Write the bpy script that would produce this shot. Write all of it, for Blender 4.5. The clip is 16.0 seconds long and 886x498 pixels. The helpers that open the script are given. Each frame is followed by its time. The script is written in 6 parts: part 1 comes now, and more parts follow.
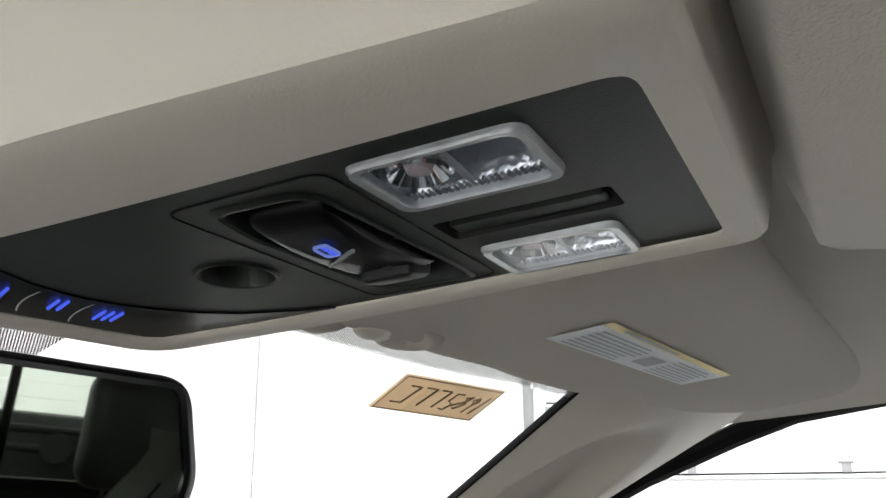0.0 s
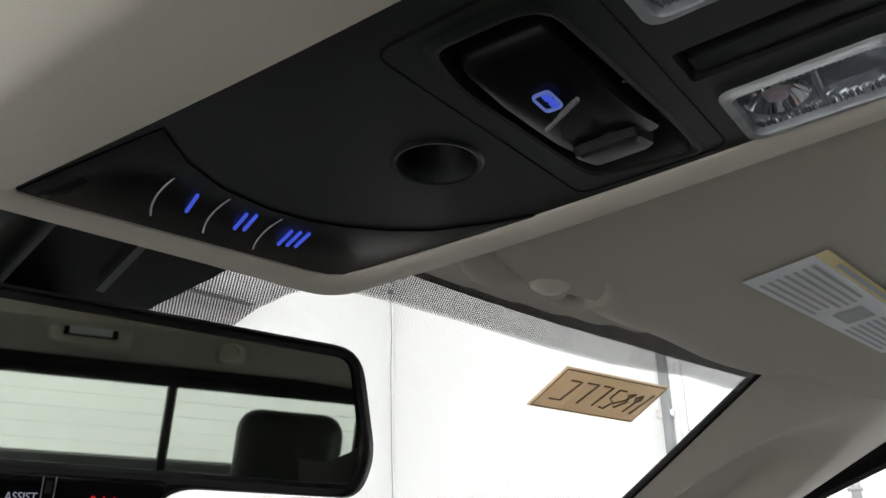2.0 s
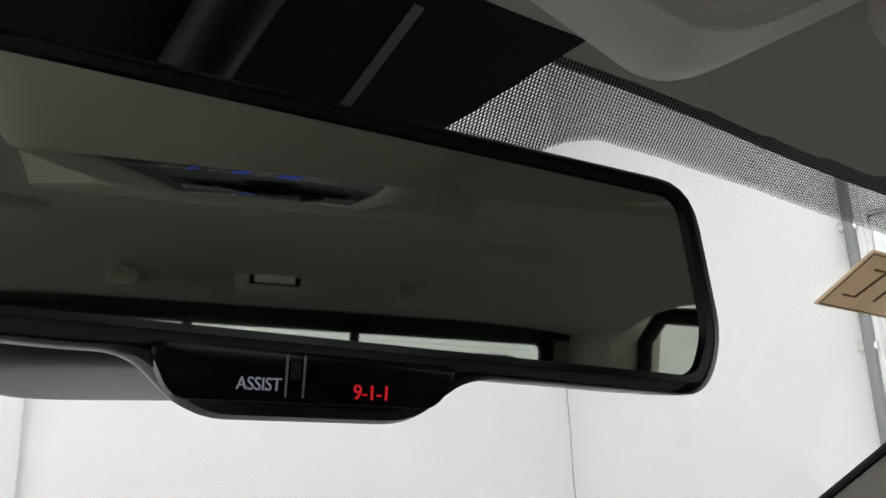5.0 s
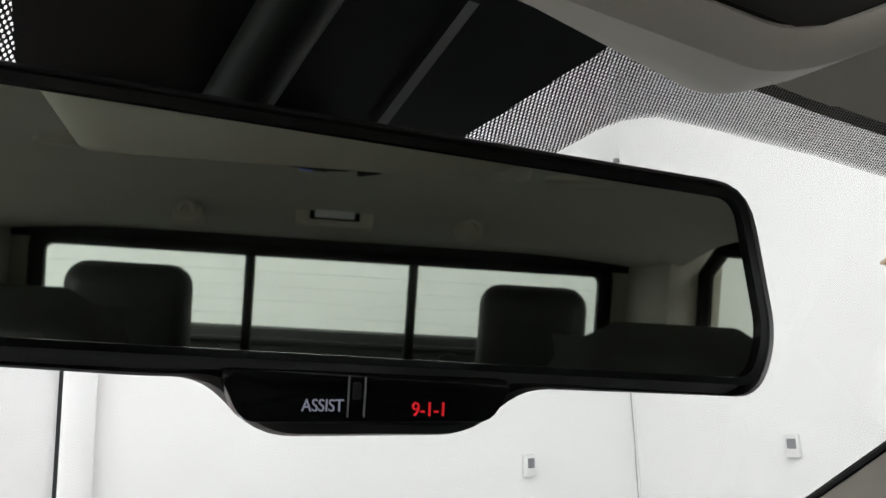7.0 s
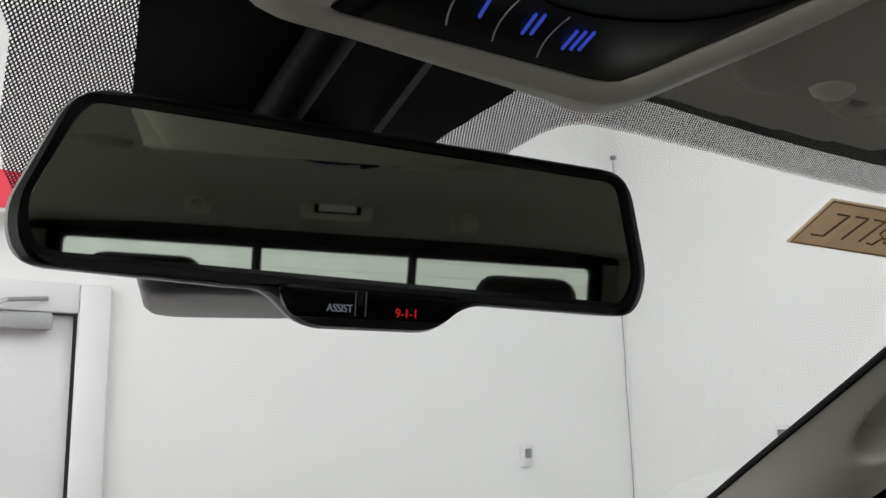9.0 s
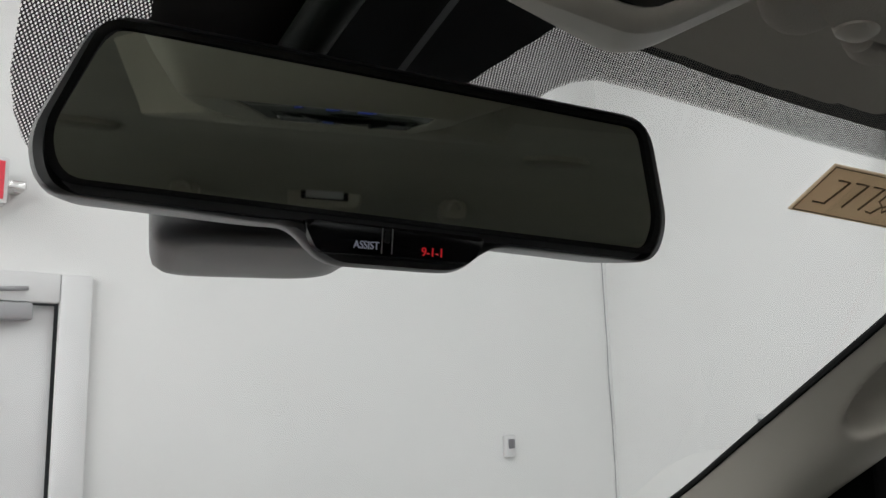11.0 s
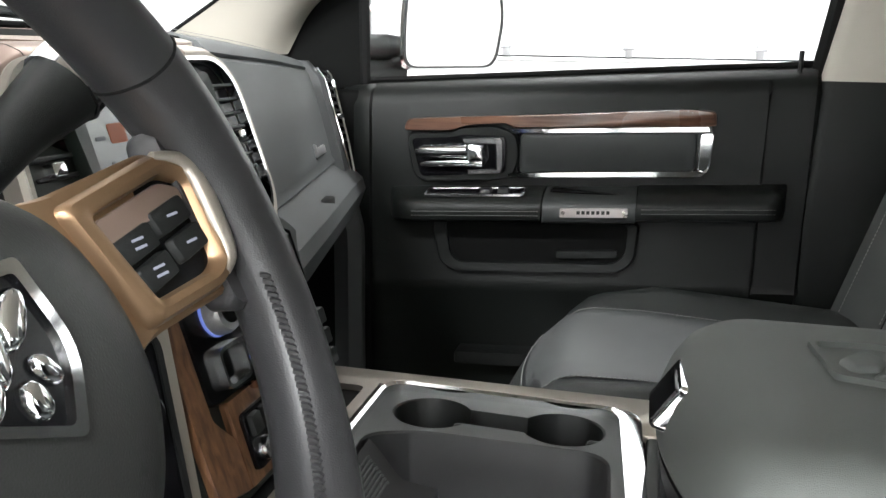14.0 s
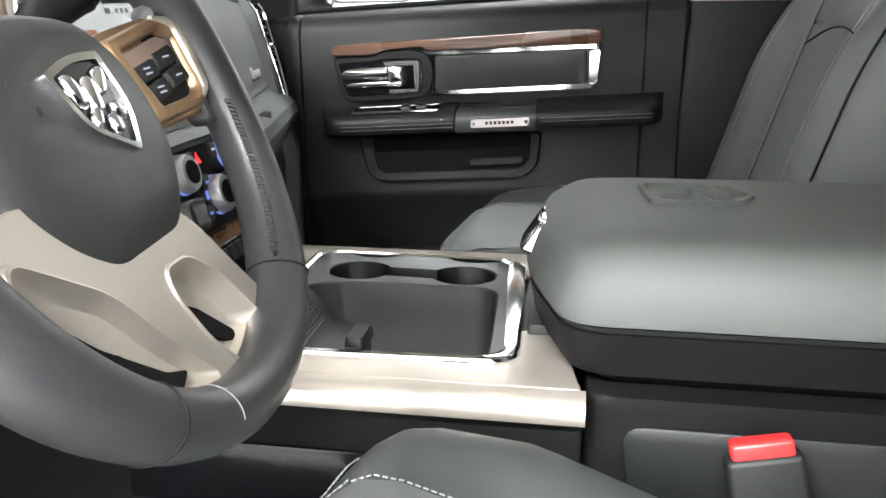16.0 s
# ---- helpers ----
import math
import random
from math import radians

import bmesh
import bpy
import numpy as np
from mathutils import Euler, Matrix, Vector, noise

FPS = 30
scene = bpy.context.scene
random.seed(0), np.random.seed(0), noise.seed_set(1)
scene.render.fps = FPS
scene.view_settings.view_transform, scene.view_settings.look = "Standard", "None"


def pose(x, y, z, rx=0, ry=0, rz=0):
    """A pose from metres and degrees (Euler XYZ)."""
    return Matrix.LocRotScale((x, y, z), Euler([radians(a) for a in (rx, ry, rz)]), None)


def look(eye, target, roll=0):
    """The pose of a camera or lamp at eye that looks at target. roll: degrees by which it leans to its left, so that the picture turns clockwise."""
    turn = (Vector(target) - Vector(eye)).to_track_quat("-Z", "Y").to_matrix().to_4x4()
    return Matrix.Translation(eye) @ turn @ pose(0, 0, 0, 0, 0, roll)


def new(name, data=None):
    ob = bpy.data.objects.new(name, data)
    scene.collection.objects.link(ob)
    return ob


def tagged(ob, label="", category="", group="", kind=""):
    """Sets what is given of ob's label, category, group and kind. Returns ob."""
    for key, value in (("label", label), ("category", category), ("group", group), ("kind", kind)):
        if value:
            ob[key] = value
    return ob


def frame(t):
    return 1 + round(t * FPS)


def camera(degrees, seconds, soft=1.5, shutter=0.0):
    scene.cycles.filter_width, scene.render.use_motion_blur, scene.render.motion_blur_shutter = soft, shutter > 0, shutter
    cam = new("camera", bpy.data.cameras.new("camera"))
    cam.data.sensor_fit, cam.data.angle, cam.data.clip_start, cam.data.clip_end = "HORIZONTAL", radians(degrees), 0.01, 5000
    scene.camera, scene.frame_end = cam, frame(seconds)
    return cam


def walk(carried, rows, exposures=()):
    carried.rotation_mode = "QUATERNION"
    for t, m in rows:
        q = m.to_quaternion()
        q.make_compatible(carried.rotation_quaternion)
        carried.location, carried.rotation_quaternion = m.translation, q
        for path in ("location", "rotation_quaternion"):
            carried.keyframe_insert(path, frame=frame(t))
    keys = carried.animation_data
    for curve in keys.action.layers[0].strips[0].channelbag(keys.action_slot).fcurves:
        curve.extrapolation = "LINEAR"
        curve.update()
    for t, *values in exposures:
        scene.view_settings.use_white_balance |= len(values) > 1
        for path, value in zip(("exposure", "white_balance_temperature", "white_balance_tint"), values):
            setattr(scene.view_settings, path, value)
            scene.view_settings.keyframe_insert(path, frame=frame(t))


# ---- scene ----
cam = camera(56.0, 16.0)
PATH = [
    (0, (-0.1272, -0.1616, 1.6790), (1.5959, 0.6879, 2.2349), -0.30),
    (0.5, (-0.1204, -0.1555, 1.6778), (1.5468, 0.7708, 2.2801), -1.58),
    (1, (-0.1122, -0.1469, 1.6709), (1.5197, 0.8236, 2.2994), -2.05),
    (1.5, (-0.1125, -0.1369, 1.6620), (1.4880, 0.8729, 2.3092), -2.17),
    (2, (-0.1118, -0.1297, 1.6552), (1.4423, 0.9484, 2.3051), -1.80),
    (2.5, (-0.1105, -0.1244, 1.6518), (1.3873, 1.0349, 2.2941), -1.22),
    (3, (-0.1097, -0.1113, 1.6501), (1.3558, 1.0956, 2.2790), -1.14),
    (3.5, (-0.0957, -0.0818, 1.6490), (1.3204, 1.1871, 2.2689), -1.14),
    (4, (-0.0759, -0.0362, 1.6419), (1.3088, 1.2689, 2.2578), -1.68),
    (6.5, (-0.0639, -0.0336, 1.6666), (1.1994, 1.4639, 2.0689), -1.56),
    (7, (-0.0711, -0.0412, 1.6672), (1.1814, 1.4720, 2.0434), -1.37),
    (7.5, (-0.0917, -0.0800, 1.6635), (1.1523, 1.4406, 2.0379), -1.39),
    (8, (-0.1201, -0.1186, 1.6484), (1.1316, 1.3945, 2.0272), -1.43),
    (8.5, (-0.1218, -0.1181, 1.6411), (1.1255, 1.4003, 2.0132), -1.32),
    (11, (-0.1306, -0.1041, 1.6223), (1.1571, 1.3845, 1.9775), -1.52),
    (11.5, (-0.1262, -0.0921, 1.5947), (1.1678, 1.3929, 1.9418), -1.86),
    (12, (-0.1079, -0.1188, 1.5387), (1.1798, 1.3822, 1.8366), -2.56),
    (12.5, (-0.1574, -0.1026, 1.4758), (1.1955, 1.3704, 1.4692), -1.16),
    (12.7, (-0.1721, -0.0950, 1.4852), (1.3400, 1.2094, 1.3766), -0.70),
    (13, (-0.2382, -0.1352, 1.4862), (1.4194, 0.9581, 1.2471), -0.07),
    (13.2, (-0.3149, -0.1512, 1.4642), (1.4350, 0.7706, 1.1672), 0.70),
    (13.3, (-0.3793, -0.1722, 1.4521), (1.4073, 0.6674, 1.1307), 1.13),
    (13.5, (-0.4800, -0.2021, 1.4371), (1.3669, 0.4884, 1.1019), 0.80),
    (13.6, (-0.5134, -0.2416, 1.4444), (1.3327, 0.4393, 1.0861), 0.70),
    (13.8, (-0.5733, -0.2015, 1.4151), (1.3214, 0.3020, 1.0193), 0.71),
    (14, (-0.6092, -0.2084, 1.4038), (1.2818, 0.2519, 0.9431), 1.02),
    (14.5, (-0.6320, -0.2462, 1.3384), (1.2574, 0.1581, 0.8218), 0.01),
    (15, (-0.6047, -0.2435, 1.3164), (1.2879, 0.1380, 0.7943), -0.51),
    (15.5, (-0.6529, -0.2430, 1.3399), (1.2404, 0.0866, 0.7863), -0.36),
    (16, (-0.8054, -0.2796, 1.3711), (1.0853, 0.0369, 0.8011), -0.34),
]
EXPOSURE = [(0, 0.1), (1, -0.05), (1.5, -0.05), (2, -0.4), (2.5, -0.5), (3, -0.75), (3.5, -0.85), (4, -0.9), (6.5, -0.8), (7, -0.75), (8.5, -1.0), (11, -1.35), (11.5, -1.35), (12, -1.5), (12.5, -1.4), (13, -1.0), (13.6, -0.2), (14, 0.5), (14.5, 1.1), (16, 1.05)]
walk(cam, [(t, look(eye, target, roll)) for t, eye, target, roll in PATH], EXPOSURE)

# world and light: a closed white garage with added rows of unseen ceiling strip lights
world = bpy.data.worlds.new("world")
world.use_nodes = True
world.node_tree.nodes["Background"].inputs[0].default_value = (0.9, 0.95, 1.0, 1)
world.node_tree.nodes["Background"].inputs[1].default_value = 0.05
scene.world = world


# ---------------------------------------------------------------- materials
def material(name, color, rough=0.5, metal=0.0, bump=0.0, scale=400.0, var=0.08, patch=6.0, coat=0.0, grain="noise", spec=0.5, sheen=0.0):
    m = bpy.data.materials.new(name)
    m.use_nodes = True
    n, l = m.node_tree.nodes, m.node_tree.links
    b = n["Principled BSDF"]
    b.inputs["Roughness"].default_value, b.inputs["Metallic"].default_value = rough, metal
    b.inputs["Specular IOR Level"].default_value = spec
    b.inputs["Coat Weight"].default_value = coat
    b.inputs["Coat Roughness"].default_value = 0.06
    b.inputs["Sheen Weight"].default_value = sheen
    tc = n.new("ShaderNodeTexCoord")
    big = n.new("ShaderNodeTexNoise")
    big.inputs["Scale"].default_value, big.inputs["Detail"].default_value = patch, 5
    l.new(tc.outputs["Object"], big.inputs["Vector"])
    ramp = n.new("ShaderNodeMapRange")
    ramp.inputs["From Min"].default_value, ramp.inputs["From Max"].default_value = 0.3, 0.7
    ramp.inputs["To Min"].default_value, ramp.inputs["To Max"].default_value = 1 - var, 1 + var
    l.new(big.outputs["Fac"], ramp.inputs["Value"])
    mul = n.new("ShaderNodeMix")
    mul.data_type, mul.blend_type = "RGBA", "MULTIPLY"
    mul.inputs["Factor"].default_value = 1
    mul.inputs["A"].default_value = (*color, 1)
    l.new(ramp.outputs["Result"], mul.inputs["B"])
    l.new(mul.outputs["Result"], b.inputs["Base Color"])
    rr = n.new("ShaderNodeMapRange")
    rr.inputs["From Min"].default_value, rr.inputs["From Max"].default_value = 0.3, 0.7
    rr.inputs["To Min"].default_value, rr.inputs["To Max"].default_value = max(rough - 0.06, 0.02), min(rough + 0.06, 1)
    if rough > 0.12:
        l.new(big.outputs["Fac"], rr.inputs["Value"])
        l.new(rr.outputs["Result"], b.inputs["Roughness"])
    if bump:
        if grain == "leather":
            tex = n.new("ShaderNodeTexVoronoi")
            tex.feature = "DISTANCE_TO_EDGE"
            out = tex.outputs["Distance"]
        else:
            tex = n.new("ShaderNodeTexNoise")
            tex.inputs["Detail"].default_value = 3
            out = tex.outputs["Fac"]
        tex.inputs["Scale"].default_value = scale
        l.new(tc.outputs["Object"], tex.inputs["Vector"])
        bp = n.new("ShaderNodeBump")
        bp.inputs["Strength"].default_value, bp.inputs["Distance"].default_value = bump, 0.0006
        l.new(out, bp.inputs["Height"])
        l.new(bp.outputs["Normal"], b.inputs["Normal"])
    return m


def glowing(name, color, strength):
    m = bpy.data.materials.new(name)
    m.use_nodes = True
    b = m.node_tree.nodes["Principled BSDF"]
    b.inputs["Base Color"].default_value = (*[c * 0.1 for c in color], 1)
    b.inputs["Emission Color"].default_value = (*color, 1)
    b.inputs["Emission Strength"].default_value = strength
    return m


def clear(name, tint, gloss=0.5, base=0.03):
    """A thin clear pane: see-through, with a sheen that grows towards grazing."""
    m = bpy.data.materials.new(name)
    m.use_nodes = True
    n, l = m.node_tree.nodes, m.node_tree.links
    n.remove(n["Principled BSDF"])
    t, g, mix, lw = n.new("ShaderNodeBsdfTransparent"), n.new("ShaderNodeBsdfGlossy"), n.new("ShaderNodeMixShader"), n.new("ShaderNodeLayerWeight")
    t.inputs[0].default_value = (*tint, 1)
    g.inputs["Roughness"].default_value = 0.01
    lw.inputs[0].default_value = 0.5
    pw, ma = n.new("ShaderNodeMath"), n.new("ShaderNodeMath")
    pw.operation, pw.inputs[1].default_value = "POWER", 4.5
    ma.operation, ma.inputs[1].default_value, ma.inputs[2].default_value = "MULTIPLY_ADD", gloss, base
    l.new(lw.outputs["Facing"], pw.inputs[0])
    l.new(pw.outputs[0], ma.inputs[0])
    l.new(ma.outputs[0], mix.inputs[0])
    l.new(t.outputs[0], mix.inputs[1])
    l.new(g.outputs[0], mix.inputs[2])
    l.new(mix.outputs[0], n["Material Output"].inputs[0])
    return m


def wood_material(name, dark, light, axis):
    m = material(name, light, 0.28, coat=0.5, var=0.1)
    n, l = m.node_tree.nodes, m.node_tree.links
    tc, mp, nz, cr = n.new("ShaderNodeTexCoord"), n.new("ShaderNodeMapping"), n.new("ShaderNodeTexNoise"), n.new("ShaderNodeValToRGB")
    s = [160, 160, 160]
    s[axis] = 9
    mp.inputs["Scale"].default_value = s
    nz.inputs["Scale"].default_value, nz.inputs["Detail"].default_value, nz.inputs["Distortion"].default_value = 1, 6, 0.6
    cr.color_ramp.elements[0].position, cr.color_ramp.elements[1].position = 0.35, 0.68
    cr.color_ramp.elements[0].color, cr.color_ramp.elements[1].color = (*dark, 1), (*light, 1)
    l.new(tc.outputs["Object"], mp.inputs[0])
    l.new(mp.outputs[0], nz.inputs["Vector"])
    l.new(nz.outputs["Fac"], cr.inputs[0])
    l.new(cr.outputs[0], n["Principled BSDF"].inputs["Base Color"])
    return m


def dotted(name):
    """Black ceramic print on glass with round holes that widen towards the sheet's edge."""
    m = bpy.data.materials.new(name)
    m.use_nodes = True
    n, l = m.node_tree.nodes, m.node_tree.links
    b = n["Principled BSDF"]
    b.inputs["Base Color"].default_value, b.inputs["Roughness"].default_value = (0.012, 0.012, 0.013, 1), 0.4
    uv, vo, lt, tr, mix = n.new("ShaderNodeUVMap"), n.new("ShaderNodeTexVoronoi"), n.new("ShaderNodeMath"), n.new("ShaderNodeBsdfTransparent"), n.new("ShaderNodeMixShader")
    vo.inputs["Randomness"].default_value, vo.inputs["Scale"].default_value = 0, 1
    mp = n.new("ShaderNodeMapping")
    mp.inputs["Rotation"].default_value = (0, 0, radians(45))
    mp.inputs["Scale"].default_value = (960, 520, 960)
    l.new(uv.outputs[0], mp.inputs[0])
    l.new(mp.outputs[0], vo.inputs["Vector"])
    lt.operation = "GREATER_THAN"
    edge, sep, rng = n.new("ShaderNodeUVMap"), n.new("ShaderNodeSeparateXYZ"), n.new("ShaderNodeMapRange")
    uv.uv_map, edge.uv_map = "UVMap", "edge"
    rng.inputs["From Min"].default_value, rng.inputs["From Max"].default_value = 0.0, 0.0015
    rng.inputs["To Min"].default_value, rng.inputs["To Max"].default_value = 0.46, 0.325
    l.new(edge.outputs[0], sep.inputs[0])
    l.new(sep.outputs["Y"], rng.inputs["Value"])
    l.new(rng.outputs["Result"], lt.inputs[1])
    l.new(vo.outputs["Distance"], lt.inputs[0])
    l.new(lt.outputs[0], mix.inputs[0])
    l.new(tr.outputs[0], mix.inputs[1])
    l.new(b.outputs[0], mix.inputs[2])
    l.new(mix.outputs[0], n["Material Output"].inputs[0])
    return m


TAN = material("headliner cloth", (0.50, 0.47, 0.405), 0.95, bump=0.5, scale=1400, var=0.05, sheen=0.2)
TANP = material("tan grained plastic", (0.54, 0.505, 0.44), 0.5, bump=0.1, scale=1600, var=0.04)
VISOR = material("visor vinyl", (0.46, 0.425, 0.37), 0.8, bump=0.5, scale=1100, var=0.05)
BLACK = material("black grained plastic", (0.009, 0.010, 0.0098), 0.5, spec=0.35, bump=0.35, scale=1500, var=0.12)
CONS = material("dark green-grey satin plastic", (0.0065, 0.0098, 0.0075), 0.48, spec=0.32, bump=0.1, scale=1500, var=0.15)
GLOSS = material("gloss black plastic", (0.004, 0.004, 0.005), 0.16, spec=0.3, var=0.05)
SATIN = material("satin black mirror case", (0.012, 0.012, 0.013), 0.33, bump=0.15, scale=1800, var=0.1)
DASH = material("dark slate dash skin", (0.084, 0.089, 0.090), 0.55, spec=0.45, bump=0.45, scale=900, grain="leather", var=0.08)
DOORP = material("dark door vinyl", (0.0075, 0.0088, 0.0081), 0.46, spec=0.24, bump=0.3, scale=900, grain="leather", var=0.1)
LEATHER = material("black leather", (0.030, 0.033, 0.0325), 0.45, spec=0.42, bump=0.4, scale=700, grain="leather", var=0.15, patch=12)
SEATLEA = material("dark grey seat leather", (0.058, 0.063, 0.061), 0.45, spec=0.45, bump=0.35, scale=700, grain="leather", var=0.1, patch=12)
GREYLEA = material("grey perforated leather", (0.075, 0.080, 0.080), 0.5, bump=0.6, scale=700, grain="leather", var=0.08)
LIDLEA = material("grey vinyl armrest skin", (0.084, 0.090, 0.085), 0.60, spec=0.30, bump=0.4, scale=800, grain="leather", var=0.07)
WHEELLEA = material("black wheel leather", (0.024, 0.024, 0.0255), 0.38, bump=0.2, scale=900, grain="leather", var=0.12)
HUBSKIN = material("dark wheel cover skin", (0.019, 0.020, 0.019), 0.46, bump=0.3, scale=800, grain="leather", var=0.08)
SILVER = material("champagne satin metal paint", (0.46, 0.42, 0.365), 0.33, metal=0.7, bump=0.1, scale=2500, var=0.05)
BRONZE = material("brown satin metal paint", (0.27, 0.195, 0.160), 0.38, metal=0.5, bump=0.1, scale=2500, var=0.06)
GOLD = material("warm champagne trim", (0.35, 0.225, 0.132), 0.34, metal=0.8, var=0.05)
CHROME = material("chrome", (0.86, 0.87, 0.88), 0.07, metal=1, var=0.03)
BARCHROME = material("soft chrome", (0.88, 0.88, 0.89), 0.2, metal=1, var=0.04)
KNOBM = material("satin grey knob metal", (0.34, 0.34, 0.345), 0.42, metal=0.7, var=0.05)
BADGE = material("bright badge metal", (0.62, 0.62, 0.62), 0.36, metal=0.8, var=0.05)
PLATE = material("pale etched plate", (0.50, 0.46, 0.45), 0.32, metal=1, var=0.06)
STEEL = material("brushed steel plate", (0.7, 0.68, 0.67), 0.25, metal=1, var=0.06)
WOOD = wood_material("dark wood trim", (0.085, 0.042, 0.027), (0.165, 0.082, 0.052), 1)
WOODV = wood_material("wood trim upright", (0.09, 0.04, 0.018), (0.24, 0.12, 0.06), 2)
MATTEB = material("matte black plastic", (0.005, 0.0052, 0.005), 0.9, spec=0.1, bump=0.3, scale=1200, var=0.1)
RUBBER = material("black rubber", (0.007, 0.007, 0.007), 0.75, spec=0.15, bump=0.4, scale=600)
CARPET = material("black carpet", (0.006, 0.006, 0.006), 1.0, bump=1.0, scale=500, var=0.3)
WALL = material("white painted wall", (0.80, 0.80, 0.79), 0.75, bump=0.008, scale=60, var=0.025, patch=1.2)
TRIMW = material("white door paint", (0.72, 0.72, 0.72), 0.45, var=0.03)
PANELW = material("white steel panel", (0.82, 0.83, 0.83), 0.5, bump=0.1, scale=300, var=0.03)
CONCRETE = material("grey sealed concrete", (0.40, 0.40, 0.39), 0.45, bump=0.3, scale=60, var=0.15, patch=2)
RED = material("deep red car paint", (0.20, 0.008, 0.012), 0.25, coat=1.0, var=0.04)
BUCKLE = material("red buckle plastic", (0.75, 0.03, 0.03), 0.35, var=0.05)
REDSIGN = material("red sign face", (0.75, 0.04, 0.07), 0.4, var=0.05)
PAPER = material("kraft paper tag", (0.54, 0.45, 0.33), 0.85, bump=0.2, scale=300, var=0.08, patch=40)
nt = PAPER.node_tree
thin, half = nt.nodes.new("ShaderNodeBsdfTranslucent"), nt.nodes.new("ShaderNodeMixShader")
thin.inputs["Color"].default_value, half.inputs[0].default_value = (0.74, 0.62, 0.47, 1), 0.5
nt.links.new(nt.nodes["Principled BSDF"].outputs[0], half.inputs[1])
nt.links.new(thin.outputs[0], half.inputs[2])
nt.links.new(half.outputs[0], nt.nodes["Material Output"].inputs[0])
INK = material("grey pencil", (0.20, 0.16, 0.11), 0.8)
WHITEP = material("white label film", (0.74, 0.75, 0.78), 0.5, var=0.03)
YELLOW = material("yellow label band", (0.72, 0.58, 0.18), 0.5)
GREYT = material("grey print", (0.42, 0.43, 0.46), 0.7)
MIRROR = material("dimmed mirror glass", (0.36, 0.385, 0.335), 0.02, metal=1, var=0.0)
SIDEMIR = material("side mirror glass", (0.60, 0.585, 0.57), 0.02, metal=1, var=0.0)
GLASS = clear("window glass", (0.97, 0.985, 0.975))
LENS = clear("clear lamp lens", (0.9, 0.92, 0.95))
FRIT = dotted("dotted frit")
FRITB = material("black frit", (0.004, 0.004, 0.005), 0.45)
STRIP = material("satin black strip", (0.004, 0.004, 0.005), 0.3, spec=0.12, var=0.05)
CLOSER = material("grey enamel", (0.36, 0.36, 0.37), 0.4, metal=0.3, var=0.05)
REFLECT = material("lamp reflector", (0.85, 0.87, 0.9), 0.2, metal=0.9, bump=1.0, scale=260)
MILKY = material("milky clear plastic", (0.32, 0.33, 0.345), 0.18, coat=0.5, var=0.12, patch=300)
BLUE = glowing("blue backlight", (0.08, 0.14, 1.0), 0.7)
BLUEW = glowing("pale blue backlight", (0.25, 0.35, 1.0), 0.4)
REDLED = glowing("red backlight", (1.0, 0.02, 0.03), 0.7)
PALE = glowing("pale backlight", (0.72, 0.76, 0.95), 0.30)
ORANGE = glowing("orange screen tile", (0.9, 0.2, 0.03), 0.06)
SCRTEXT = glowing("dim screen print", (0.20, 0.22, 0.24), 0.10)
SCREEN = material("dark touch screen", (0.030, 0.036, 0.035), 0.30, coat=0.6, spec=1.0, var=0.05)
BINP = material("smooth charcoal plastic", (0.030, 0.030, 0.031), 0.55, spec=0.4, bump=0.2, scale=1500, var=0.08)
ARMB = material("charcoal armrest plastic", (0.0065, 0.0065, 0.007), 0.58, spec=0.14, bump=0.3, scale=1200, var=0.1)
DECKP = material("grey tray plastic", (0.060, 0.064, 0.062), 0.5, spec=0.4, bump=0.2, scale=1500, var=0.08)
THREAD = material("grey thread", (0.22, 0.22, 0.215), 0.8)
GREYPL = material("grey cladding plastic", (0.20, 0.205, 0.21), 0.5, bump=0.3, scale=1500)


# ---------------------------------------------------------------- mesh helpers
def V(*a):
    return Vector(a)


def part(name, bm, mat, parent=None, label="", smooth=40):
    """Links a bmesh as one mesh object under a thing or a part."""
    bmesh.ops.recalc_face_normals(bm, faces=bm.faces)
    for f in bm.faces:
        f.smooth = True
    lim = radians(smooth)
    for e in bm.edges:
        if len(e.link_faces) == 2 and e.calc_face_angle(0) > lim:
            e.smooth = False
    me = bpy.data.meshes.new(name)
    bm.to_mesh(me)
    bm.free()
    me.materials.append(mat)
    ob = new(name, me)
    if parent:
        ob.parent = parent
    if label:
        ob["label"] = label
    return ob


def thing(name, label, category, group="", kind=""):
    return tagged(new(name), label, category, group, kind)


def box(x0, x1, y0, y1, z0, z1, r=0.0, seg=2, m=None, bm=None):
    bm = bm or bmesh.new()
    c = bmesh.ops.create_cube(bm, size=1)["verts"]
    bmesh.ops.transform(bm, verts=c, matrix=Matrix.Translation(((x0 + x1) / 2, (y0 + y1) / 2, (z0 + z1) / 2)) @ Matrix.Diagonal((abs(x1 - x0), abs(y1 - y0), abs(z1 - z0), 1)))
    if r:
        es = list({e for v in c for e in v.link_edges})
        out = bmesh.ops.bevel(bm, geom=es, offset=min(r, 0.49 * min(abs(x1 - x0), abs(y1 - y0), abs(z1 - z0))), segments=seg, profile=0.5, affect="EDGES")
        c = list({v for f in out["faces"] for v in f.verts} | {v for v in c if v.is_valid})
    if m is not None:
        bmesh.ops.transform(bm, verts=[v for v in c if v.is_valid], matrix=m)
    return bm


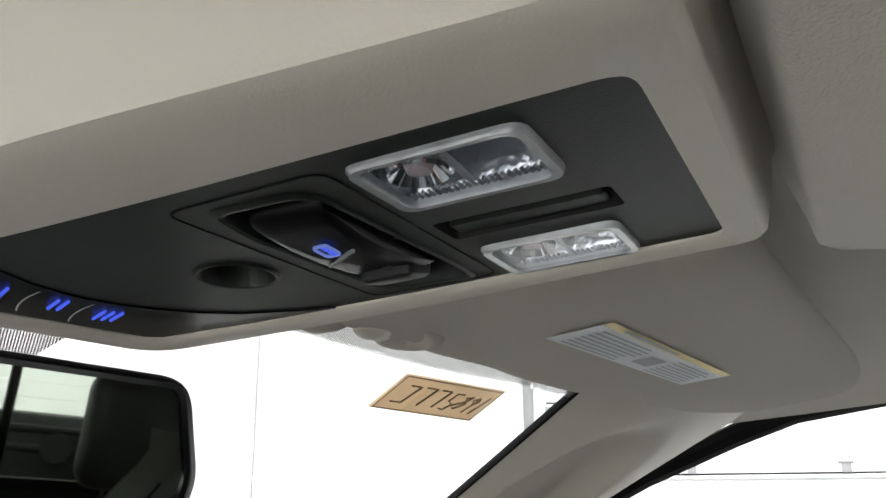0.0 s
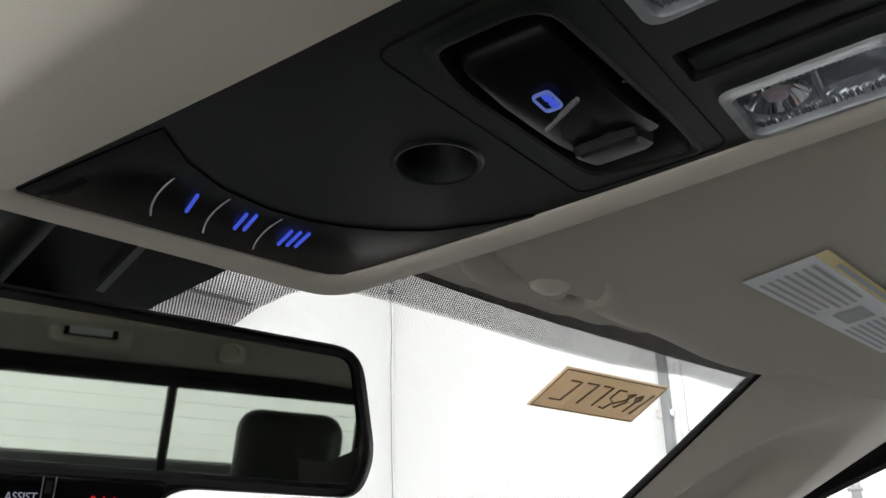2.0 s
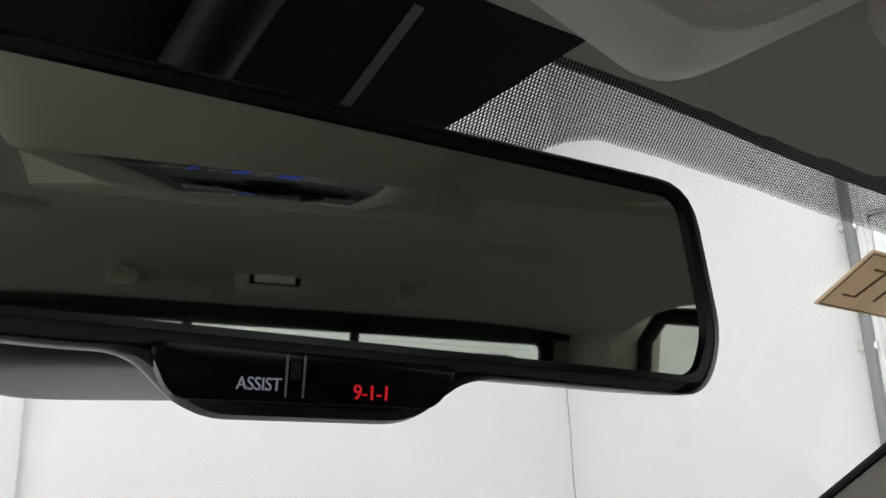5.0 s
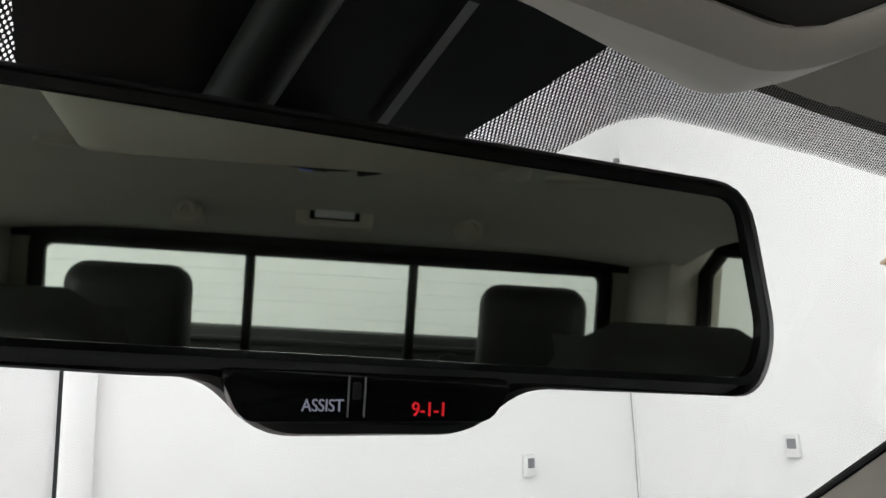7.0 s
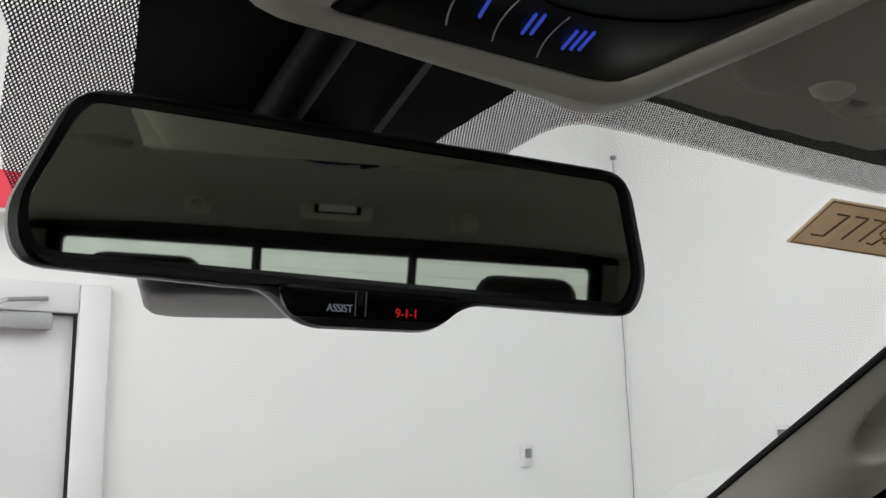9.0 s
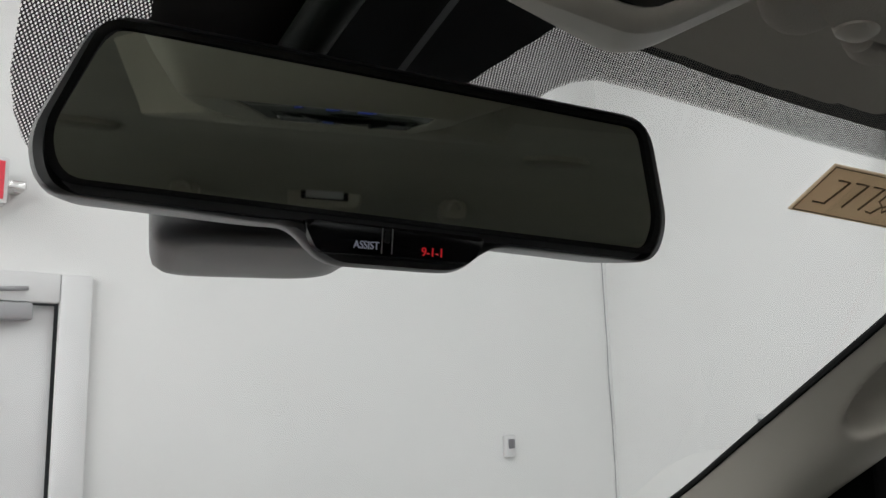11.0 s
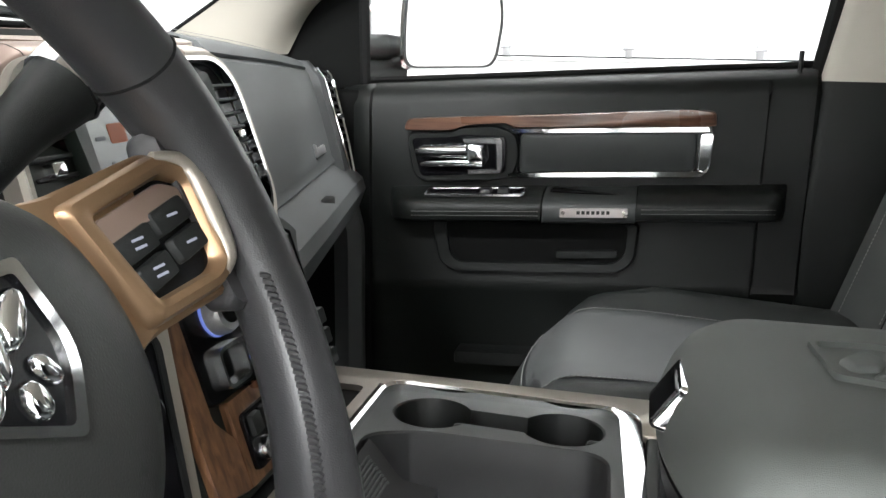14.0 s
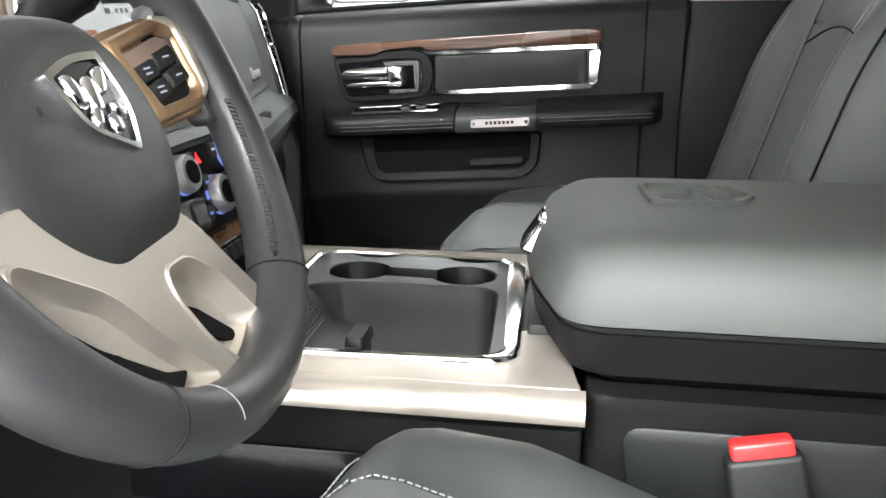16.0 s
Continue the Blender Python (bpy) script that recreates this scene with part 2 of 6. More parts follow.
def rounded(pts, r, n=5):
    """Rounds the corners of a closed 2D outline. r: one radius or one for each corner."""
    out, k = [], len(pts)
    for i in range(k):
        a, b, c = Vector(pts[i - 1]), Vector(pts[i]), Vector(pts[(i + 1) % k])
        rad = r[i] if isinstance(r, (list, tuple)) else r
        u, w = (a - b), (c - b)
        d = min(rad, 0.48 * u.length, 0.48 * w.length)
        if d <= 1e-6:
            out.append(tuple(b))
            continue
        p, q = b + u.normalized() * d, b + w.normalized() * d
        for j in range(n + 1):
            t = j / n
            out.append(tuple((1 - t) ** 2 * p + 2 * t * (1 - t) * b + t * t * q))
    return out


def rrect(x0, x1, y0, y1, r, n=5):
    return rounded([(x0, y0), (x1, y0), (x1, y1), (x0, y1)], r, n)


def loft(rows, closed=False, caps=False, bm=None):
    """Skins rows of points with the same count; closed: each row is a ring."""
    bm = bm or bmesh.new()
    vs = [[bm.verts.new(p) for p in row] for row in rows]
    k = len(rows[0])
    for a, b in zip(vs, vs[1:]):
        for i in range(k if closed else k - 1):
            j = (i + 1) % k
            try:
                bm.faces.new((a[i], a[j], b[j], b[i]))
            except ValueError:
                pass
    if caps:
        bm.faces.new(vs[0][::-1])
        bm.faces.new(vs[-1])
    return bm


def slab(outline, lift, steps, bm=None):
    """A closed outline (2D) stacked at steps of (inset scale offset, height); lift maps (u, v, h) to the world."""
    c = sum((Vector(p) for p in outline), Vector((0, 0))) / len(outline)
    rows = []
    for inset, h in steps:
        row = []
        for p in outline:
            d = Vector(p) - c
            q = c + d * max(0.02, 1 - inset / max(d.length, 1e-6))
            row.append(lift(q.x, q.y, h))
        rows.append(row)
    return loft(rows, closed=True, caps=True, bm=bm)


def ring(outer, inner, lift, h0, h1, bm=None):
    """A flat frame between two outlines of the same count, from height h0 to h1."""
    rows = [[lift(*p, h0) for p in inner], [lift(*p, h0) for p in outer], [lift(*p, h1) for p in outer], [lift(*p, h1) for p in inner], [lift(*p, h0) for p in inner]]
    return loft(rows, closed=True, bm=bm)


def tube(pts, r, n=10, bm=None, caps=True, up=(0, 0, 1)):
    pts = [Vector(p) for p in pts]
    rows = []
    for i, p in enumerate(pts):
        d = (pts[min(i + 1, len(pts) - 1)] - pts[max(i - 1, 0)]).normalized()
        a = d.cross(Vector(up))
        a = a.normalized() if a.length > 1e-4 else d.orthogonal().normalized()
        b = d.cross(a)
        rad = r[i] if isinstance(r, (list, tuple)) else r
        rows.append([p + (a * math.cos(2 * math.pi * k / n) + b * math.sin(2 * math.pi * k / n)) * rad for k in range(n)])
    return loft(rows, closed=True, caps=caps, bm=bm)


def curve(pts, n=8):
    """A smooth line through points."""
    pts = [Vector(p) for p in pts]
    q = [pts[0] * 2 - pts[1]] + pts + [pts[-1] * 2 - pts[-2]]
    out = []
    for i in range(1, len(q) - 2):
        for j in range(n):
            t = j / n
            a, b, c, d = q[i - 1], q[i], q[i + 1], q[i + 2]
            out.append(0.5 * (2 * b + (c - a) * t + (2 * a - 5 * b + 4 * c - d) * t * t + (3 * b - a - 3 * c + d) * t ** 3))
    return out + [pts[-1]]


def lerp(table, x):
    """Linear reading of a table of (x, value)."""
    if x <= table[0][0]:
        return table[0][1]
    for (a, u), (b, w) in zip(table, table[1:]):
        if x <= b:
            return u + (w - u) * (x - a) / (b - a)
    return table[-1][1]


def stitches(name, pts, parent, step=0.006, long=0.0035, r=0.0007, mat=None):
    """A row of single thread stitches along a line, as one part."""
    bm = bmesh.new()
    pts = [Vector(p) for p in pts]
    left = 0.0
    for a, b in zip(pts, pts[1:]):
        d = b - a
        s = left
        while s < d.length:
            p = a + d.normalized() * s
            tube([p, p + d.normalized() * long], r, 5, bm)
            s += step
        left = s - d.length
    return part(name, bm, mat or THREAD, parent)


def words(name, text, size, mat, m, parent, squash=1.0):
    cu = bpy.data.curves.new(name, "FONT")
    cu.body, cu.size, cu.align_x, cu.align_y, cu.extrude = text, size, "CENTER", "CENTER", 0.0002
    tmp = bpy.data.objects.new(name, cu)
    scene.collection.objects.link(tmp)
    me = bpy.data.meshes.new_from_object(tmp.evaluated_get(bpy.context.evaluated_depsgraph_get()))
    bpy.data.objects.remove(tmp)
    me.transform(m @ Matrix.Diagonal((squash, 1, 1, 1)))
    me.materials.clear()
    me.materials.append(mat)
    ob = new(name, me)
    ob.parent = parent
    return ob


def axes(o, u, v):
    """A matrix with its x along u and its y towards v, at o."""
    u = Vector(u).normalized()
    w = u.cross(Vector(v)).normalized()
    v = w.cross(u)
    return Matrix(((u.x, v.x, w.x, o[0]), (u.y, v.y, w.y, o[1]), (u.z, v.z, w.z, o[2]), (0, 0, 0, 1)))


def lifter(m):
    return lambda u, v, h: m @ Vector((u, v, h))


# ---------------------------------------------------------------- garage
GX0, GX1, GY0, GY1, GZ = -4.6, 3.84, -6.4, 3.0, 4.3


def structure(name, bm, mat, label, parent=None):
    return tagged(part(name, bm, mat, parent), label, name.split("_")[0], kind="structure")


structure("floor", box(GX0 - 0.2, GX1 + 0.2, GY0 - 0.2, GY1 + 0.2, -0.1, 0), CONCRETE, "grey sealed concrete garage floor")
structure("ceiling", box(GX0 - 0.2, GX1 + 0.2, GY0 - 0.2, GY1 + 0.2, GZ, GZ + 0.1), WALL, "plain white garage ceiling")
# front wall with a door opening
DX0, DX1, DZ = -0.20, 0.795, 2.033
bm = box(GX0 - 0.2, DX0, GY1, GY1 + 0.15, 0, GZ)
box(DX1, GX1 + 0.2, GY1, GY1 + 0.15, 0, GZ, bm=bm)
box(DX0, DX1, GY1, GY1 + 0.15, DZ, GZ, bm=bm)
structure("wall_north", bm, WALL, "plain white painted garage wall")
# right wall with the overhead door opening
OY0, OY1, OZ = -3.4, 1.245, 3.4
bm = box(GX1, GX1 + 0.15, GY0, OY0, 0, GZ)
box(GX1, GX1 + 0.15, OY1, GY1, 0, GZ, bm=bm)
box(GX1, GX1 + 0.15, OY0, OY1, OZ, GZ, bm=bm)
structure("wall_east", bm, WALL, "white painted garage wall beside the overhead door")
structure("wall_west", box(GX0 - 0.15, GX0, GY0, GY1, 0, GZ), WALL, "plain white garage wall")
bm = box(GX0, -3.6, GY0 - 0.15, GY0, 0, GZ)
box(3.2, GX1, GY0 - 0.15, GY0, 0, GZ, bm=bm)
box(-3.6, 3.2, GY0 - 0.15, GY0, 3.6, GZ, bm=bm)
structure("wall_south", bm, WALL, "white garage wall around the rear overhead door")

# ceiling strip lights, unseen and added; the left row is strongest to brighten the cab
for x, y, watts in ((-3.7, 1.2, 330), (-3.7, -0.9, 330), (-3.7, -3.4, 260), (0.2, -0.6, 40), (0.2, -4.9, 130), (2.75, -3.4, 110), (2.6, 0.2, 60)):
    lamp = thing("added_strip_light", "added white ceiling strip light in a steel housing, out of view", "lamp", "garage ceiling lights")
    part("housing", box(x - 0.16, x + 0.16, y - 0.65, y + 0.65, GZ - 0.10, GZ - 0.004, 0.01), TRIMW, lamp)
    part("diffuser", box(x - 0.13, x + 0.13, y - 0.62, y + 0.62, GZ - 0.112, GZ - 0.101, 0.004), glowing("diffuser glow", (1, 0.99, 0.98), 3.0), lamp)
    data = bpy.data.lights.new("strip", "AREA")
    data.shape, data.size, data.size_y, data.energy, data.color = "RECTANGLE", 0.3, 1.3, watts, (0.965, 0.985, 1.0)
    ob = new("strip_lamp", data)
    ob.matrix_world = pose(x, y, GZ - 0.13)
    ob.parent = lamp


def overhead_door(name, label, at, along, width, height, section, windows, hinges, first=0.0, lips=True):
    """A sectional overhead door: panels with a lip at each joint, hinges, and a framed window. at: lower corner; along: unit way of its width; it faces along x -> normal."""
    door = tagged(new(name), label, "garage door", kind="structure")
    m = Matrix.Translation(at) @ along
    z = 0.0
    while z < height - 0.01:
        h = min(first if first and z == 0 else section, height - z)
        part("panel", box(0, width, -0.02, 0.02, z + (0.004 if lips else 0.0008), z + h - (0.004 if lips else 0.0008), 0.004 if lips else 0.0012, 1, m), PANELW, door)
        if lips:
            part("joint_lip", box(0, width, -0.045, -0.021, z + h - 0.022, z + h - 0.008, 0.004, 1, m), TRIMW, door)
        z += h
    for u, zz in hinges:
        bm = box(u - 0.018, u + 0.018, -0.05, -0.021, zz - 0.045, zz + 0.045, 0.006, 2, m)
        tube([m @ V(u - 0.03, -0.05, zz), m @ V(u + 0.03, -0.05, zz)], 0.008, 8, bm)
        part("hinge", bm, CLOSER, door, "small grey steel hinge")
    for u0, u1, z0, z1 in windows:
        outer, inner = rrect(u0, u1, z0, z1, 0.012, 3), rrect(u0 + 0.02, u1 - 0.02, z0 + 0.02, z1 - 0.02, 0.008, 3)
        part("window_frame", ring(outer, inner, lambda u, v, h: m @ V(u, h, v), -0.021, -0.035), TRIMW, door)
        part("pane", loft([[m @ V(u0 + 0.02, -0.024, z0 + 0.02), m @ V(u1 - 0.02, -0.024, z0 + 0.02)], [m @ V(u0 + 0.02, -0.024, z1 - 0.02), m @ V(u1 - 0.02, -0.024, z1 - 0.02)]]), material("frosted pane", (0.62, 0.63, 0.64), 0.3), door)
    return door


east = Matrix(((0, 1, 0, 0), (-1, 0, 0, 0), (0, 0, 1, 0), (0, 0, 0, 1)))  # u runs towards -y, depth h towards +x
SEC = 0.351
overhead_door("garage_door_east", "white sectional overhead door with small hinges", (GX1 + 0.06, OY1 - 0.002, 0.001), east, OY1 - OY0 - 0.004, OZ, SEC,
              [(1.484, 1.826, 1.51, 1.677)], [(0.053 + 0.634 * k, 0.336 + SEC * j + 0.046) for k in range(6) for j in (2, 3, 4)], 0.336)
south = Matrix(((-1, 0, 0, 0), (0, -1, 0, 0), (0, 0, 1, 0), (0, 0, 0, 1)))
overhead_door("garage_door_south", "white sectional overhead door behind the truck", (3.198, GY0 - 0.06, 0.001), south, 6.79, 3.6, 0.115, [], [], lips=False)
# jamb and track at the front end of the overhead door
part("door_jamb", box(GX1 - 0.05, GX1 - 0.001, OY1 + 0.01, OY1 + 0.10, 0.001, OZ + 0.1, 0.006), TRIMW, tagged(new("trim_east"), "white jamb of the overhead door", "trim", kind="structure"))
track = thing("door_track", "grey steel guide rail beside the overhead door", "rail")
part("rail", box(GX1 - 0.10, GX1 - 0.052, OY1 + 0.03, OY1 + 0.07, 0.001, 3.2, 0.004), GREYPL, track)
for k in range(5):
    part("bracket", box(GX1 - 0.085, GX1 - 0.05, OY1 + 0.02, OY1 + 0.105, 0.5 + 0.55 * k, 0.54 + 0.55 * k, 0.004), STEEL, track)

# personnel door with casing, closer and sign
frame_ob = tagged(new("door_1"), "white steel door in a white frame, closed", "door", kind="structure")
for a in ((DX0 - 0.05, DX0 + 0.045, 0.001, DZ + 0.05), (DX1 - 0.045, DX1 + 0.065, 0.001, DZ + 0.06)):
    part("casing", box(a[0], a[1], GY1 - 0.03, GY1 - 0.001, a[2], a[3], 0.008), TRIMW, frame_ob)
part("casing", box(DX0 + 0.046, DX1 - 0.046, GY1 - 0.03, GY1 - 0.001, DZ - 0.045, DZ + 0.06, 0.008), TRIMW, frame_ob)
part("leaf", box(DX0 + 0.05, DX1 - 0.05, GY1 + 0.02, GY1 + 0.065, 0.01, DZ - 0.05, 0.003), TRIMW, frame_ob)
closer = part("door_closer", box(0.36, 0.66, GY1 - 0.045, GY1 + 0.018, 1.925, 1.985, 0.008), CLOSER, frame_ob, "grey steel door closer")
part("closer_arm", tube([(0.44, GY1 - 0.03, 1.99), (0.50, GY1 - 0.10, 2.015), (0.64, GY1 - 0.03, 2.035)], 0.008, 8), CLOSER, closer)
sign = thing("exit_sign", "white wall sign box with a red face on a small bracket", "sign")
part("sign_box", box(0.20, 0.54, GY1 - 0.12, GY1 - 0.06, 2.30, 2.46, 0.008), TRIMW, sign)
part("sign_face", box(0.22, 0.525, GY1 - 0.124, GY1 - 0.121, 2.315, 2.445), REDSIGN, sign)
part("bracket", box(0.54, 0.60, GY1 - 0.10, GY1 - 0.001, 2.36, 2.39, 0.006), STEEL, sign)

# split air conditioner
ac = thing("air_conditioner", "white split air conditioner mounted high on the wall", "air conditioner")
prof = rounded([(0, 3.0), (0, 2.735), (-0.12, 2.735), (-0.205, 2.79), (-0.205, 3.0)], [0.01, 0.02, 0.06, 0.05, 0.04], 4)
part("body", loft([[V(x, GY1 - 0.002 + p[0], p[1]) for p in prof] for x in (1.735, 2.61)], closed=True, caps=True), PANELW, ac)
part("outlet", box(1.80, 2.55, GY1 - 0.175, GY1 - 0.125, 2.732, 2.744, 0.002, 1), GREYPL, ac)
part("louver", box(1.81, 2.54, GY1 - 0.20, GY1 - 0.15, 2.736, 2.746, 0.003, 1), PANELW, ac)
# small wall boxes and the cable in the corner
for name, m in (("thermostat", Matrix.Translation((2.955, GY1, 1.38))), ("thermostat", Matrix.Translation((GX1, 2.07, 1.452)) @ Matrix.Rotation(radians(-90), 4, "Z"))):
    th = thing("thermostat", "small white wall thermostat with a grey display", "thermostat", "wall thermostats")
    part("case", box(-0.035, 0.035, -0.028, -0.001, -0.055, 0.055, 0.006, 2, m), TRIMW, th)
    part("display", box(-0.022, 0.024, -0.031, -0.0285, -0.012, 0.035, 0.001, 1, m), material("grey display", (0.2, 0.2, 0.21), 0.3), th)
cable = thing("wall_cable", "thin grey cable running down the wall corner", "cable")
random.seed(4)
pts = [(3.795 + random.uniform(-0.006, 0.006), GY1 - 0.012, z * 0.18 + 0.1) for z in range(17)] + [(3.795, GY1 - 0.012, 3.085)]
part("cord", tube(curve(pts, 3), 0.0032, 6), CLOSER, cable)
part("cap", box(3.782, 3.808, GY1 - 0.03, GY1 - 0.001, 3.085, 3.110, 0.004), GREYPL, cable)

# ---------------------------------------------------------------- truck shell
def ws(x, z, off=0.0):
    """A point of the windshield; off: metres towards the cabin."""
    y = 0.16 + (1.755 - z) / 0.475 - 0.42 * x * x
    return V(x, y - off * 0.43, z - off * 0.9)


def sheet(name, fn, xs, zs, mat, parent=None, label=""):
    return part(name, loft([[fn(x, z) for x in xs] for z in zs]), mat, parent, label)


def steps(a, b, n):
    return [a + (b - a) * i / (n - 1) for i in range(n)]


windshield = tagged(new("window_1"), "curved truck windshield with a dotted black frit band", "windshield", kind="structure")
bm = bmesh.new()
XS = steps(-1, 1, 25)
HALF = [(1.33, 0.80), (1.419, 0.765), (1.51, 0.72), (1.575, 0.685), (1.672, 0.625), (1.756, 0.56), (1.80, 0.54)]
gl = part("pane", loft([[ws(u * lerp(HALF, z), z) for u in XS] for z in steps(1.33, 1.80, 14)], bm=bm), GLASS, windshield)
gl.visible_shadow = False

# dotted band along the top edge, widening round the sensor cover
LOW = [(0.033, 1.720), (0.115, 1.721), (0.124, 1.727), (0.132, 1.738), (0.138, 1.7565), (0.142, 1.761), (0.148, 1.7645), (0.16, 1.767), (0.19, 1.767), (0.25, 1.7655), (0.31, 1.7625), (0.385, 1.759), (0.46, 1.7575), (0.53, 1.752), (0.56, 1.742)]


def band_low(x):
    """The lower edge of the dotted band; the patch round the sensor is centred at x = 0.033."""
    return lerp(LOW, x if x > 0.033 else 0.066 - x)


def frit_sheet(name, left, right, low, mat, parent, off, top=1.80):
    """A printed sheet on the glass between two side lines (functions of z) and over a lower edge (a function of x). UVMap is in metres; the second map holds the distance over the lower edge."""
    bm = bmesh.new()
    uv, ed = bm.loops.layers.uv.new("UVMap"), bm.loops.layers.uv.new("edge")
    n = 180
    vs = []
    for i in range(n + 1):
        col = []
        for k in range(9):
            x0 = left(1.76) + (right(1.76) - left(1.76)) * i / n
            z = low(x0) + (top - low(x0)) * (k / 8) ** 1.6
            x = left(z) + (right(z) - left(z)) * i / n
            col.append((x, z, z - low(x0)))
        vs.append([(bm.verts.new(ws(x, z, off)), x, z, d) for x, z, d in col])
    for a, b in zip(vs, vs[1:]):
        for k in range(8):
            c = (a[k], b[k], b[k + 1], a[k + 1])
            f = bm.faces.new([v[0] for v in c])
            for lp, v in zip(f.loops, c):
                lp[uv].uv, lp[ed].uv = (v[1], (v[2] - 1.75) * 2.3), (0, v[3])
    return part(name, bm, mat, parent)


frit_sheet("frit_dots", lambda z: -0.54, lambda z: 0.54, band_low, FRIT, windshield, 0.003)
frit_sheet("frit_black", lambda z: -0.029 - 0.65 * (z - 1.75), lambda z: 0.095 + (z - 1.756), lambda x: 1.733, FRITB, windshield, 0.006)
# black gasket along the pillar edge of the glass

# headliner
ZC = [(-1.78, 1.655), (-1.62, 1.672), (-1.5, 1.70), (-1.35, 1.755), (-1.15, 1.80), (-0.7, 1.825), (-0.3, 1.815), (-0.1, 1.795), (0.05, 1.782), (0.13, 1.772)]


def head_z(x, y):
    e = max(0.0, (abs(x) - 0.42) / 0.34)
    return lerp(ZC, y) - lerp([(-1.75, 0.02), (-1.2, 0.060), (-0.5, 0.045)], y) * e * e


def head_front(x):
    return ws(x, lerp([(0.0, 1.776), (0.18, 1.7745), (0.245, 1.772), (0.34, 1.768), (0.37, 1.767), (0.505, 1.759), (0.55, 1.756)], abs(x))).y - 0.003


rows = []
for t in steps(0, 1, 40):
    row = []
    for x in steps(-0.77, 0.77, 41):
        y = -1.78 + (head_front(max(-0.55, min(0.55, x))) + 1.78) * t
        row.append(V(x, y, min(head_z(x, y), 1.7535 - 0.475 * (y - 0.16 + 0.42 * min(0.55, abs(x)) ** 2))))
    rows.append(row)
hl = loft(rows)
sol = [[p + V(0, 0, 0.03) for p in r] for r in rows]
loft(sol, bm=hl)
structure("headliner", hl, TAN, "tan cloth headliner of the truck cab")


def smooth(x):
    x = max(0.0, min(1.0, x))
    return x * x * (3 - 2 * x)


def pillar(s):
    """An A-pillar cover with a shallow grab-handle hollow; s: 1 for the passenger's side."""
    G = curve([ws(x, z, 0.004) for x, z in ((0.512, 1.772), (0.590, 1.676), (0.656, 1.583), (0.709, 1.503), (0.7475, 1.405))], 30)
    O = curve([(0.770, -0.075, 1.762), (0.812, 0.14, 1.645), (0.822, 0.29, 1.546), (0.824, 0.383, 1.476), (0.826, 0.436, 1.395)], 30)
    rows = []
    n = len(G)
    for i, (g, o) in enumerate(zip(G, O)):
        row = []
        for k in range(49):
            u = k / 48
            p = g.lerp(o, u)
            b = math.sin(math.pi * u)
            p = p + V(-0.012, -0.040, -0.006) * b
            # hollow
            a = (i / n - 0.26) / 0.20
            d = (u - 0.37) / 0.25
            q = a * a + d * d
            if q < 1:
                p = p + V(0.012, 0.034, 0.012) * smooth((1 - q) / 0.62)
            row.append(V(s * p.x, p.y, p.z))
        row.append(V(s * (o.x + 0.02), o.y + 0.03, o.z + 0.01))
        rows.append(row)
    part("gasket", tube([V(s * (g.x + 0.001), g.y + 0.003, g.z + 0.002) for g in G], 0.0036, 8), RUBBER, windshield)
    return tagged(part("pillar_trim", loft(rows), TANP), "tan moulded A-pillar trim with a grab-handle hollow", "pillar trim", kind="structure")


pillar(1)
pillar(-1)


def side_shell(s):
    """Roof rail, B and C pillars, rear door panel and sill on one side."""
    rail = []
    for y in steps(0.0, -1.75, 24):
        rail.append([V(s * x, y, z) for x, z in ((0.75, head_z(0.75, y) + 0.012), (0.775, lerp([(-1.7, 1.735), (-0.6, 1.768)], y)), (0.79, lerp([(-1.7, 1.70), (-0.6, 1.762)], y)), (0.82, lerp([(-1.7, 1.70), (-0.6, 1.764)], y)), (0.86, 1.78))])
    structure("roof_rail", loft(rail), TANP, "tan roof rail trim above the doors")
    rows = []
    for z, x, w in ((0.75, 0.80, 0.15), (1.2, 0.795, 0.15), (1.37, 0.80, 0.14), (1.60, 0.79, 0.10), (1.775, 0.775, 0.10)):
        ring_pts = rrect(-w, w, 0, 0.10, 0.02, 3)
        rows.append([V(s * (x + q), -0.60 + p, z) for p, q in ring_pts])
    structure("b_pillar_trim", loft(rows[2:], closed=True, caps=True), TANP, "tan upper B-pillar trim")
    structure("b_pillar_lower", loft(rows[:3], closed=True, caps=True), DOORP, "black lower B-pillar trim")
    structure("c_pillar_trim", box(s * 0.74, s * 0.88, -1.80, -1.52, 0.75, 1.73, 0.03), TANP, "tan rear pillar trim")
    rd = tagged(new("rear_door"), "dark rear door panel with its window", "door", "rear doors", "structure")
    part("panel", box(s * 0.79, s * 0.90, -1.515, -0.70, 0.70, 1.385, 0.02), DOORP, rd)
    part("window_frame", tube([(s * 0.83, -0.705, 1.38), (s * 0.825, -0.71, 1.66), (s * 0.82, -0.76, 1.70), (s * 0.82, -1.42, 1.70), (s * 0.825, -1.51, 1.64), (s * 0.83, -1.51, 1.38)], 0.018, 8, up=(1, 0, 0)), RUBBER, rd)
    p = part("pane", loft([[V(s * 0.835, -0.71, 1.37), V(s * 0.835, -1.51, 1.37)], [V(s * 0.825, -0.71, 1.70), V(s * 0.825, -1.51, 1.70)]]), GLASS, rd)
    p.visible_shadow = False
    structure("sill_body", box(s * 0.86, s * 0.98, -1.75, 1.2, 0.42, 0.72, 0.03), RED, "red painted rocker panel of the truck")


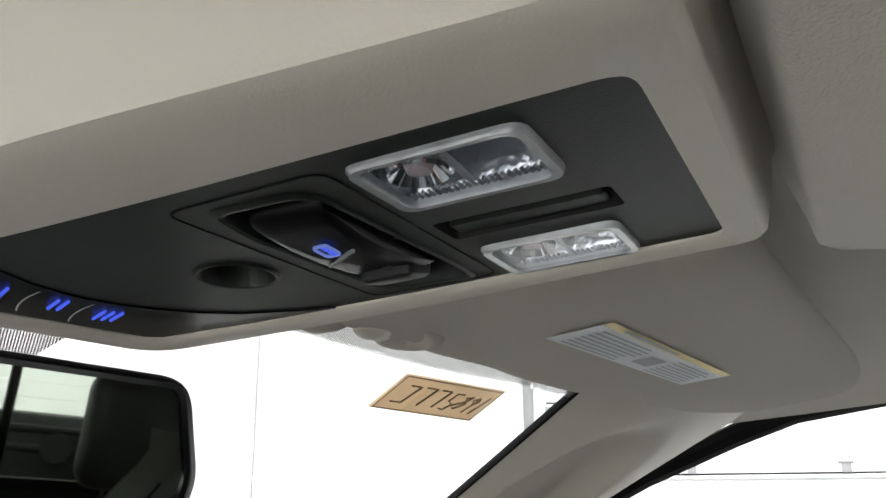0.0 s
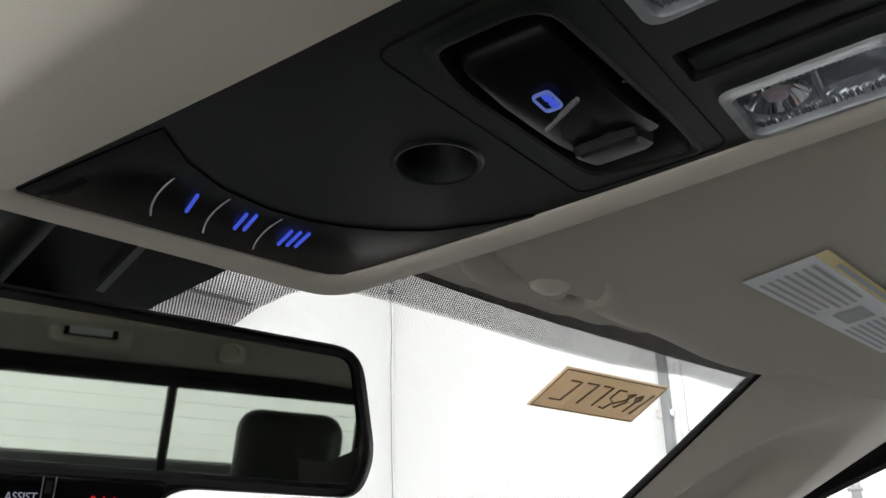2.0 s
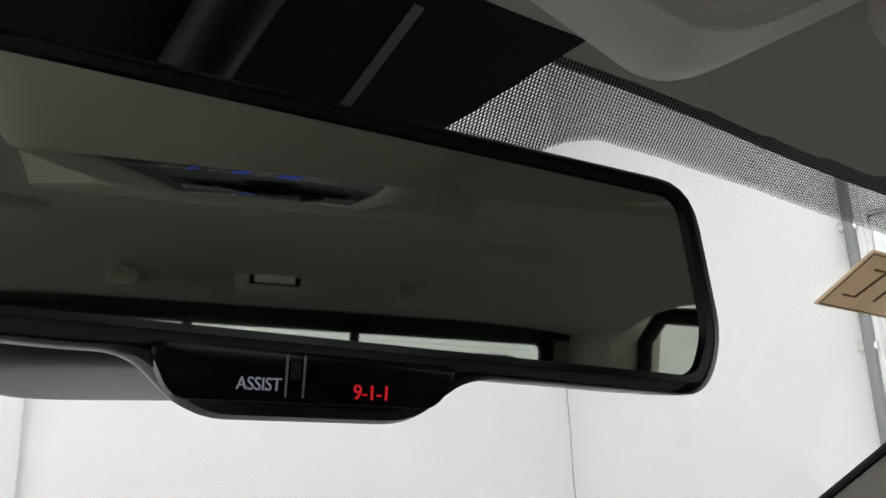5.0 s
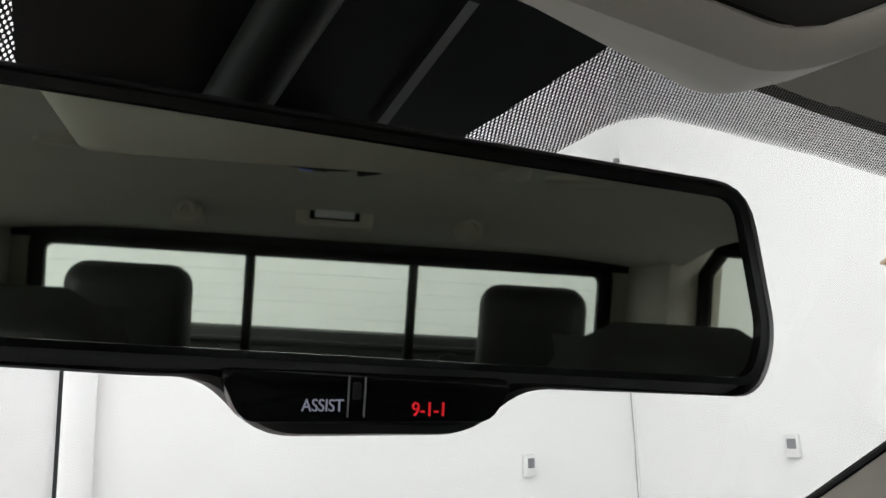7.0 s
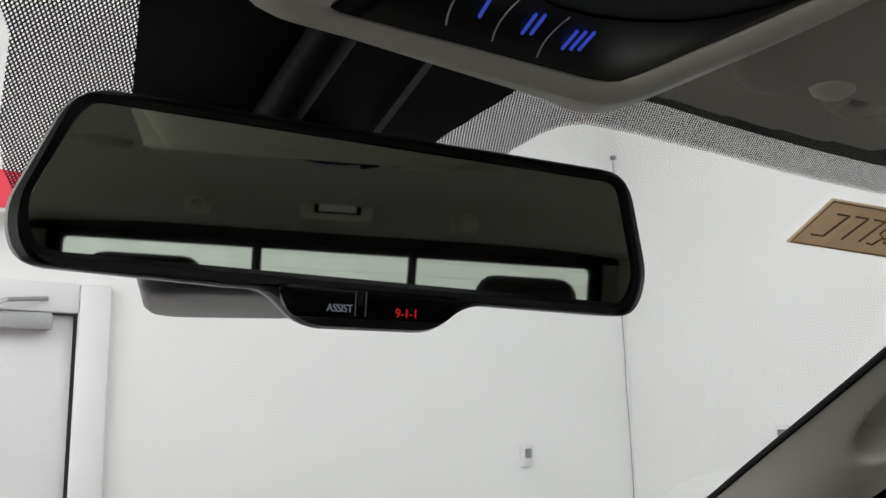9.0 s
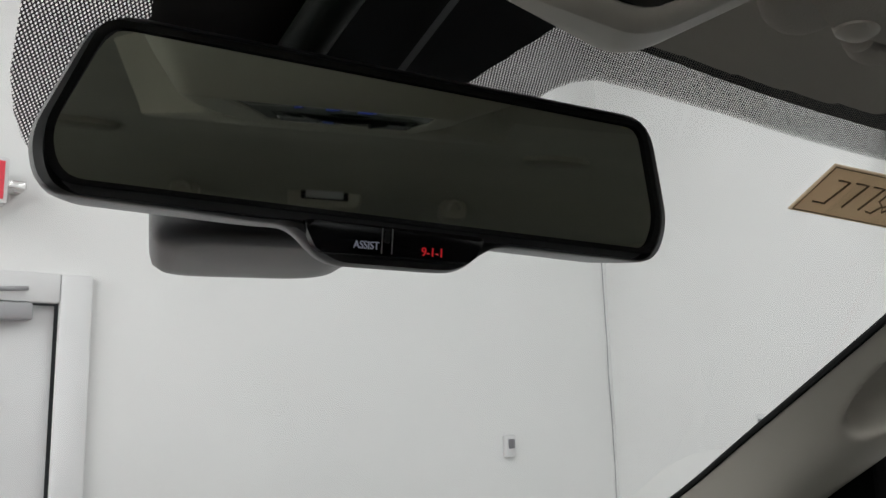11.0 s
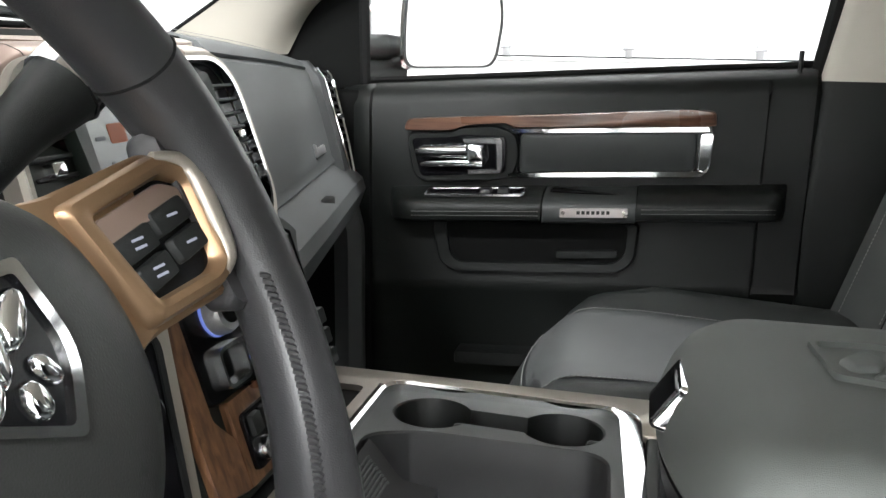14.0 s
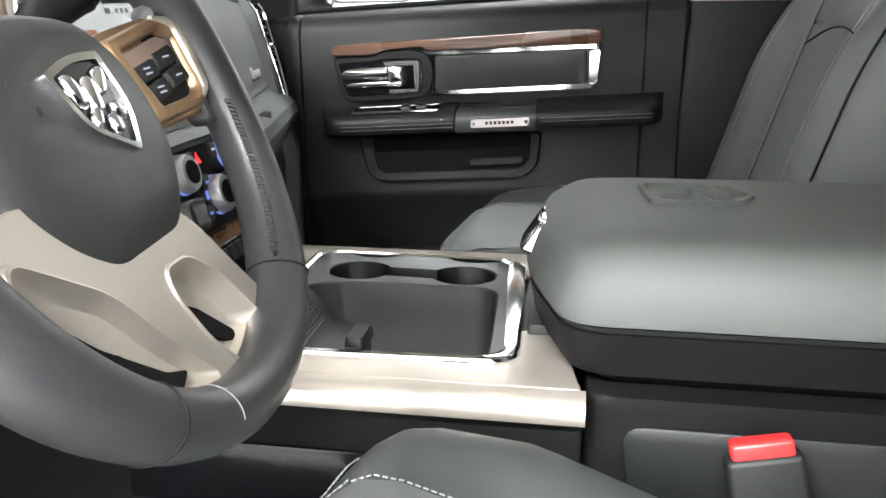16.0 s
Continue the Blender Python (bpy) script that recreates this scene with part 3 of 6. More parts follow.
side_shell(1)
side_shell(-1)
structure("cab_floor", box(-0.88, 0.88, -1.78, 0.62, 0.66, 0.74), CARPET, "black carpeted cab floor")
structure("firewall", box(-0.85, 0.85, 0.60, 0.66, 0.66, 1.30), CARPET, "dark carpeted firewall under the dash")
structure("roof_skin", box(-0.80, 0.80, -1.85, 0.02, 1.87, 1.90, 0.01), RED, "red painted truck roof")

# rear wall with a three-part sliding window
rear = tagged(new("window_2"), "rear cab window with a sliding centre pane in black frames", "window", kind="structure")
bm = box(-0.86, 0.86, -1.84, -1.79, 0.66, 1.285)
box(-0.86, 0.86, -1.84, -1.79, 1.62, 1.86, bm=bm)
part("rear_wall", bm, BLACK, rear)
for a, b in ((-0.86, -0.69), (0.69, 0.86)):
    part("side_cover", box(a, b, -1.84, -1.785, 1.286, 1.619, 0.004), TANP, rear, "tan trim beside the rear window")
lf = lambda u, v, h: V(u, h, v)
part("frame", ring(rrect(-0.70, 0.70, 1.275, 1.632, 0.03), rrect(-0.665, 0.665, 1.30, 1.606, 0.02), lf, -1.788, -1.77), RUBBER, rear)
for x in (-0.197, 0.197):
    part("divider", box(x - 0.011, x + 0.011, -1.80, -1.772, 1.285, 1.62, 0.003), RUBBER, rear)
for a, b in ((-0.69, -0.208), (-0.186, 0.186), (0.208, 0.69)):
    p = part("pane", loft([[V(a, -1.79, 1.285), V(b, -1.79, 1.285)], [V(a, -1.79, 1.62), V(b, -1.79, 1.62)]]), GLASS, rear)
    p.visible_shadow = False

# pickup bed behind the cab
bed = thing("truck_bed", "black lined pickup bed with a ribbed tailgate", "truck bed")
part("bed_floor", box(-0.85, 0.85, -3.95, -1.842, 0.78, 0.84), BLACK, bed)
for s in (1, -1):
    part("bed_side", box(s * 0.80, s * 0.98, -3.95, -1.842, 0.60, 1.16, 0.04), BLACK, bed)
gate = part("tailgate", box(-0.80, 0.80, -4.02, -3.95, 0.62, 1.15, 0.02), BLACK, bed)
for k in range(2):
    z = 0.98 + 0.09 * k
    part("rib", box(-0.74, 0.74, -3.948, -3.93, z, z + 0.03, 0.008), BLACK, gate)
for x in (-0.6, 0.6):
    bm = tube([(x, -3.947, 1.0), (x, -3.92, 1.0)], 0.07, 20)
    part("boss", bm, BLACK, gate)

# hood, cowl and wipers outside the glass
hood = thing("truck_hood", "glossy deep red truck hood", "hood")
rows = []
for y in steps(0.98, 2.15, 14):
    rows.append([V(x, y - 0.25 * x * x, 1.375 - 0.09 * (y - 0.98) - 0.07 * (x / 0.9) ** 4 + 0.012 * math.exp(-((abs(x) - 0.35) / 0.06) ** 2) - (0.5 * max(0, y - 2.0) ** 1.5)) for x in steps(-0.92, 0.92, 31)])
bm = loft(rows)
loft([rows[-1], [p + V(0, 0.05, -0.3) for p in rows[-1]], [p + V(0, 0.06, -0.7) for p in rows[-1]]], bm=bm)
part("skin", bm, RED, hood)
for s in (1, -1):
    part("fender", box(s * 0.90, s * 0.99, 0.55, 2.1, 0.6, 1.26, 0.05, 3), RED, hood)
cowl = thing("cowl", "black plastic cowl under the wipers", "cowl")
rows = []
for k in range(6):
    rows.append([V(x, 0.87 + 0.03 * k - 0.42 * x * x + 0.0, 1.372 + 0.012 * math.sin(k / 5 * math.pi) - 0.01 * (k == 5)) for x in steps(-0.80, 0.80, 25)])
part("panel", loft(rows), BLACK, cowl)


def wiper(pts, blade, name="windshield_wiper"):
    w = thing(name, "black windshield wiper arm and blade resting low on the glass", "wiper", "windshield wipers")
    part("arm", tube([p - V(0, 0, 0.007) for p in curve(pts, 6)], [0.0046 - 0.0022 * i / (6 * (len(pts) - 1)) for i in range(6 * (len(pts) - 1) + 1)], 8), BLACK, w)
    b = curve(blade, 6)
    part("blade", tube(b, 0.0034, 6), RUBBER, w)
    part("spine", tube([p + V(0, -0.008, 0.014 - 0.010 * abs(2 * i / (len(b) - 7) - 1)) for i, p in enumerate(b[3:-3])], 0.0026, 6), BLACK, w)
    mid = b[len(b) // 2]
    part("joint", box(mid.x - 0.05, mid.x + 0.05, mid.y - 0.012, mid.y + 0.012, mid.z + 0.002, mid.z + 0.015, 0.005), BLACK, w)
    for k in (0.22, 0.38, 0.66, 0.84):
        q = b[int(k * (len(b) - 1))]
        part("claw", box(q.x - 0.022, q.x + 0.022, q.y - 0.008, q.y + 0.008, q.z + 0.002, q.z + 0.011, 0.003), BLACK, w)


wiper([(0.02, 0.93, 1.405), (0.14, 0.86, 1.438), (0.242, 0.775, 1.462), (0.306, 0.728, 1.478), (0.40, 0.712, 1.472)], [(0.10, 0.885, 1.412), (0.26, 0.808, 1.444), (0.40, 0.755, 1.449), (0.56, 0.705, 1.438), (0.696, 0.672, 1.424)])
wiper([(-0.62, 0.84, 1.395), (-0.48, 0.86, 1.41), (-0.34, 0.89, 1.42), (-0.22, 0.91, 1.415)], [(-0.5, 0.84, 1.40), (-0.3, 0.90, 1.412), (-0.15, 0.925, 1.412), (0.05, 0.935, 1.40)])
noz = thing("washer_nozzle", "small black washer nozzle on the cowl", "nozzle")
part("body", box(0.715, 0.737, 0.655, 0.672, 1.405, 1.427, 0.005), BLACK, noz)
part("jet", tube([(0.718, 0.66, 1.424), (0.732, 0.66, 1.437)], 0.004, 6), BLACK, noz)

# ---------------------------------------------------------------- overhead console
TILTC = Matrix.Translation((0, 0, 1.720)) @ Matrix.Rotation(-math.atan(0.06), 4, "X")
oc = lifter(TILTC)
console = thing("overhead_console", "tan overhead console with a dark switch panel and map lamps", "overhead console")
outer = rounded([(-0.073, 0.046), (0.084, 0.051), (0.084, -0.03), (0.055, -0.153), (-0.056, -0.153), (-0.080, -0.03)], [0.02, 0.014, 0.05, 0.012, 0.012, 0.05], 6)
crease = rounded([(-0.057, 0.028), (0.055, 0.023), (0.0570, -0.045), (0.0495, -0.150), (-0.052, -0.150), (-0.062, -0.045)], [0.012, 0.012, 0.04, 0.006, 0.006, 0.04], 6)
hole = rounded([(-0.0400, 0.0205), (0.0445, 0.0130), (0.0470, -0.050), (0.0437, -0.1418), (-0.0342, -0.1418), (-0.0352, -0.052)], [0.005, 0.010, 0.03, 0.004, 0.006, 0.04], 6)


def grow(o, d):
    return [((p[0]) * (1 + d / 0.058), -0.06 + (p[1] + 0.06) * (1 + d / 0.09)) for p in o]


def between(o, q, k):
    return [tuple(Vector(p).lerp(Vector(r), k)) for p, r in zip(o, q)]


def side(p, h):
    # the wall towards the driver climbs more steeply
    return oc(p[0], p[1], h * (1 + 1.3 * max(0.0, min(1.0, -p[0] / 0.05))))


shell_rows = [[oc(*p, 0.010) for p in hole], [oc(*p, 0.0004) for p in hole], [oc(*p, -0.0006) for p in grow(hole, 0.0015)], [oc(*p, -0.0008) for p in between(hole, crease, 0.85)], [oc(*p, 0.0004) for p in crease], [side(p, 0.0060) for p in between(crease, outer, 0.5)],
              [side(p, 0.0120) for p in between(crease, outer, 0.92)], [side(p, 0.0150) for p in outer], [side(p, 0.0170) for p in grow(outer, 0.001)], [side(p, 0.0190) for p in grow(outer, -0.001)], [side(p, 0.024) for p in grow(outer, -0.004)], [oc(*p, 0.085) for p in grow(outer, -0.006)]]
part("shell", loft(shell_rows, closed=True), TANP, console, "tan plastic console shell")
# dark panel with cut-outs for the hollow, the switch well, the slot and the lamps


def pierced(outline, holes, lift, h):
    """A flat face with holes, cut by triangle fill."""
    bm = bmesh.new()
    es = []
    for o in [outline] + holes:
        vs = [bm.verts.new(lift(*p, h)) for p in o]
        es += [bm.edges.new((vs[i], vs[(i + 1) % len(vs)])) for i in range(len(vs))]
    bmesh.ops.triangle_fill(bm, edges=es, use_beauty=True)
    return bm


def toward(o, k, c=None):
    c = c or sum((Vector(p) for p in o), Vector((0, 0))) / len(o)
    return [tuple(Vector(c) + (Vector(p) - Vector(c)) * k) for p in o]


HP = 0.0010


def densify2(o, n):
    return [tuple(Vector(o[i]).lerp(Vector(o[(i + 1) % len(o)]), k / n)) for i in range(len(o)) for k in range(n)]


hollow = [(0.0092 + 0.0088 * math.cos(2 * math.pi * j / 28), -0.0452 + 0.0076 * math.sin(2 * math.pi * j / 28)) for j in range(28)]
well = rounded([(-0.0215, -0.0665), (-0.0205, -0.0850), (0.030, -0.0865), (0.0405, -0.0860), (0.0365, -0.0655), (-0.010, -0.0640)], [0.003, 0.006, 0.01, 0.003, 0.006, 0.01], 4)
lampo = [rrect(-0.0272, -0.0055, -0.1250, -0.0945, 0.0035, 5), rrect(0.0225, 0.0437, -0.1250, -0.0955, 0.0035, 5)]
slot = rrect(0.0050, 0.0158, -0.1285, -0.0942, 0.0012, 3)
pan = part("panel_face", pierced(hole, [hollow, well, slot] + lampo, oc, HP), CONS, console, "dark green-grey satin switch panel")
# glossy strip in front with its broad curved rear edge
front = [(-0.0385, 0.0192), (-0.0300, 0.0188), (0.0400, 0.0122), (0.0432, 0.0095), (0.0455, -0.020), (0.0462, -0.046), (0.0455, -0.0455), (0.0430, -0.0375), (0.0362, -0.0245), (0.0290, -0.0175), (0.0200, -0.0120), (0.0115, -0.0085), (0.0010, -0.0070), (-0.0120, -0.0080), (-0.0240, -0.0120), (-0.0345, -0.0190)]
part("button_strip", slab(front, oc, ((0, HP), (0, 0.0007), (0.0004, 0.0005))), STRIP, console, "gloss black button strip")
DIRB = V(-0.40, -0.916)
NB = V(0.916, -0.40)
for i, bx in enumerate((-0.0125, 0.0015, 0.0158)):
    for k in range(i + 1):
        c = V(bx, 0.0006 - 0.0002 * i) + NB * 0.0021 * (k - i / 2)
        a, b = c - DIRB * 0.0043, c + DIRB * 0.0043
        w = NB * 0.00028
        part("marking", slab([tuple(a - w), tuple(a + w), tuple(b + w), tuple(b - w)], oc, ((0, 0.0005), (0, -0.0001))), BLUE, console, "glowing blue button marking")
for bx in (-0.0195, -0.0060, 0.0085):
    c = V(bx, 0.0028)
    rows = [c + DIRB * (0.0095 * q) + NB * (0.0012 * q * q) for q in steps(-1, 1, 9)]
    part("button_gap", loft([[oc(*(p - NB * 0.00022), 0.0001), oc(*(p + NB * 0.00022), 0.0001)] for p in rows]), WHITEP, console, "fine bright line between buttons")
# finger hollow
part("finger_hollow", loft([[oc(*p, h) for p in toward(hollow, k)] for k, h in ((1.16, HP - 0.0001), (1.08, HP - 0.0006), (1.0, HP - 0.0004), (0.96, HP + 0.001), (0.88, HP + 0.005), (0.70, HP + 0.0085), (0.4, HP + 0.010), (0.05, HP + 0.0103))], closed=True), CONS, console)
# switch surround: a fine groove, a sunk well and the rocker in it
groove = rrect(-0.0275, 0.0437, -0.0918, -0.0590, 0.004, 5)
part("surround_groove", ring(groove, toward(groove, 0.985), oc, HP + 0.0001, HP - 0.00015), RUBBER, console)
pod = part("switch_well", loft([[oc(*p, h) for p in toward(well, k)] for k, h in ((1.10, HP - 0.0001), (1.05, HP - 0.0007), (1.0, HP - 0.0003), (0.98, HP + 0.002), (0.95, HP + 0.007), (0.05, HP + 0.0075))], closed=True), CONS, console, "dark sunk switch well")
rk = rounded([(-0.0160, -0.0665), (-0.0150, -0.0835), (0.0290, -0.0845), (0.0310, -0.0668)], 0.003, 4)


def rock(u, v, h):
    # the rocker bows towards the cabin along its length
    return oc(u, v, h + (-0.0016 + 0.0030 * ((u - 0.006) / 0.024) ** 2 if h < 0.004 else 0))


part("rocker", slab(densify2(rk, 4), rock, ((0, 0.008), (0.0002, 0.002), (0.0010, 0.0006), (0.003, 0.0), (0.006, -0.0002))), STRIP, pod, "gloss black rear-window rocker switch")
part("rocker_tab", slab(rrect(0.0195, 0.0300, -0.0820, -0.0685, 0.002, 3), rock, ((0, 0.0006), (0.0004, -0.0018), (0.0014, -0.0024))), BLACK, pod)
part("icon_frame", ring(rrect(-0.0032, 0.0024, -0.0762, -0.0728, 0.0010, 3), rrect(-0.0029, 0.0021, -0.07595, -0.07305, 0.0008, 3), rock, -0.0001, -0.0007), BLUEW, pod, "lit window icon")
for u0, u1 in ((-0.0026, -0.0006), (-0.0002, 0.0018)):
    part("icon_fill", slab(rrect(u0, u1, -0.0756, -0.0744, 0.0003, 2), rock, ((0, 0.0), (0, -0.0006))), BLUE, pod)
IA, IB = V(0.0022, -0.0788), V(0.0078, -0.0698)
IW = (IB - IA).normalized()
IN = V(-IW.y, IW.x) * 0.0003
part("icon_bar", slab([tuple(IA - IN), tuple(IA + IN), tuple(IB + IN), tuple(IB - IN)], rock, ((0, 0.0002), (0, -0.0007))), THREAD, pod)
part("indicator", tube([oc(0.0065, -0.0858, HP + 0.0004), oc(0.0065, -0.0858, HP - 0.0004)], 0.0006, 8), STEEL, pod)
# map lamps: milky rim, dished reflector with facets, round bulb, toothed edges and a clear cover
for o in lampo:
    a, b = min(p[0] for p in o), max(p[0] for p in o)
    y0, y1 = min(p[1] for p in o), max(p[1] for p in o)
    lampc = part("map_lamp", loft([[oc(*p, h) for p in toward(o, k)] for k, h in ((1.0, HP + 0.002), (1.0, HP - 0.0006), (0.97, HP - 0.0013), (0.87, HP - 0.0012), (0.83, HP + 0.0004))], closed=True), MILKY, console, "milky clear plastic map lamp rim")
    dish = toward(o, 0.86)
    part("reflector", loft([[oc(*p, h) for p in toward(o, k)] for k, h in ((0.84, HP + 0.0005), (0.76, HP + 0.004), (0.5, HP + 0.006), (0.05, HP + 0.0066))], closed=True), REFLECT, lampc, "silvery dished reflector")
    bm = bmesh.new()
    n = 22
    for k in range(n):
        y = y0 + 0.0035 + (y1 - y0 - 0.007) * k / (n - 1)
        for x in (a + 0.0032, b - 0.0032):
            tube([oc(x - 0.0011, y, HP + 0.0004), oc(x + 0.0011, y, HP + 0.0004)], 0.00042, 4, bm)
    part("lens_teeth", bm, MILKY, lampc)
    cx, cy = (a + b) / 2, y1 - 0.0085
    part("bulb_cup", loft([[oc(cx + r * math.cos(2 * math.pi * j / 20), cy + r * math.sin(2 * math.pi * j / 20), h) for j in range(20)] for r, h in ((0.0058, HP + 0.0010), (0.0052, HP + 0.0004), (0.0044, HP + 0.0014), (0.002, HP + 0.004))], closed=True), CHROME, lampc)
    part("bulb", loft([[oc(cx + r * math.cos(2 * math.pi * j / 14), cy + r * math.sin(2 * math.pi * j / 14), h) for j in range(14)] for r, h in ((0.0022, HP + 0.004), (0.0026, HP + 0.0022), (0.0020, HP + 0.0010), (0.0006, HP + 0.0006))], closed=True, caps=True), material("bulb glass", (0.62, 0.50, 0.53), 0.1), lampc)
    part("lens_bar", tube([oc(cx - 0.006, cy - 0.0072, HP + 0.0004), oc(cx + 0.006, cy - 0.0066, HP + 0.0004)], 0.0007, 6), MILKY, lampc)
    cover = part("lens", pierced(dish, [], oc, HP - 0.0008), LENS, lampc)
    cover.visible_shadow = False
# slot walls carry the shade of their depth as a near-black colour
SLOT_SHADE = material("near-black slot shade", (0.002, 0.002, 0.002), 0.8)
part("slot", loft([[oc(*p, h) for p in toward(slot, k)] for k, h in ((1.0, HP), (0.97, HP + 0.006), (0.05, HP + 0.0062))], closed=True), SLOT_SHADE, console)
part("slot_flap", slab(rrect(0.0098, 0.0150, -0.1262, -0.0955, 0.001, 3), oc, ((0, 0.006), (0, 0.0022), (0.0006, 0.0017))), CONS, console)
# headliner plate behind the console with its seam
plate = rounded([(-0.075, -0.1570), (0.075, -0.1570), (0.14, -0.26), (-0.14, -0.26)], [0.006, 0.006, 0.03, 0.03], 5)
structure("headliner_plate", slab(plate, oc, ((-0.02, 0.05), (0, 0.008), (0.002, 0.002), (0.006, 0.0))), TAN, "tan headliner plate behind the overhead console")

# ---------------------------------------------------------------- rear view mirror
mn = Vector((-0.2751, -0.9543, -0.1164)).normalized()
mu = Vector((0.9614, -0.2739, -0.0265))
mu = (mu - mn * mu.dot(mn)).normalized()
mv = mn.cross(mu)
MM = Matrix.Translation((0.0239, 0.0939, 1.6963)) @ Matrix(((mu.x, mv.x, mn.x, 0), (mu.y, mv.y, mn.y, 0), (mu.z, mv.z, mn.z, 0), (0, 0, 0, 1))) @ Matrix.Scale(1.0966, 4)
mm = lifter(MM)
mirror = thing("rear_view_mirror", "black framed rear view mirror with two lit call buttons", "mirror")
case = rounded([(-0.0920, -0.0190), (-0.040, -0.0215), (-0.030, -0.0215), (-0.0195, -0.0315), (0.020, -0.0315), (0.031, -0.0225), (0.0905, -0.0235), (0.0955, -0.0105), (0.0865, 0.0240), (-0.0815, 0.0275), (-0.0955, -0.006)],
               [0.010, 0.006, 0.006, 0.006, 0.006, 0.006, 0.007, 0.02, 0.010, 0.010, 0.02], 5)
part("case", slab(case, mm, ((0.012, -0.030), (0.004, -0.022), (0.0005, -0.010), (0, -0.002), (0.001, 0.0015), (0.0032, 0.0025), (0.0052, 0.0015), (0.0056, 0.0006))), SATIN, mirror, "satin black mirror case")
gl2 = rounded([(-0.0868, -0.0152), (0.0855, -0.0192), (0.0890, -0.0095), (0.0815, 0.0200), (-0.0785, 0.0234), (-0.0900, -0.0042)], [0.006, 0.004, 0.015, 0.005, 0.005, 0.015], 5)
bm = bmesh.new()
bm.faces.new([bm.verts.new(mm(*p, 0.0018)) for p in gl2])
part("mirror_glass", bm, MIRROR, mirror, "dimmed mirror glass")
part("glass_rim", ring([(p[0] * 1.022, p[1] * 1.08) for p in gl2], gl2, mm, 0.0008, 0.0030), GLOSS, mirror)
part("button_bar", slab(rounded([(-0.024, -0.0285), (0.023, -0.0285), (0.0275, -0.0205), (-0.0285, -0.0195)], 0.003, 4), mm, ((0, 0.001), (0.0004, 0.0036), (0.001, 0.0038))), GLOSS, mirror)
TX = MM @ Matrix.Translation((0, 0, 0.0040))
words("assist_text", "ASSIST", 0.0030, PALE, TX @ Matrix.Translation((-0.0100, -0.0256, 0)), mirror, 0.85)
words("call_text", "9-1-1", 0.0036, REDLED, TX @ Matrix.Translation((0.0098, -0.0262, 0)), mirror, 0.9)
for x in (-0.0055, -0.0025):
    part("button_split", slab(rrect(x - 0.00015, x + 0.00015, -0.0275, -0.0205, 0.0001, 2), mm, ((0, 0.0036), (0, 0.0041))), GREYPL, mirror)
part("microphone", slab(rrect(-0.0048, -0.0032, -0.0245, -0.0215, 0.0004, 2), mm, ((0, 0.0036), (0, 0.0042))), BLACK, mirror)
# mount, sensor box and wire cover on the glass
part("stem", tube([mm(0.0, 0.004, -0.025), (0.022, 0.150, 1.728), ws(0.022, 1.748, 0.004)], 0.011, 10), SATIN, mirror)
sbox = rounded([(-0.045, 0.0), (0.047, 0.0), (0.044, 0.11), (-0.042, 0.11)], 0.026, 8)
SB = pose(0.022, 0.168, 0.003, 0, 0, -20)
part("sensor_box", loft([[SB @ V(p[0] * k, 0.055 + (p[1] - 0.055) * k, z) for p in sbox] for k, z in ((0.72, 1.6795), (0.90, 1.6805), (0.97, 1.6830), (1.0, 1.6875), (1.01, 1.708), (0.98, 1.725), (0.90, 1.730))], closed=True, caps=True), SATIN, mirror, "rounded black sensor housing")
rows = []
for k in range(9):
    u = k / 8
    c = ws(0.0200, 1.778, 0.010).lerp(ws(0.0195, 1.7545, 0.010), u)
    rows.append([c + V(0.0092 * math.cos(q), -0.004 * math.sin(q), -0.007 * math.sin(q)) for q in steps(math.pi, 0, 9)])
part("wire_cover", loft(rows), CONS, mirror, "dark rounded plastic wire cover")
part("wire_strip", loft([[ws(0.0615 + 0.001 * u, 1.778 - 0.0225 * u, 0.009), ws(0.0650 + 0.001 * u, 1.778 - 0.0225 * u, 0.009)] for u in steps(0, 1, 5)]), GREYPL, mirror, "thin grey edge strip")

# ---------------------------------------------------------------- sun visor
visor = thing("sun_visor", "tan vinyl sun visor folded up with a warning label", "sun visor")
vo = rounded([(0.094, 0.002), (0.108, 0.0080), (0.124, 0.0065), (0.1270, -0.003), (0.134, -0.014), (0.150, -0.0170), (0.163, -0.0120), (0.1675, -0.003), (0.172, 0.0080), (0.200, 0.0120), (0.330, 0.0085), (0.402, -0.002), (0.414, -0.026), (0.578, -0.040), (0.605, -0.088), (0.470, -0.168), (0.092, -0.138)],
             [0.008, 0.010, 0.006, 0.006, 0.008, 0.008, 0.008, 0.008, 0.006, 0.03, 0.03, 0.014, 0.02, 0.03, 0.04, 0.05, 0.012], 7)


def vis(u, v, h):
    return V(u, v, 1.7385 + h + 0.006 * (v + 0.06) * -0.3)


def densify(o, n=3):
    return [tuple(Vector(o[i]).lerp(Vector(o[(i + 1) % len(o)]), k / n)) for i in range(len(o)) for k in range(n)]


part("pad", slab(densify(vo, 3), vis, ((0.012, 0.022), (0.003, 0.018), (0, 0.011), (0.001, 0.0055), (0.0035, 0.0018), (0.008, -0.0004), (0.02, -0.0018), (0.05, -0.0026))), VISOR, visor, "soft tan visor pad")
lab = [(0.176, -0.056), (0.354, -0.073), (0.325, -0.104), (0.157, -0.088)]


def vlab(a, b):
    """A place on the label: a along it, b across it."""
    p = Vector(lab[0]).lerp(Vector(lab[1]), a).lerp(Vector(lab[3]).lerp(Vector(lab[2]), a), b)
    return V(p.x, p.y, vis(p.x, p.y, -0.0034).z)


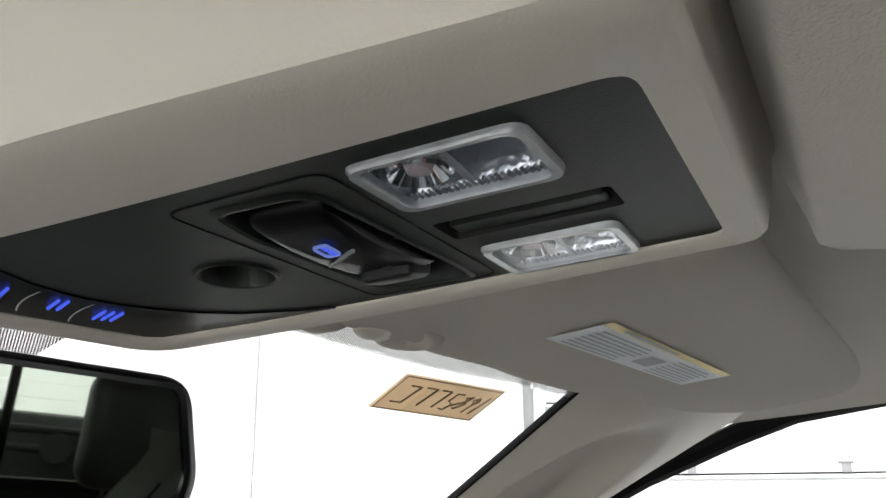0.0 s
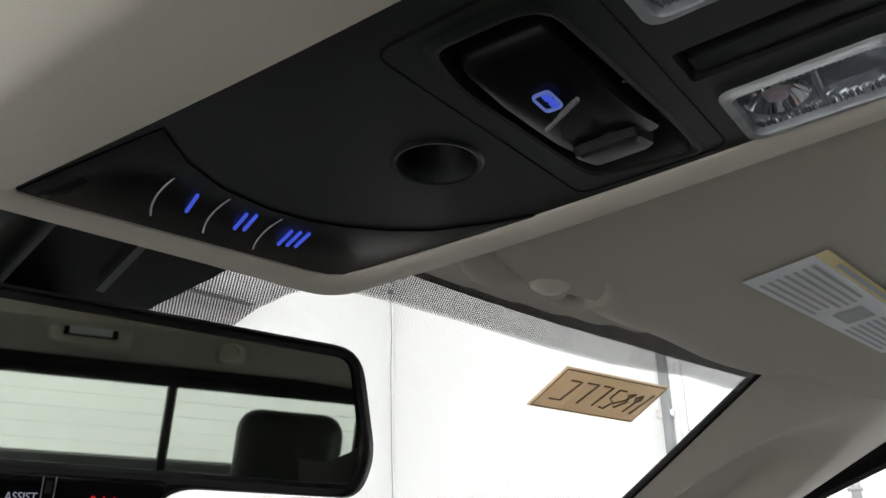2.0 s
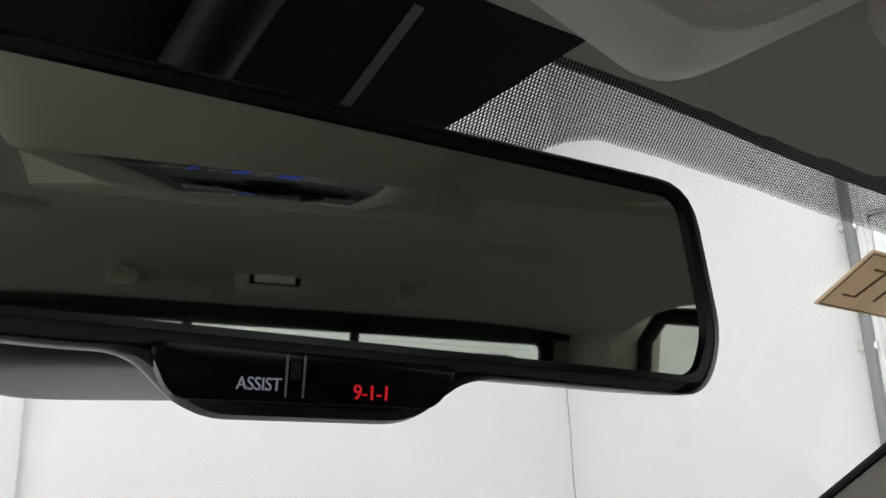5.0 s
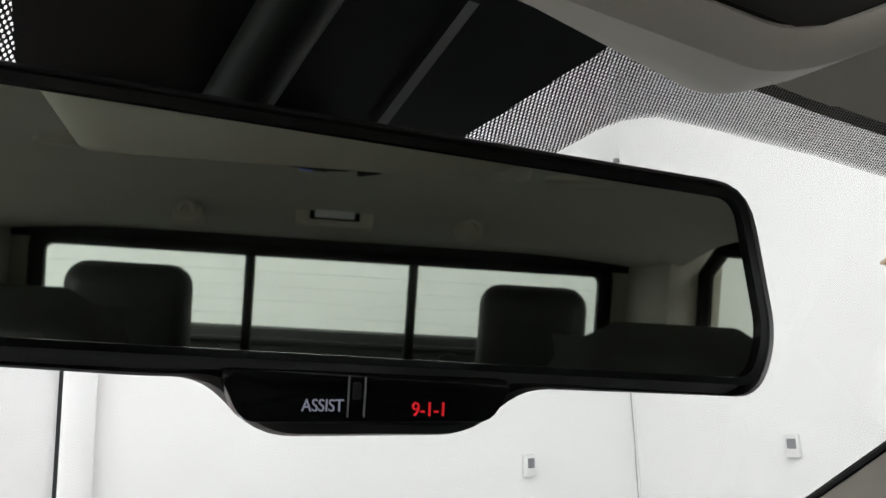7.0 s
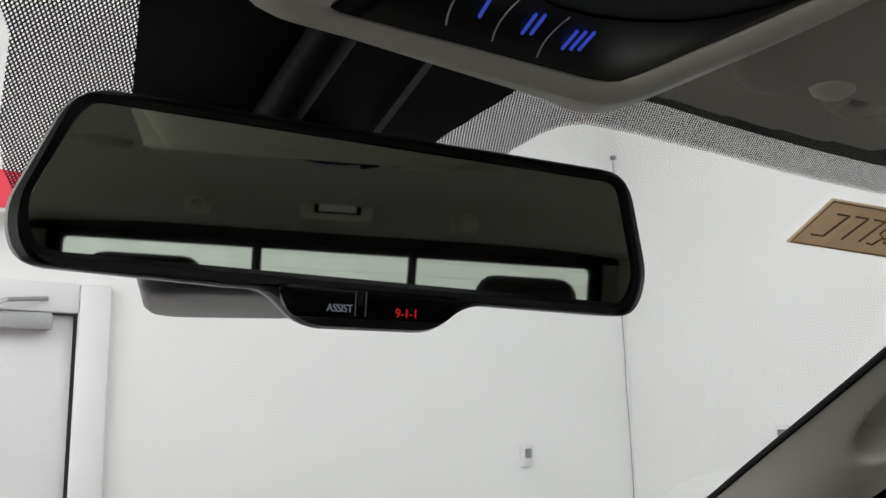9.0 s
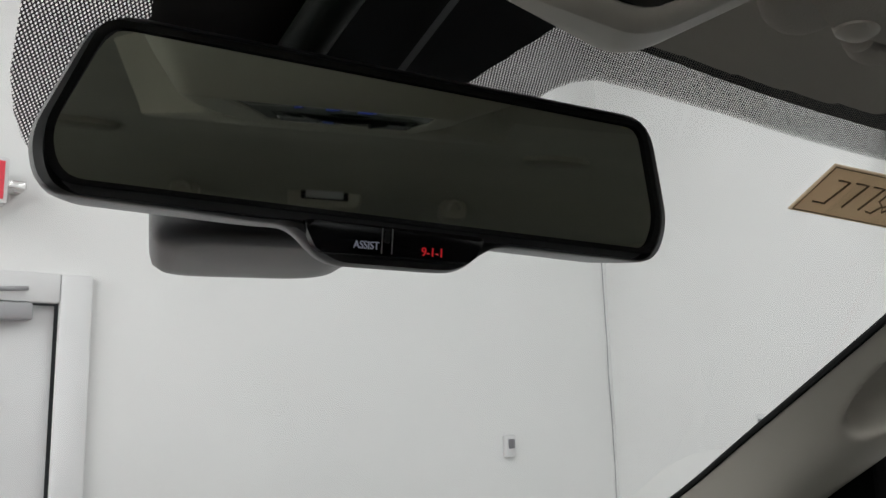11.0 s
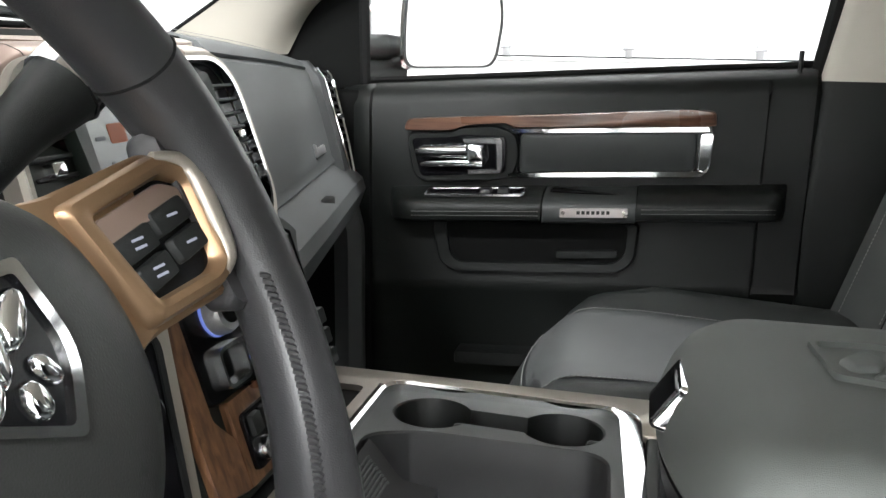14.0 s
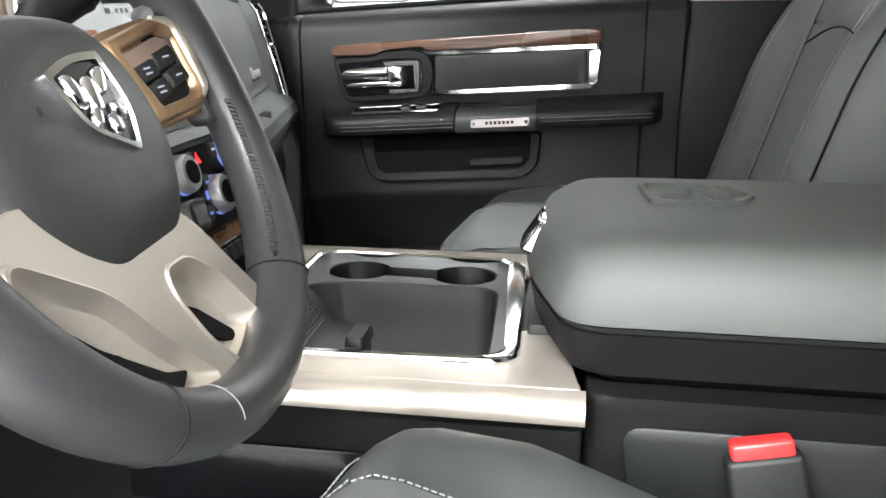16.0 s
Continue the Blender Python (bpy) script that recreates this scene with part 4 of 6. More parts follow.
def lquad(name, a0, a1, b0, b1, h, mat, parent):
    rows = [[vlab(a0 + (a1 - a0) * i / 8, b) + V(0, 0, -h) for i in range(9)] for b in steps(b0, b1, 4)]
    return part(name, loft(rows), mat, parent)


label_ob = lquad("warning_label", 0, 1, 0, 0.84, 0.0, WHITEP, visor)
lquad("yellow_band", 0, 1, 0.845, 1.0, 0.0, YELLOW, label_ob)
random.seed(7)
for r in range(7):
    b = 0.08 + r * 0.105
    for a0, a1 in ((0.05, 0.40), (0.60, 0.95)):
        lquad("print_line", a0, a1 - random.uniform(0, 0.06), b, b + 0.045, 0.0003, GREYT, label_ob)
lquad("print_picture", 0.44, 0.56, 0.22, 0.62, 0.0003, GREYT, label_ob)
lquad("print_line", 0.1, 0.5, 0.89, 0.96, 0.0003, GREYT, label_ob)
part("rolled_edge", tube(curve([(0.0950, 0.0000, 1.7440), (0.1010, 0.0045, 1.7415), (0.1110, 0.0075, 1.7405), (0.1220, 0.0070, 1.7410), (0.1310, 0.0015, 1.7430)], 5), [0.0040 + 0.0042 * math.sin(math.pi * k / 20) for k in range(21)], 14), VISOR, visor, "puffy rolled edge")
part("clip_loop", tube(curve([(0.1180, -0.0150, 1.7430), (0.1300, -0.0185, 1.7412), (0.1450, -0.0195, 1.7402), (0.1590, -0.0165, 1.7395), (0.1690, -0.0085, 1.7392), (0.1705, 0.0005, 1.7395), (0.1640, 0.0060, 1.7400), (0.1550, 0.0050, 1.7410)], 5), [0.0020 + 0.0038 * min(1.0, k / 16) for k in range(36)], 12), VISOR, visor, "raised loop round the clip")
clip = thing("visor_clip", "tan plastic clip that holds the sun visor", "clip")
# base is black so the recess's shade sits in its colour
part("base", slab(rrect(0.124, 0.172, -0.020, 0.014, 0.010, 5), lambda u, v, h: V(u, v, 1.7505 + h), ((0, 0.02), (0, 0.003), (0.004, 0.0))), BLACK, clip, "clip base coloured black for the shade in the recess")
part("knob", loft([[V(0.1375 + 0.0095 * k * math.cos(t), -0.0015 + 0.0072 * k * math.sin(t), z) for t in steps(0, 2 * math.pi * 19 / 20, 20)] for k, z in ((0.8, 1.754), (0.95, 1.744), (1.0, 1.7390), (0.88, 1.7355), (0.5, 1.7335), (0.05, 1.7330))], closed=True, caps=True), TANP, clip, "rounded tan clip knob")
part("arm", tube(curve([(0.140, -0.004, 1.7410), (0.149, -0.010, 1.7420), (0.156, -0.013, 1.7440)], 5), [0.0036 - 0.0001 * k for k in range(11)], 10), TANP, clip)

# paper tag on the windshield
tag = thing("paper_tag", "kraft paper tag with handwritten marks on the glass", "tag")
TC = [V(0.358, 0.104, 1.753), V(0.486, 0.086, 1.753), V(0.503, 0.126, 1.733), V(0.367, 0.140, 1.734)]


def tg(a, b, h=0.0):
    p = TC[0].lerp(TC[1], a).lerp(TC[3].lerp(TC[2], a), b)
    return p + V(-0.1, -0.43, -0.88) * h


bm = loft([[tg(a, b) for a in steps(0, 1, 6)] for b in steps(0, 1, 4)])
loft([[tg(a, b, -0.0008) for a in steps(0, 1, 6)] for b in steps(0, 1, 4)], bm=bm)
part("paper", bm, PAPER, tag)
marks = [[(0.13, 0.26), (0.22, 0.26), (0.19, 0.74), (0.10, 0.74)], [(0.27, 0.25), (0.37, 0.25), (0.34, 0.75)], [(0.42, 0.25), (0.51, 0.25), (0.48, 0.74)], [(0.65, 0.27), (0.58, 0.27), (0.57, 0.5), (0.63, 0.58), (0.60, 0.76), (0.55, 0.74)],
         [(0.76, 0.3), (0.70, 0.35), (0.75, 0.5), (0.68, 0.7), (0.64, 0.6), (0.72, 0.48), (0.76, 0.3)], [(0.84, 0.3), (0.79, 0.38), (0.82, 0.5), (0.86, 0.4), (0.84, 0.3), (0.80, 0.76)], [(0.93, 0.24), (0.88, 0.78)]]
for mk in marks:
    part("pen_mark", tube([tg(a, b, 0.0006) for a, b in mk], 0.0007, 5), INK, tag)
part("edge_line", tube([tg(0.02, 0.04, 0.0005), tg(0.98, 0.04, 0.0005), tg(0.98, 0.96, 0.0005), tg(0.02, 0.96, 0.0005), tg(0.02, 0.04, 0.0005)], 0.0004, 4), INK, tag)

# ---------------------------------------------------------------- dashboard
EDGE = [(-0.80, 0.36), (-0.66, 0.32), (-0.40, 0.26), (-0.16, 0.225), (0.16, 0.225), (0.40, 0.275), (0.66, 0.333), (0.80, 0.362)]
TOPZ = [(-0.80, 1.388), (-0.5, 1.412), (-0.16, 1.422), (0.16, 1.422), (0.5, 1.408), (0.70, 1.396), (0.80, 1.378)]


def dash_profile(x):
    """Points of the dash section at x, from the glass over the edge and down the face to the knee."""
    e, t = lerp(EDGE, x), lerp(TOPZ, x)
    k = max(0.0, min(1.0, (0.190 - abs(x + 0.005)) / 0.03))
    e += (max(e, 0.292) - e) * k
    w = 0.16 + (1.755 - 1.40) / 0.475 - 0.42 * x * x - 0.02
    g = t - 0.024
    return [V(x, w, 1.395), V(x, w - 0.05, t - 0.006), V(x, e + 0.30, t + 0.006), V(x, e + 0.16, t + 0.006), V(x, e + 0.085, t + 0.003), V(x, e + 0.078, t - 0.0005), V(x, e + 0.071, t + 0.001), V(x, e + 0.04, t - 0.004), V(x, e + 0.02, t - 0.010),
            V(x, e + 0.008, g + 0.003), V(x, e + 0.012, g - 0.001), V(x, e + 0.004, g - 0.005), V(x, e - 0.006, g - 0.03), V(x, e - 0.020, g - 0.08), V(x, e - 0.036, 1.232), V(x, e - 0.042, 1.222), V(x, e - 0.038, 1.217), V(x, e - 0.068, 1.196),
            V(x, e - 0.080, 1.186), V(x, e - 0.086, 1.168), V(x, e - 0.072, 1.13), V(x, e - 0.03, 1.07), V(x, e + 0.06, 0.98), V(x, e + 0.12, 0.90)]


dash = thing("dashboard", "dark slate dashboard with stitched edge and chrome vents", "dashboard")
for name, x0, x1 in (("upper_pad", -0.80, 0.775),):
    part(name, loft([dash_profile(x) for x in steps(x0, x1, 60)]), DASH, dash, smooth=28)
# thread along the pad's edge
for off in (0.088, 0.067):
    stitches("stitching", [V(x, lerp(EDGE, x) + off, lerp(TOPZ, x) + 0.0042) for x in steps(0.20, 0.70, 22)], dash, 0.006, 0.0040, 0.0004)
# speaker lid line on the pad
part("pad_groove", tube([(0.08, 0.62, 1.4285), (0.135, 0.70, 1.4265), (0.05, 0.71, 1.4285)], 0.0015, 5), RUBBER, dash)
# glove box lid, badge and shelf
rows = []
for x in steps(0.215, 0.672, 24):
    e, g = lerp(EDGE, x), lerp(TOPZ, x) - 0.024
    rows.append([V(x, e + 0.012, g - 0.008), V(x, e + 0.000, g - 0.0085), V(x, e - 0.010, g - 0.032), V(x, e - 0.025, g - 0.08), V(x, e - 0.040, 1.236), V(x, e - 0.030, 1.234)])
lid = part("glovebox_lid", loft(rows), DASH, dash, "dark upper glove box lid")
bx = 0.585
for k in range(7):
    x = bx + 0.011 * k - 0.033
    e = lerp(EDGE, x)
    part("badge_letter", slab(rrect(x - 0.0030, x + 0.0016, 1.247, 1.259 if k else 1.266, 0.001, 2), lambda u, v, h: V(u, lerp(EDGE, u) - 0.0395 + (v - 1.236) * 0.22 - h, v), ((0, 0.0), (0.0004, 0.0045))), BADGE, lid, "small chrome badge bar")
part("badge_plate", slab(rrect(bx - 0.036, bx + 0.036, 1.243, 1.247, 0.001, 2), lambda u, v, h: V(u, lerp(EDGE, u) - 0.0395 + (v - 1.236) * 0.22 - h, v), ((0, 0), (0.0003, 0.0022))), BLACK, lid)
# solid near-black block in place of the shaded recess in the shelf
part("pocket_shade_block", box(0.435, 0.50, 0.221, 0.255, 1.175, 1.2005, 0.004), material("pocket shade", (0.008, 0.008, 0.008), 0.8), dash)
# end cap and side vent
rows = []
for z in steps(1.385, 0.80, 24):
    y = lerp([(1.10, 0.262), (1.20, 0.29), (1.25, 0.304), (1.36, 0.338), (1.385, 0.362)], z)
    rows.append([V(0.690, y + 0.012, z), V(0.715, y - 0.004, z), V(0.755, y + 0.004, z), V(0.795, y + 0.03, z), V(0.80, y + 0.08, z), V(0.88, y + 0.10, z)])
part("end_cap", loft(rows), DASH, dash)
VY = [(1.10, 0.262), (1.20, 0.29), (1.25, 0.304), (1.36, 0.338), (1.385, 0.362)]
vy = lambda u, v, h: V(u, lerp(VY, v) + 0.006 - h, v)
vo = rounded([(0.752, 1.370), (0.790, 1.360), (0.784, 1.300), (0.772, 1.215), (0.760, 1.155), (0.753, 1.155), (0.755, 1.22), (0.755, 1.30)], 0.005, 4)
vent = part("side_vent", slab(vo, vy, ((0, -0.02), (0, 0.000), (0.001, 0.002))), GLOSS, dash, "black side air vent with chrome frame")
for k in range(9):
    z = 1.356 - 0.0125 * k
    w = lerp([(1.22, 0.770), (1.36, 0.783)], z)
    part("slat", slab(rounded([(0.758, z), (w, z - 0.003), (w, z - 0.0075), (0.758, z - 0.0045)], 0.001, 2), vy, ((0, 0.0), (0.0005, 0.006))), BLACK, vent)
for pts, r in (([(0.754, 1.370), (0.7575, 1.30), (0.757, 1.22), (0.755, 1.152)], 0.0024), ([(0.754, 1.371), (0.772, 1.369), (0.789, 1.360), (0.785, 1.300), (0.773, 1.215), (0.760, 1.152)], 0.0040)):
    part("chrome_strip", tube([vy(p[0], p[1], 0.004) for p in curve([V(q[0], q[1], 0) for q in pts], 5)], r, 8), CHROME, vent, "chrome vent frame")
part("vent_knob", slab(rrect(0.762, 0.776, 1.288, 1.297, 0.003, 3), vy, ((0, 0.004), (0.001, 0.012))), CHROME, vent)

# ---------------------------------------------------------------- centre stack
a = radians(17)
ST = Matrix(((0.93, 0, 0, -0.002), (0, math.sin(a), -math.cos(a), 0.164), (0, math.cos(a), math.sin(a), 1.243), (0, 0, 0, 1)))
st0 = lifter(ST)
RISE = [(-0.25, -0.262), (0.03, 0.018), (0.09, 0.082), (0.135, 0.131), (0.172, 0.157), (0.30, 0.285)]


LEDGE = [(-0.3, 1.0), (-0.012, 1.0), (0.004, 0.55), (0.018, 0.0), (0.3, 0.0)]


def stu(u, v, h):
    return st0(u, lerp(RISE, v), h)


def st(u, v, h):
    # below the screen the face steps out towards the cabin
    k = lerp(LEDGE, v)
    return st0(u, lerp(RISE, v), h) + V(0, -0.044 * k, 0.017 * k)


stack = thing("center_stack", "centre stack with touch screen, vents and climate knobs", "control panel")
outl = rounded([(-0.150, -0.185), (0.112, -0.185), (0.118, -0.02), (0.180, 0.03), (0.170, 0.150), (0.140, 0.185), (-0.140, 0.185), (-0.170, 0.150), (-0.180, 0.03), (-0.152, -0.02)], [0.02, 0.02, 0.03, 0.03, 0.05, 0.04, 0.04, 0.05, 0.03, 0.03], 6)
part("body", slab(outl, st, ((-0.006, -0.12), (0, -0.03), (0, -0.004), (0.004, 0.0))), CONS, stack)
# champagne surround, chrome ring, vent wells and screen
so = rounded([(-0.158, -0.010), (0.158, -0.010), (0.184, 0.026), (0.174, 0.135), (0.146, 0.172), (-0.146, 0.172), (-0.174, 0.135), (-0.184, 0.026)], [0.02, 0.02, 0.03, 0.04, 0.04, 0.04, 0.04, 0.03], 6)
si = [(p[0] * 0.960, 0.085 + (p[1] - 0.085) * (0.90 if p[1] < 0.06 else 0.985)) for p in so]
sj = [(p[0] * 0.935, 0.085 + (p[1] - 0.085) * (0.86 if p[1] < 0.06 else 0.93)) for p in so]
part("surround", ring(so, si, stu, -0.002, 0.012), SILVER, stack, "champagne satin surround")
part("chrome_ring", ring(si, sj, stu, 0.004, 0.0135), CHROME, stack, "chrome inner ring")
part("well", slab(sj, stu, ((0, 0.001), (0.0006, 0.003))), GLOSS, stack)
for s in (-1, 1):
    for k in range(8):
        v = 0.045 + 0.0125 * k
        part("vent_slat", box(s * 0.116, s * 0.160, lerp(RISE, v) - 0.0018, lerp(RISE, v) + 0.0018, 0.003, 0.012, 0.001, 1, ST), BLACK, stack)
    part("vent_knob", slab(rrect(s * 0.140 - 0.008, s * 0.140 + 0.008, 0.082, 0.092, 0.003, 3), st, ((0, 0.008), (0.001, 0.016), (0.003, 0.017))), CHROME, stack)
    part("vent_wheel", box(s * 0.124, s * 0.150, 0.010, 0.023, 0.002, 0.011, 0.003, 2, ST), GREYPL, stack)
bez = part("screen_bezel", ring(rrect(-0.112, 0.112, 0.004, 0.150, 0.008), rrect(-0.094, 0.094, 0.020, 0.138, 0.004), st, 0.002, 0.014), CONS, stack, "dark grey screen bezel")
part("screen", slab(rrect(-0.095, 0.095, 0.019, 0.139, 0.003), st, ((0, 0.003), (0, 0.008))), SCREEN, bez, "dark glass touch screen")
for u0, u1, v0, v1, mt in ((-0.062, -0.040, 0.098, 0.112, ORANGE), (-0.045, -0.028, 0.058, 0.078, ORANGE), (-0.080, -0.068, 0.101, 0.104, SCRTEXT), (-0.070, -0.064, 0.080, 0.086, SCRTEXT), (-0.010, 0.000, 0.126, 0.131, SCRTEXT), (0.012, 0.016, 0.126, 0.131, SCRTEXT), (0.022, 0.026, 0.126, 0.131, SCRTEXT), (0.032, 0.036, 0.126, 0.131, SCRTEXT), (-0.016, -0.013, 0.068, 0.076, SCRTEXT), (0.004, 0.007, 0.070, 0.076, SCRTEXT)):
    part("screen_tile", slab(rrect(u0, u1, v0, v1, 0.002, 2), st, ((0, 0.008), (0, 0.0085))), mt, bez)
for k in range(7):
    u = -0.078 + 0.025 * k
    part("screen_icon", slab(rrect(u - 0.003, u + 0.003, 0.027, 0.034 + 0.003 * (k % 3), 0.0015, 2), st, ((0, 0.008), (0, 0.0084))), SCRTEXT, bez)
part("cross_bar", slab(rrect(-0.114, 0.084, -0.012, 0.017, 0.005, 3), st, ((0, 0.0), (0, 0.010), (0.002, 0.0135))), DECKP, stack, "grey ledge under the screen")
# climate panel
part("climate_panel", slab(rrect(-0.119, 0.060, -0.104, -0.018, 0.014), st, ((0, -0.002), (0, 0.004), (0.002, 0.006))), GLOSS, stack, "gloss black climate panel")
part("panel_divider", slab(rrect(0.061, 0.070, -0.172, 0.004, 0.003, 3), st, ((0, -0.002), (0, 0.006), (0.0015, 0.008))), DECKP, stack)
part("side_field", slab(rrect(0.0715, 0.108, -0.080, -0.004, 0.006), st, ((0, -0.002), (0, 0.002), (0.001, 0.003))), GLOSS, stack)
for k in range(3):
    part("side_switch", slab(rrect(0.084, 0.112, -0.104 - 0.020 * k, -0.088 - 0.020 * k, 0.003, 3), st, ((0, 0.0), (0.0006, 0.008), (0.002, 0.010))), (CHROME if k == 2 else BLACK), stack)
for u, v, r in ((-0.074, -0.040, 0.0195), (0.040, -0.034, 0.0185), (-0.014, -0.072, 0.0205)):
    kn = part("knob", tube([st(u, v, 0.004), st(u, v, 0.017), st(u, v, 0.020)], [r, r * 0.93, r * 0.86], 28), KNOBM, stack, "knurled silver climate knob")
    part("knob_ring", tube([st(u, v, 0.005), st(u, v, 0.008)], r * 1.03, 28), BLUEW, kn)
    part("knob_cap", tube([st(u, v, 0.020), st(u, v, 0.0212)], r * 0.6, 24), GLOSS, kn)
    bm = bmesh.new()
    for k in range(40):
        c, s_ = math.cos(k * math.pi / 20) * r * 0.97, math.sin(k * math.pi / 20) * r * 0.97
        tube([st(u + c, v + s_, 0.007), st(u + c * 0.96, v + s_ * 0.96, 0.016)], 0.0008, 4, bm)
    part("knurl", bm, KNOBM, kn)
for u, vs in ((-0.046, (-0.030, -0.086)), (-0.030, (-0.056, -0.080)), (0.010, (-0.028,)), (0.022, (-0.062, -0.084)), (0.044, (-0.062, -0.084))):
    for v in vs:
        part("climate_button", slab(rrect(u - 0.007, u + 0.007, v - 0.008, v + 0.008, 0.002, 2), st, ((0, 0.006), (0.0005, 0.009), (0.001, 0.0094))), BLACK, stack)
        part("button_mark", slab(rrect(u - 0.004, u + 0.004, v - 0.0012, v + 0.0012, 0.0005, 2), st, ((0, 0.0094), (0, 0.0098))), (BLUEW if (u + v) * 1000 % 2 < 1 else PALE), stack)
part("hazard_mark", slab([(-0.040, -0.036), (-0.028, -0.036), (-0.034, -0.024)], st, ((0, 0.0094), (0, 0.0105))), REDLED, stack, "red hazard triangle")
part("pod_ring", ring(rrect(-0.096, -0.056, -0.098, -0.066, 0.008), rrect(-0.093, -0.059, -0.095, -0.069, 0.006), st, 0.004, 0.013), BARCHROME, stack)
# wood strips and lower switches
for s in (-1,):
    part("wood_strip", slab(rounded([(s * 0.124, -0.014), (s * 0.150, -0.014), (s * 0.146, -0.165), (s * 0.100, -0.175), (s * 0.100, -0.135), (s * 0.122, -0.112)], 0.004, 3), st, ((0, 0.0), (0, 0.005), (0.0015, 0.007))), WOODV, stack, "brown wood trim strip")
part("lower_wood", slab(rrect(-0.099, 0.060, -0.175, -0.106, 0.004), st, ((0, 0.0), (0, 0.0045), (0.0015, 0.006))), WOODV, stack)
part("switch_bar", slab(rrect(-0.088, 0.054, -0.166, -0.120, 0.006), st, ((0, 0.005), (0, 0.009), (0.001, 0.010))), GLOSS, stack)
for k in range(7):
    u = -0.075 + 0.0195 * k
    part("lower_switch", slab(rrect(u - 0.008, u + 0.008, -0.140, -0.123, 0.002, 2), st, ((0, 0.010), (0.001, 0.014))), BLACK, stack)
for u in (-0.070, -0.045, 0.035):
    part("power_socket", tube([st(u, -0.154, 0.008), st(u, -0.154, 0.016)], [0.010, 0.009], 18), CHROME, stack, "chrome rimmed power socket")
# hood over the screen with a bronze band and a recessed bin
top = [p for p in reversed(so) if p[1] > 0.085]


def hood_rows(pts):
    """Rows of the rolled trim that leaves the surround outwards and back."""
    rows = []
    for u, v in pts:
        t = Vector((u * 0.42, v - 0.055)).normalized()
        side = max(0.45, min(1.0, (v - 0.05) / 0.11))
        rows.append([st(u + t.x * o * side, v + t.y * o * side, h) for o, h in ((0.0, 0.011), (0.004, 0.0105), (0.011, 0.004), (0.018, -0.010), (0.023, -0.028), (0.025, -0.050))])
    return rows


part("bronze_band", loft(hood_rows([(x, 0.172) for x in steps(-0.130, 0.086, 26)])), BRONZE, stack, "brown satin trim band over the screen")
right = [(0.0865, 0.172), (0.105, 0.172)] + [p for p in top if p[0] > 0.115]
left = [p for p in top if p[0] < -0.13]
part("band_end", loft(hood_rows(right)), SILVER, stack, "champagne end piece")
part("band_end", loft(hood_rows(left)), BRONZE, stack)
hz = lambda u, v, h: V(u, v - 0.018, 1.4055 + h + 0.15 * (v - 0.25))
hood_o = rounded([(-0.155, 0.302), (-0.14, 0.240), (0.14, 0.240), (0.150, 0.302)], [0.02, 0.03, 0.03, 0.02], 5)
bin_h = rrect(-0.100, 0.062, 0.260, 0.293, 0.006)
bm = pierced(hood_o, [bin_h], hz, 0.003)
loft([[hz(*p, -0.04) for p in hood_o], [hz(*p, 0.003) for p in hood_o]], closed=True, bm=bm)
part("hood", bm, BRONZE, stack, "brown satin hood over the screen")
part("bin_wall", loft([[hz(*p, h) for p in bin_h] for h in (0.0035, -0.012)], closed=True), DECKP, stack)
part("bin_floor", slab([(p[0], p[1]) for p in rrect(-0.102, 0.064, 0.258, 0.295, 0.006)], hz, ((0, -0.016), (0, -0.012))), RUBBER, stack)
for k in range(6):
    u = -0.082 + 0.024 * k
    part("bin_rib", slab(rrect(u - 0.006, u + 0.006, 0.264, 0.284, 0.002, 2), hz, ((0, -0.012), (0.0012, -0.002))), DECKP, stack)
# black tube stands for the shadow line between hood and dash pad
part("hood_shadow_line", tube(curve([(-0.15, 0.288, 1.4175), (0.0, 0.290, 1.4185), (0.11, 0.288, 1.418), (0.146, 0.278, 1.4155), (0.156, 0.252, 1.4105)], 6), 0.0035, 8), MATTEB, stack, "matte black tube drawn as the shadow behind the trim")
cap = rounded([(0.072, 0.300), (0.130, 0.300), (0.146, 0.286), (0.150, 0.262), (0.140, 0.244), (0.084, 0.248)], [0.003, 0.012, 0.012, 0.010, 0.006, 0.003], 4)
part("corner_cap", slab(cap, hz, ((0, -0.001), (0, 0.0034), (0.002, 0.0044), (0.006, 0.0048))), SILVER, stack, "champagne satin corner cap")

# instrument hood and left panel behind the wheel
cluster = thing("instrument_cluster", "dark hooded instrument cluster behind the wheel", "instrument cluster")
rows = []
for x in steps(-0.60, -0.20, 18):
    b = math.sqrt(max(0, 1 - ((x + 0.40) / 0.215) ** 2))
    rows.append([V(x, 0.27, 1.40 + 0.045 * b), V(x, 0.20, 1.405 + 0.050 * b), V(x, 0.15, 1.39 + 0.052 * b), V(x, 0.155, 1.38 + 0.045 * b), V(x, 0.25, 1.37 + 0.03 * b)])
part("hood", loft(rows), DASH, cluster)
part("dial_face", box(-0.58, -0.22, 0.235, 0.25, 1.20, 1.40, 0.01), GLOSS, cluster)
for x in (-0.49, -0.31):
    part("dial_ring", ring([(x + 0.055 * math.cos(t), 1.315 + 0.055 * math.sin(t)) for t in steps(0, 6.1, 32)], [(x + 0.048 * math.cos(t), 1.315 + 0.048 * math.sin(t)) for t in steps(0, 6.1, 32)], lambda u, v, h: V(u, 0.234 - h, v), 0, 0.004), STEEL, cluster)
lp = thing("switch_panel", "satin panel with a rotary drive selector and chrome cap", "control panel")


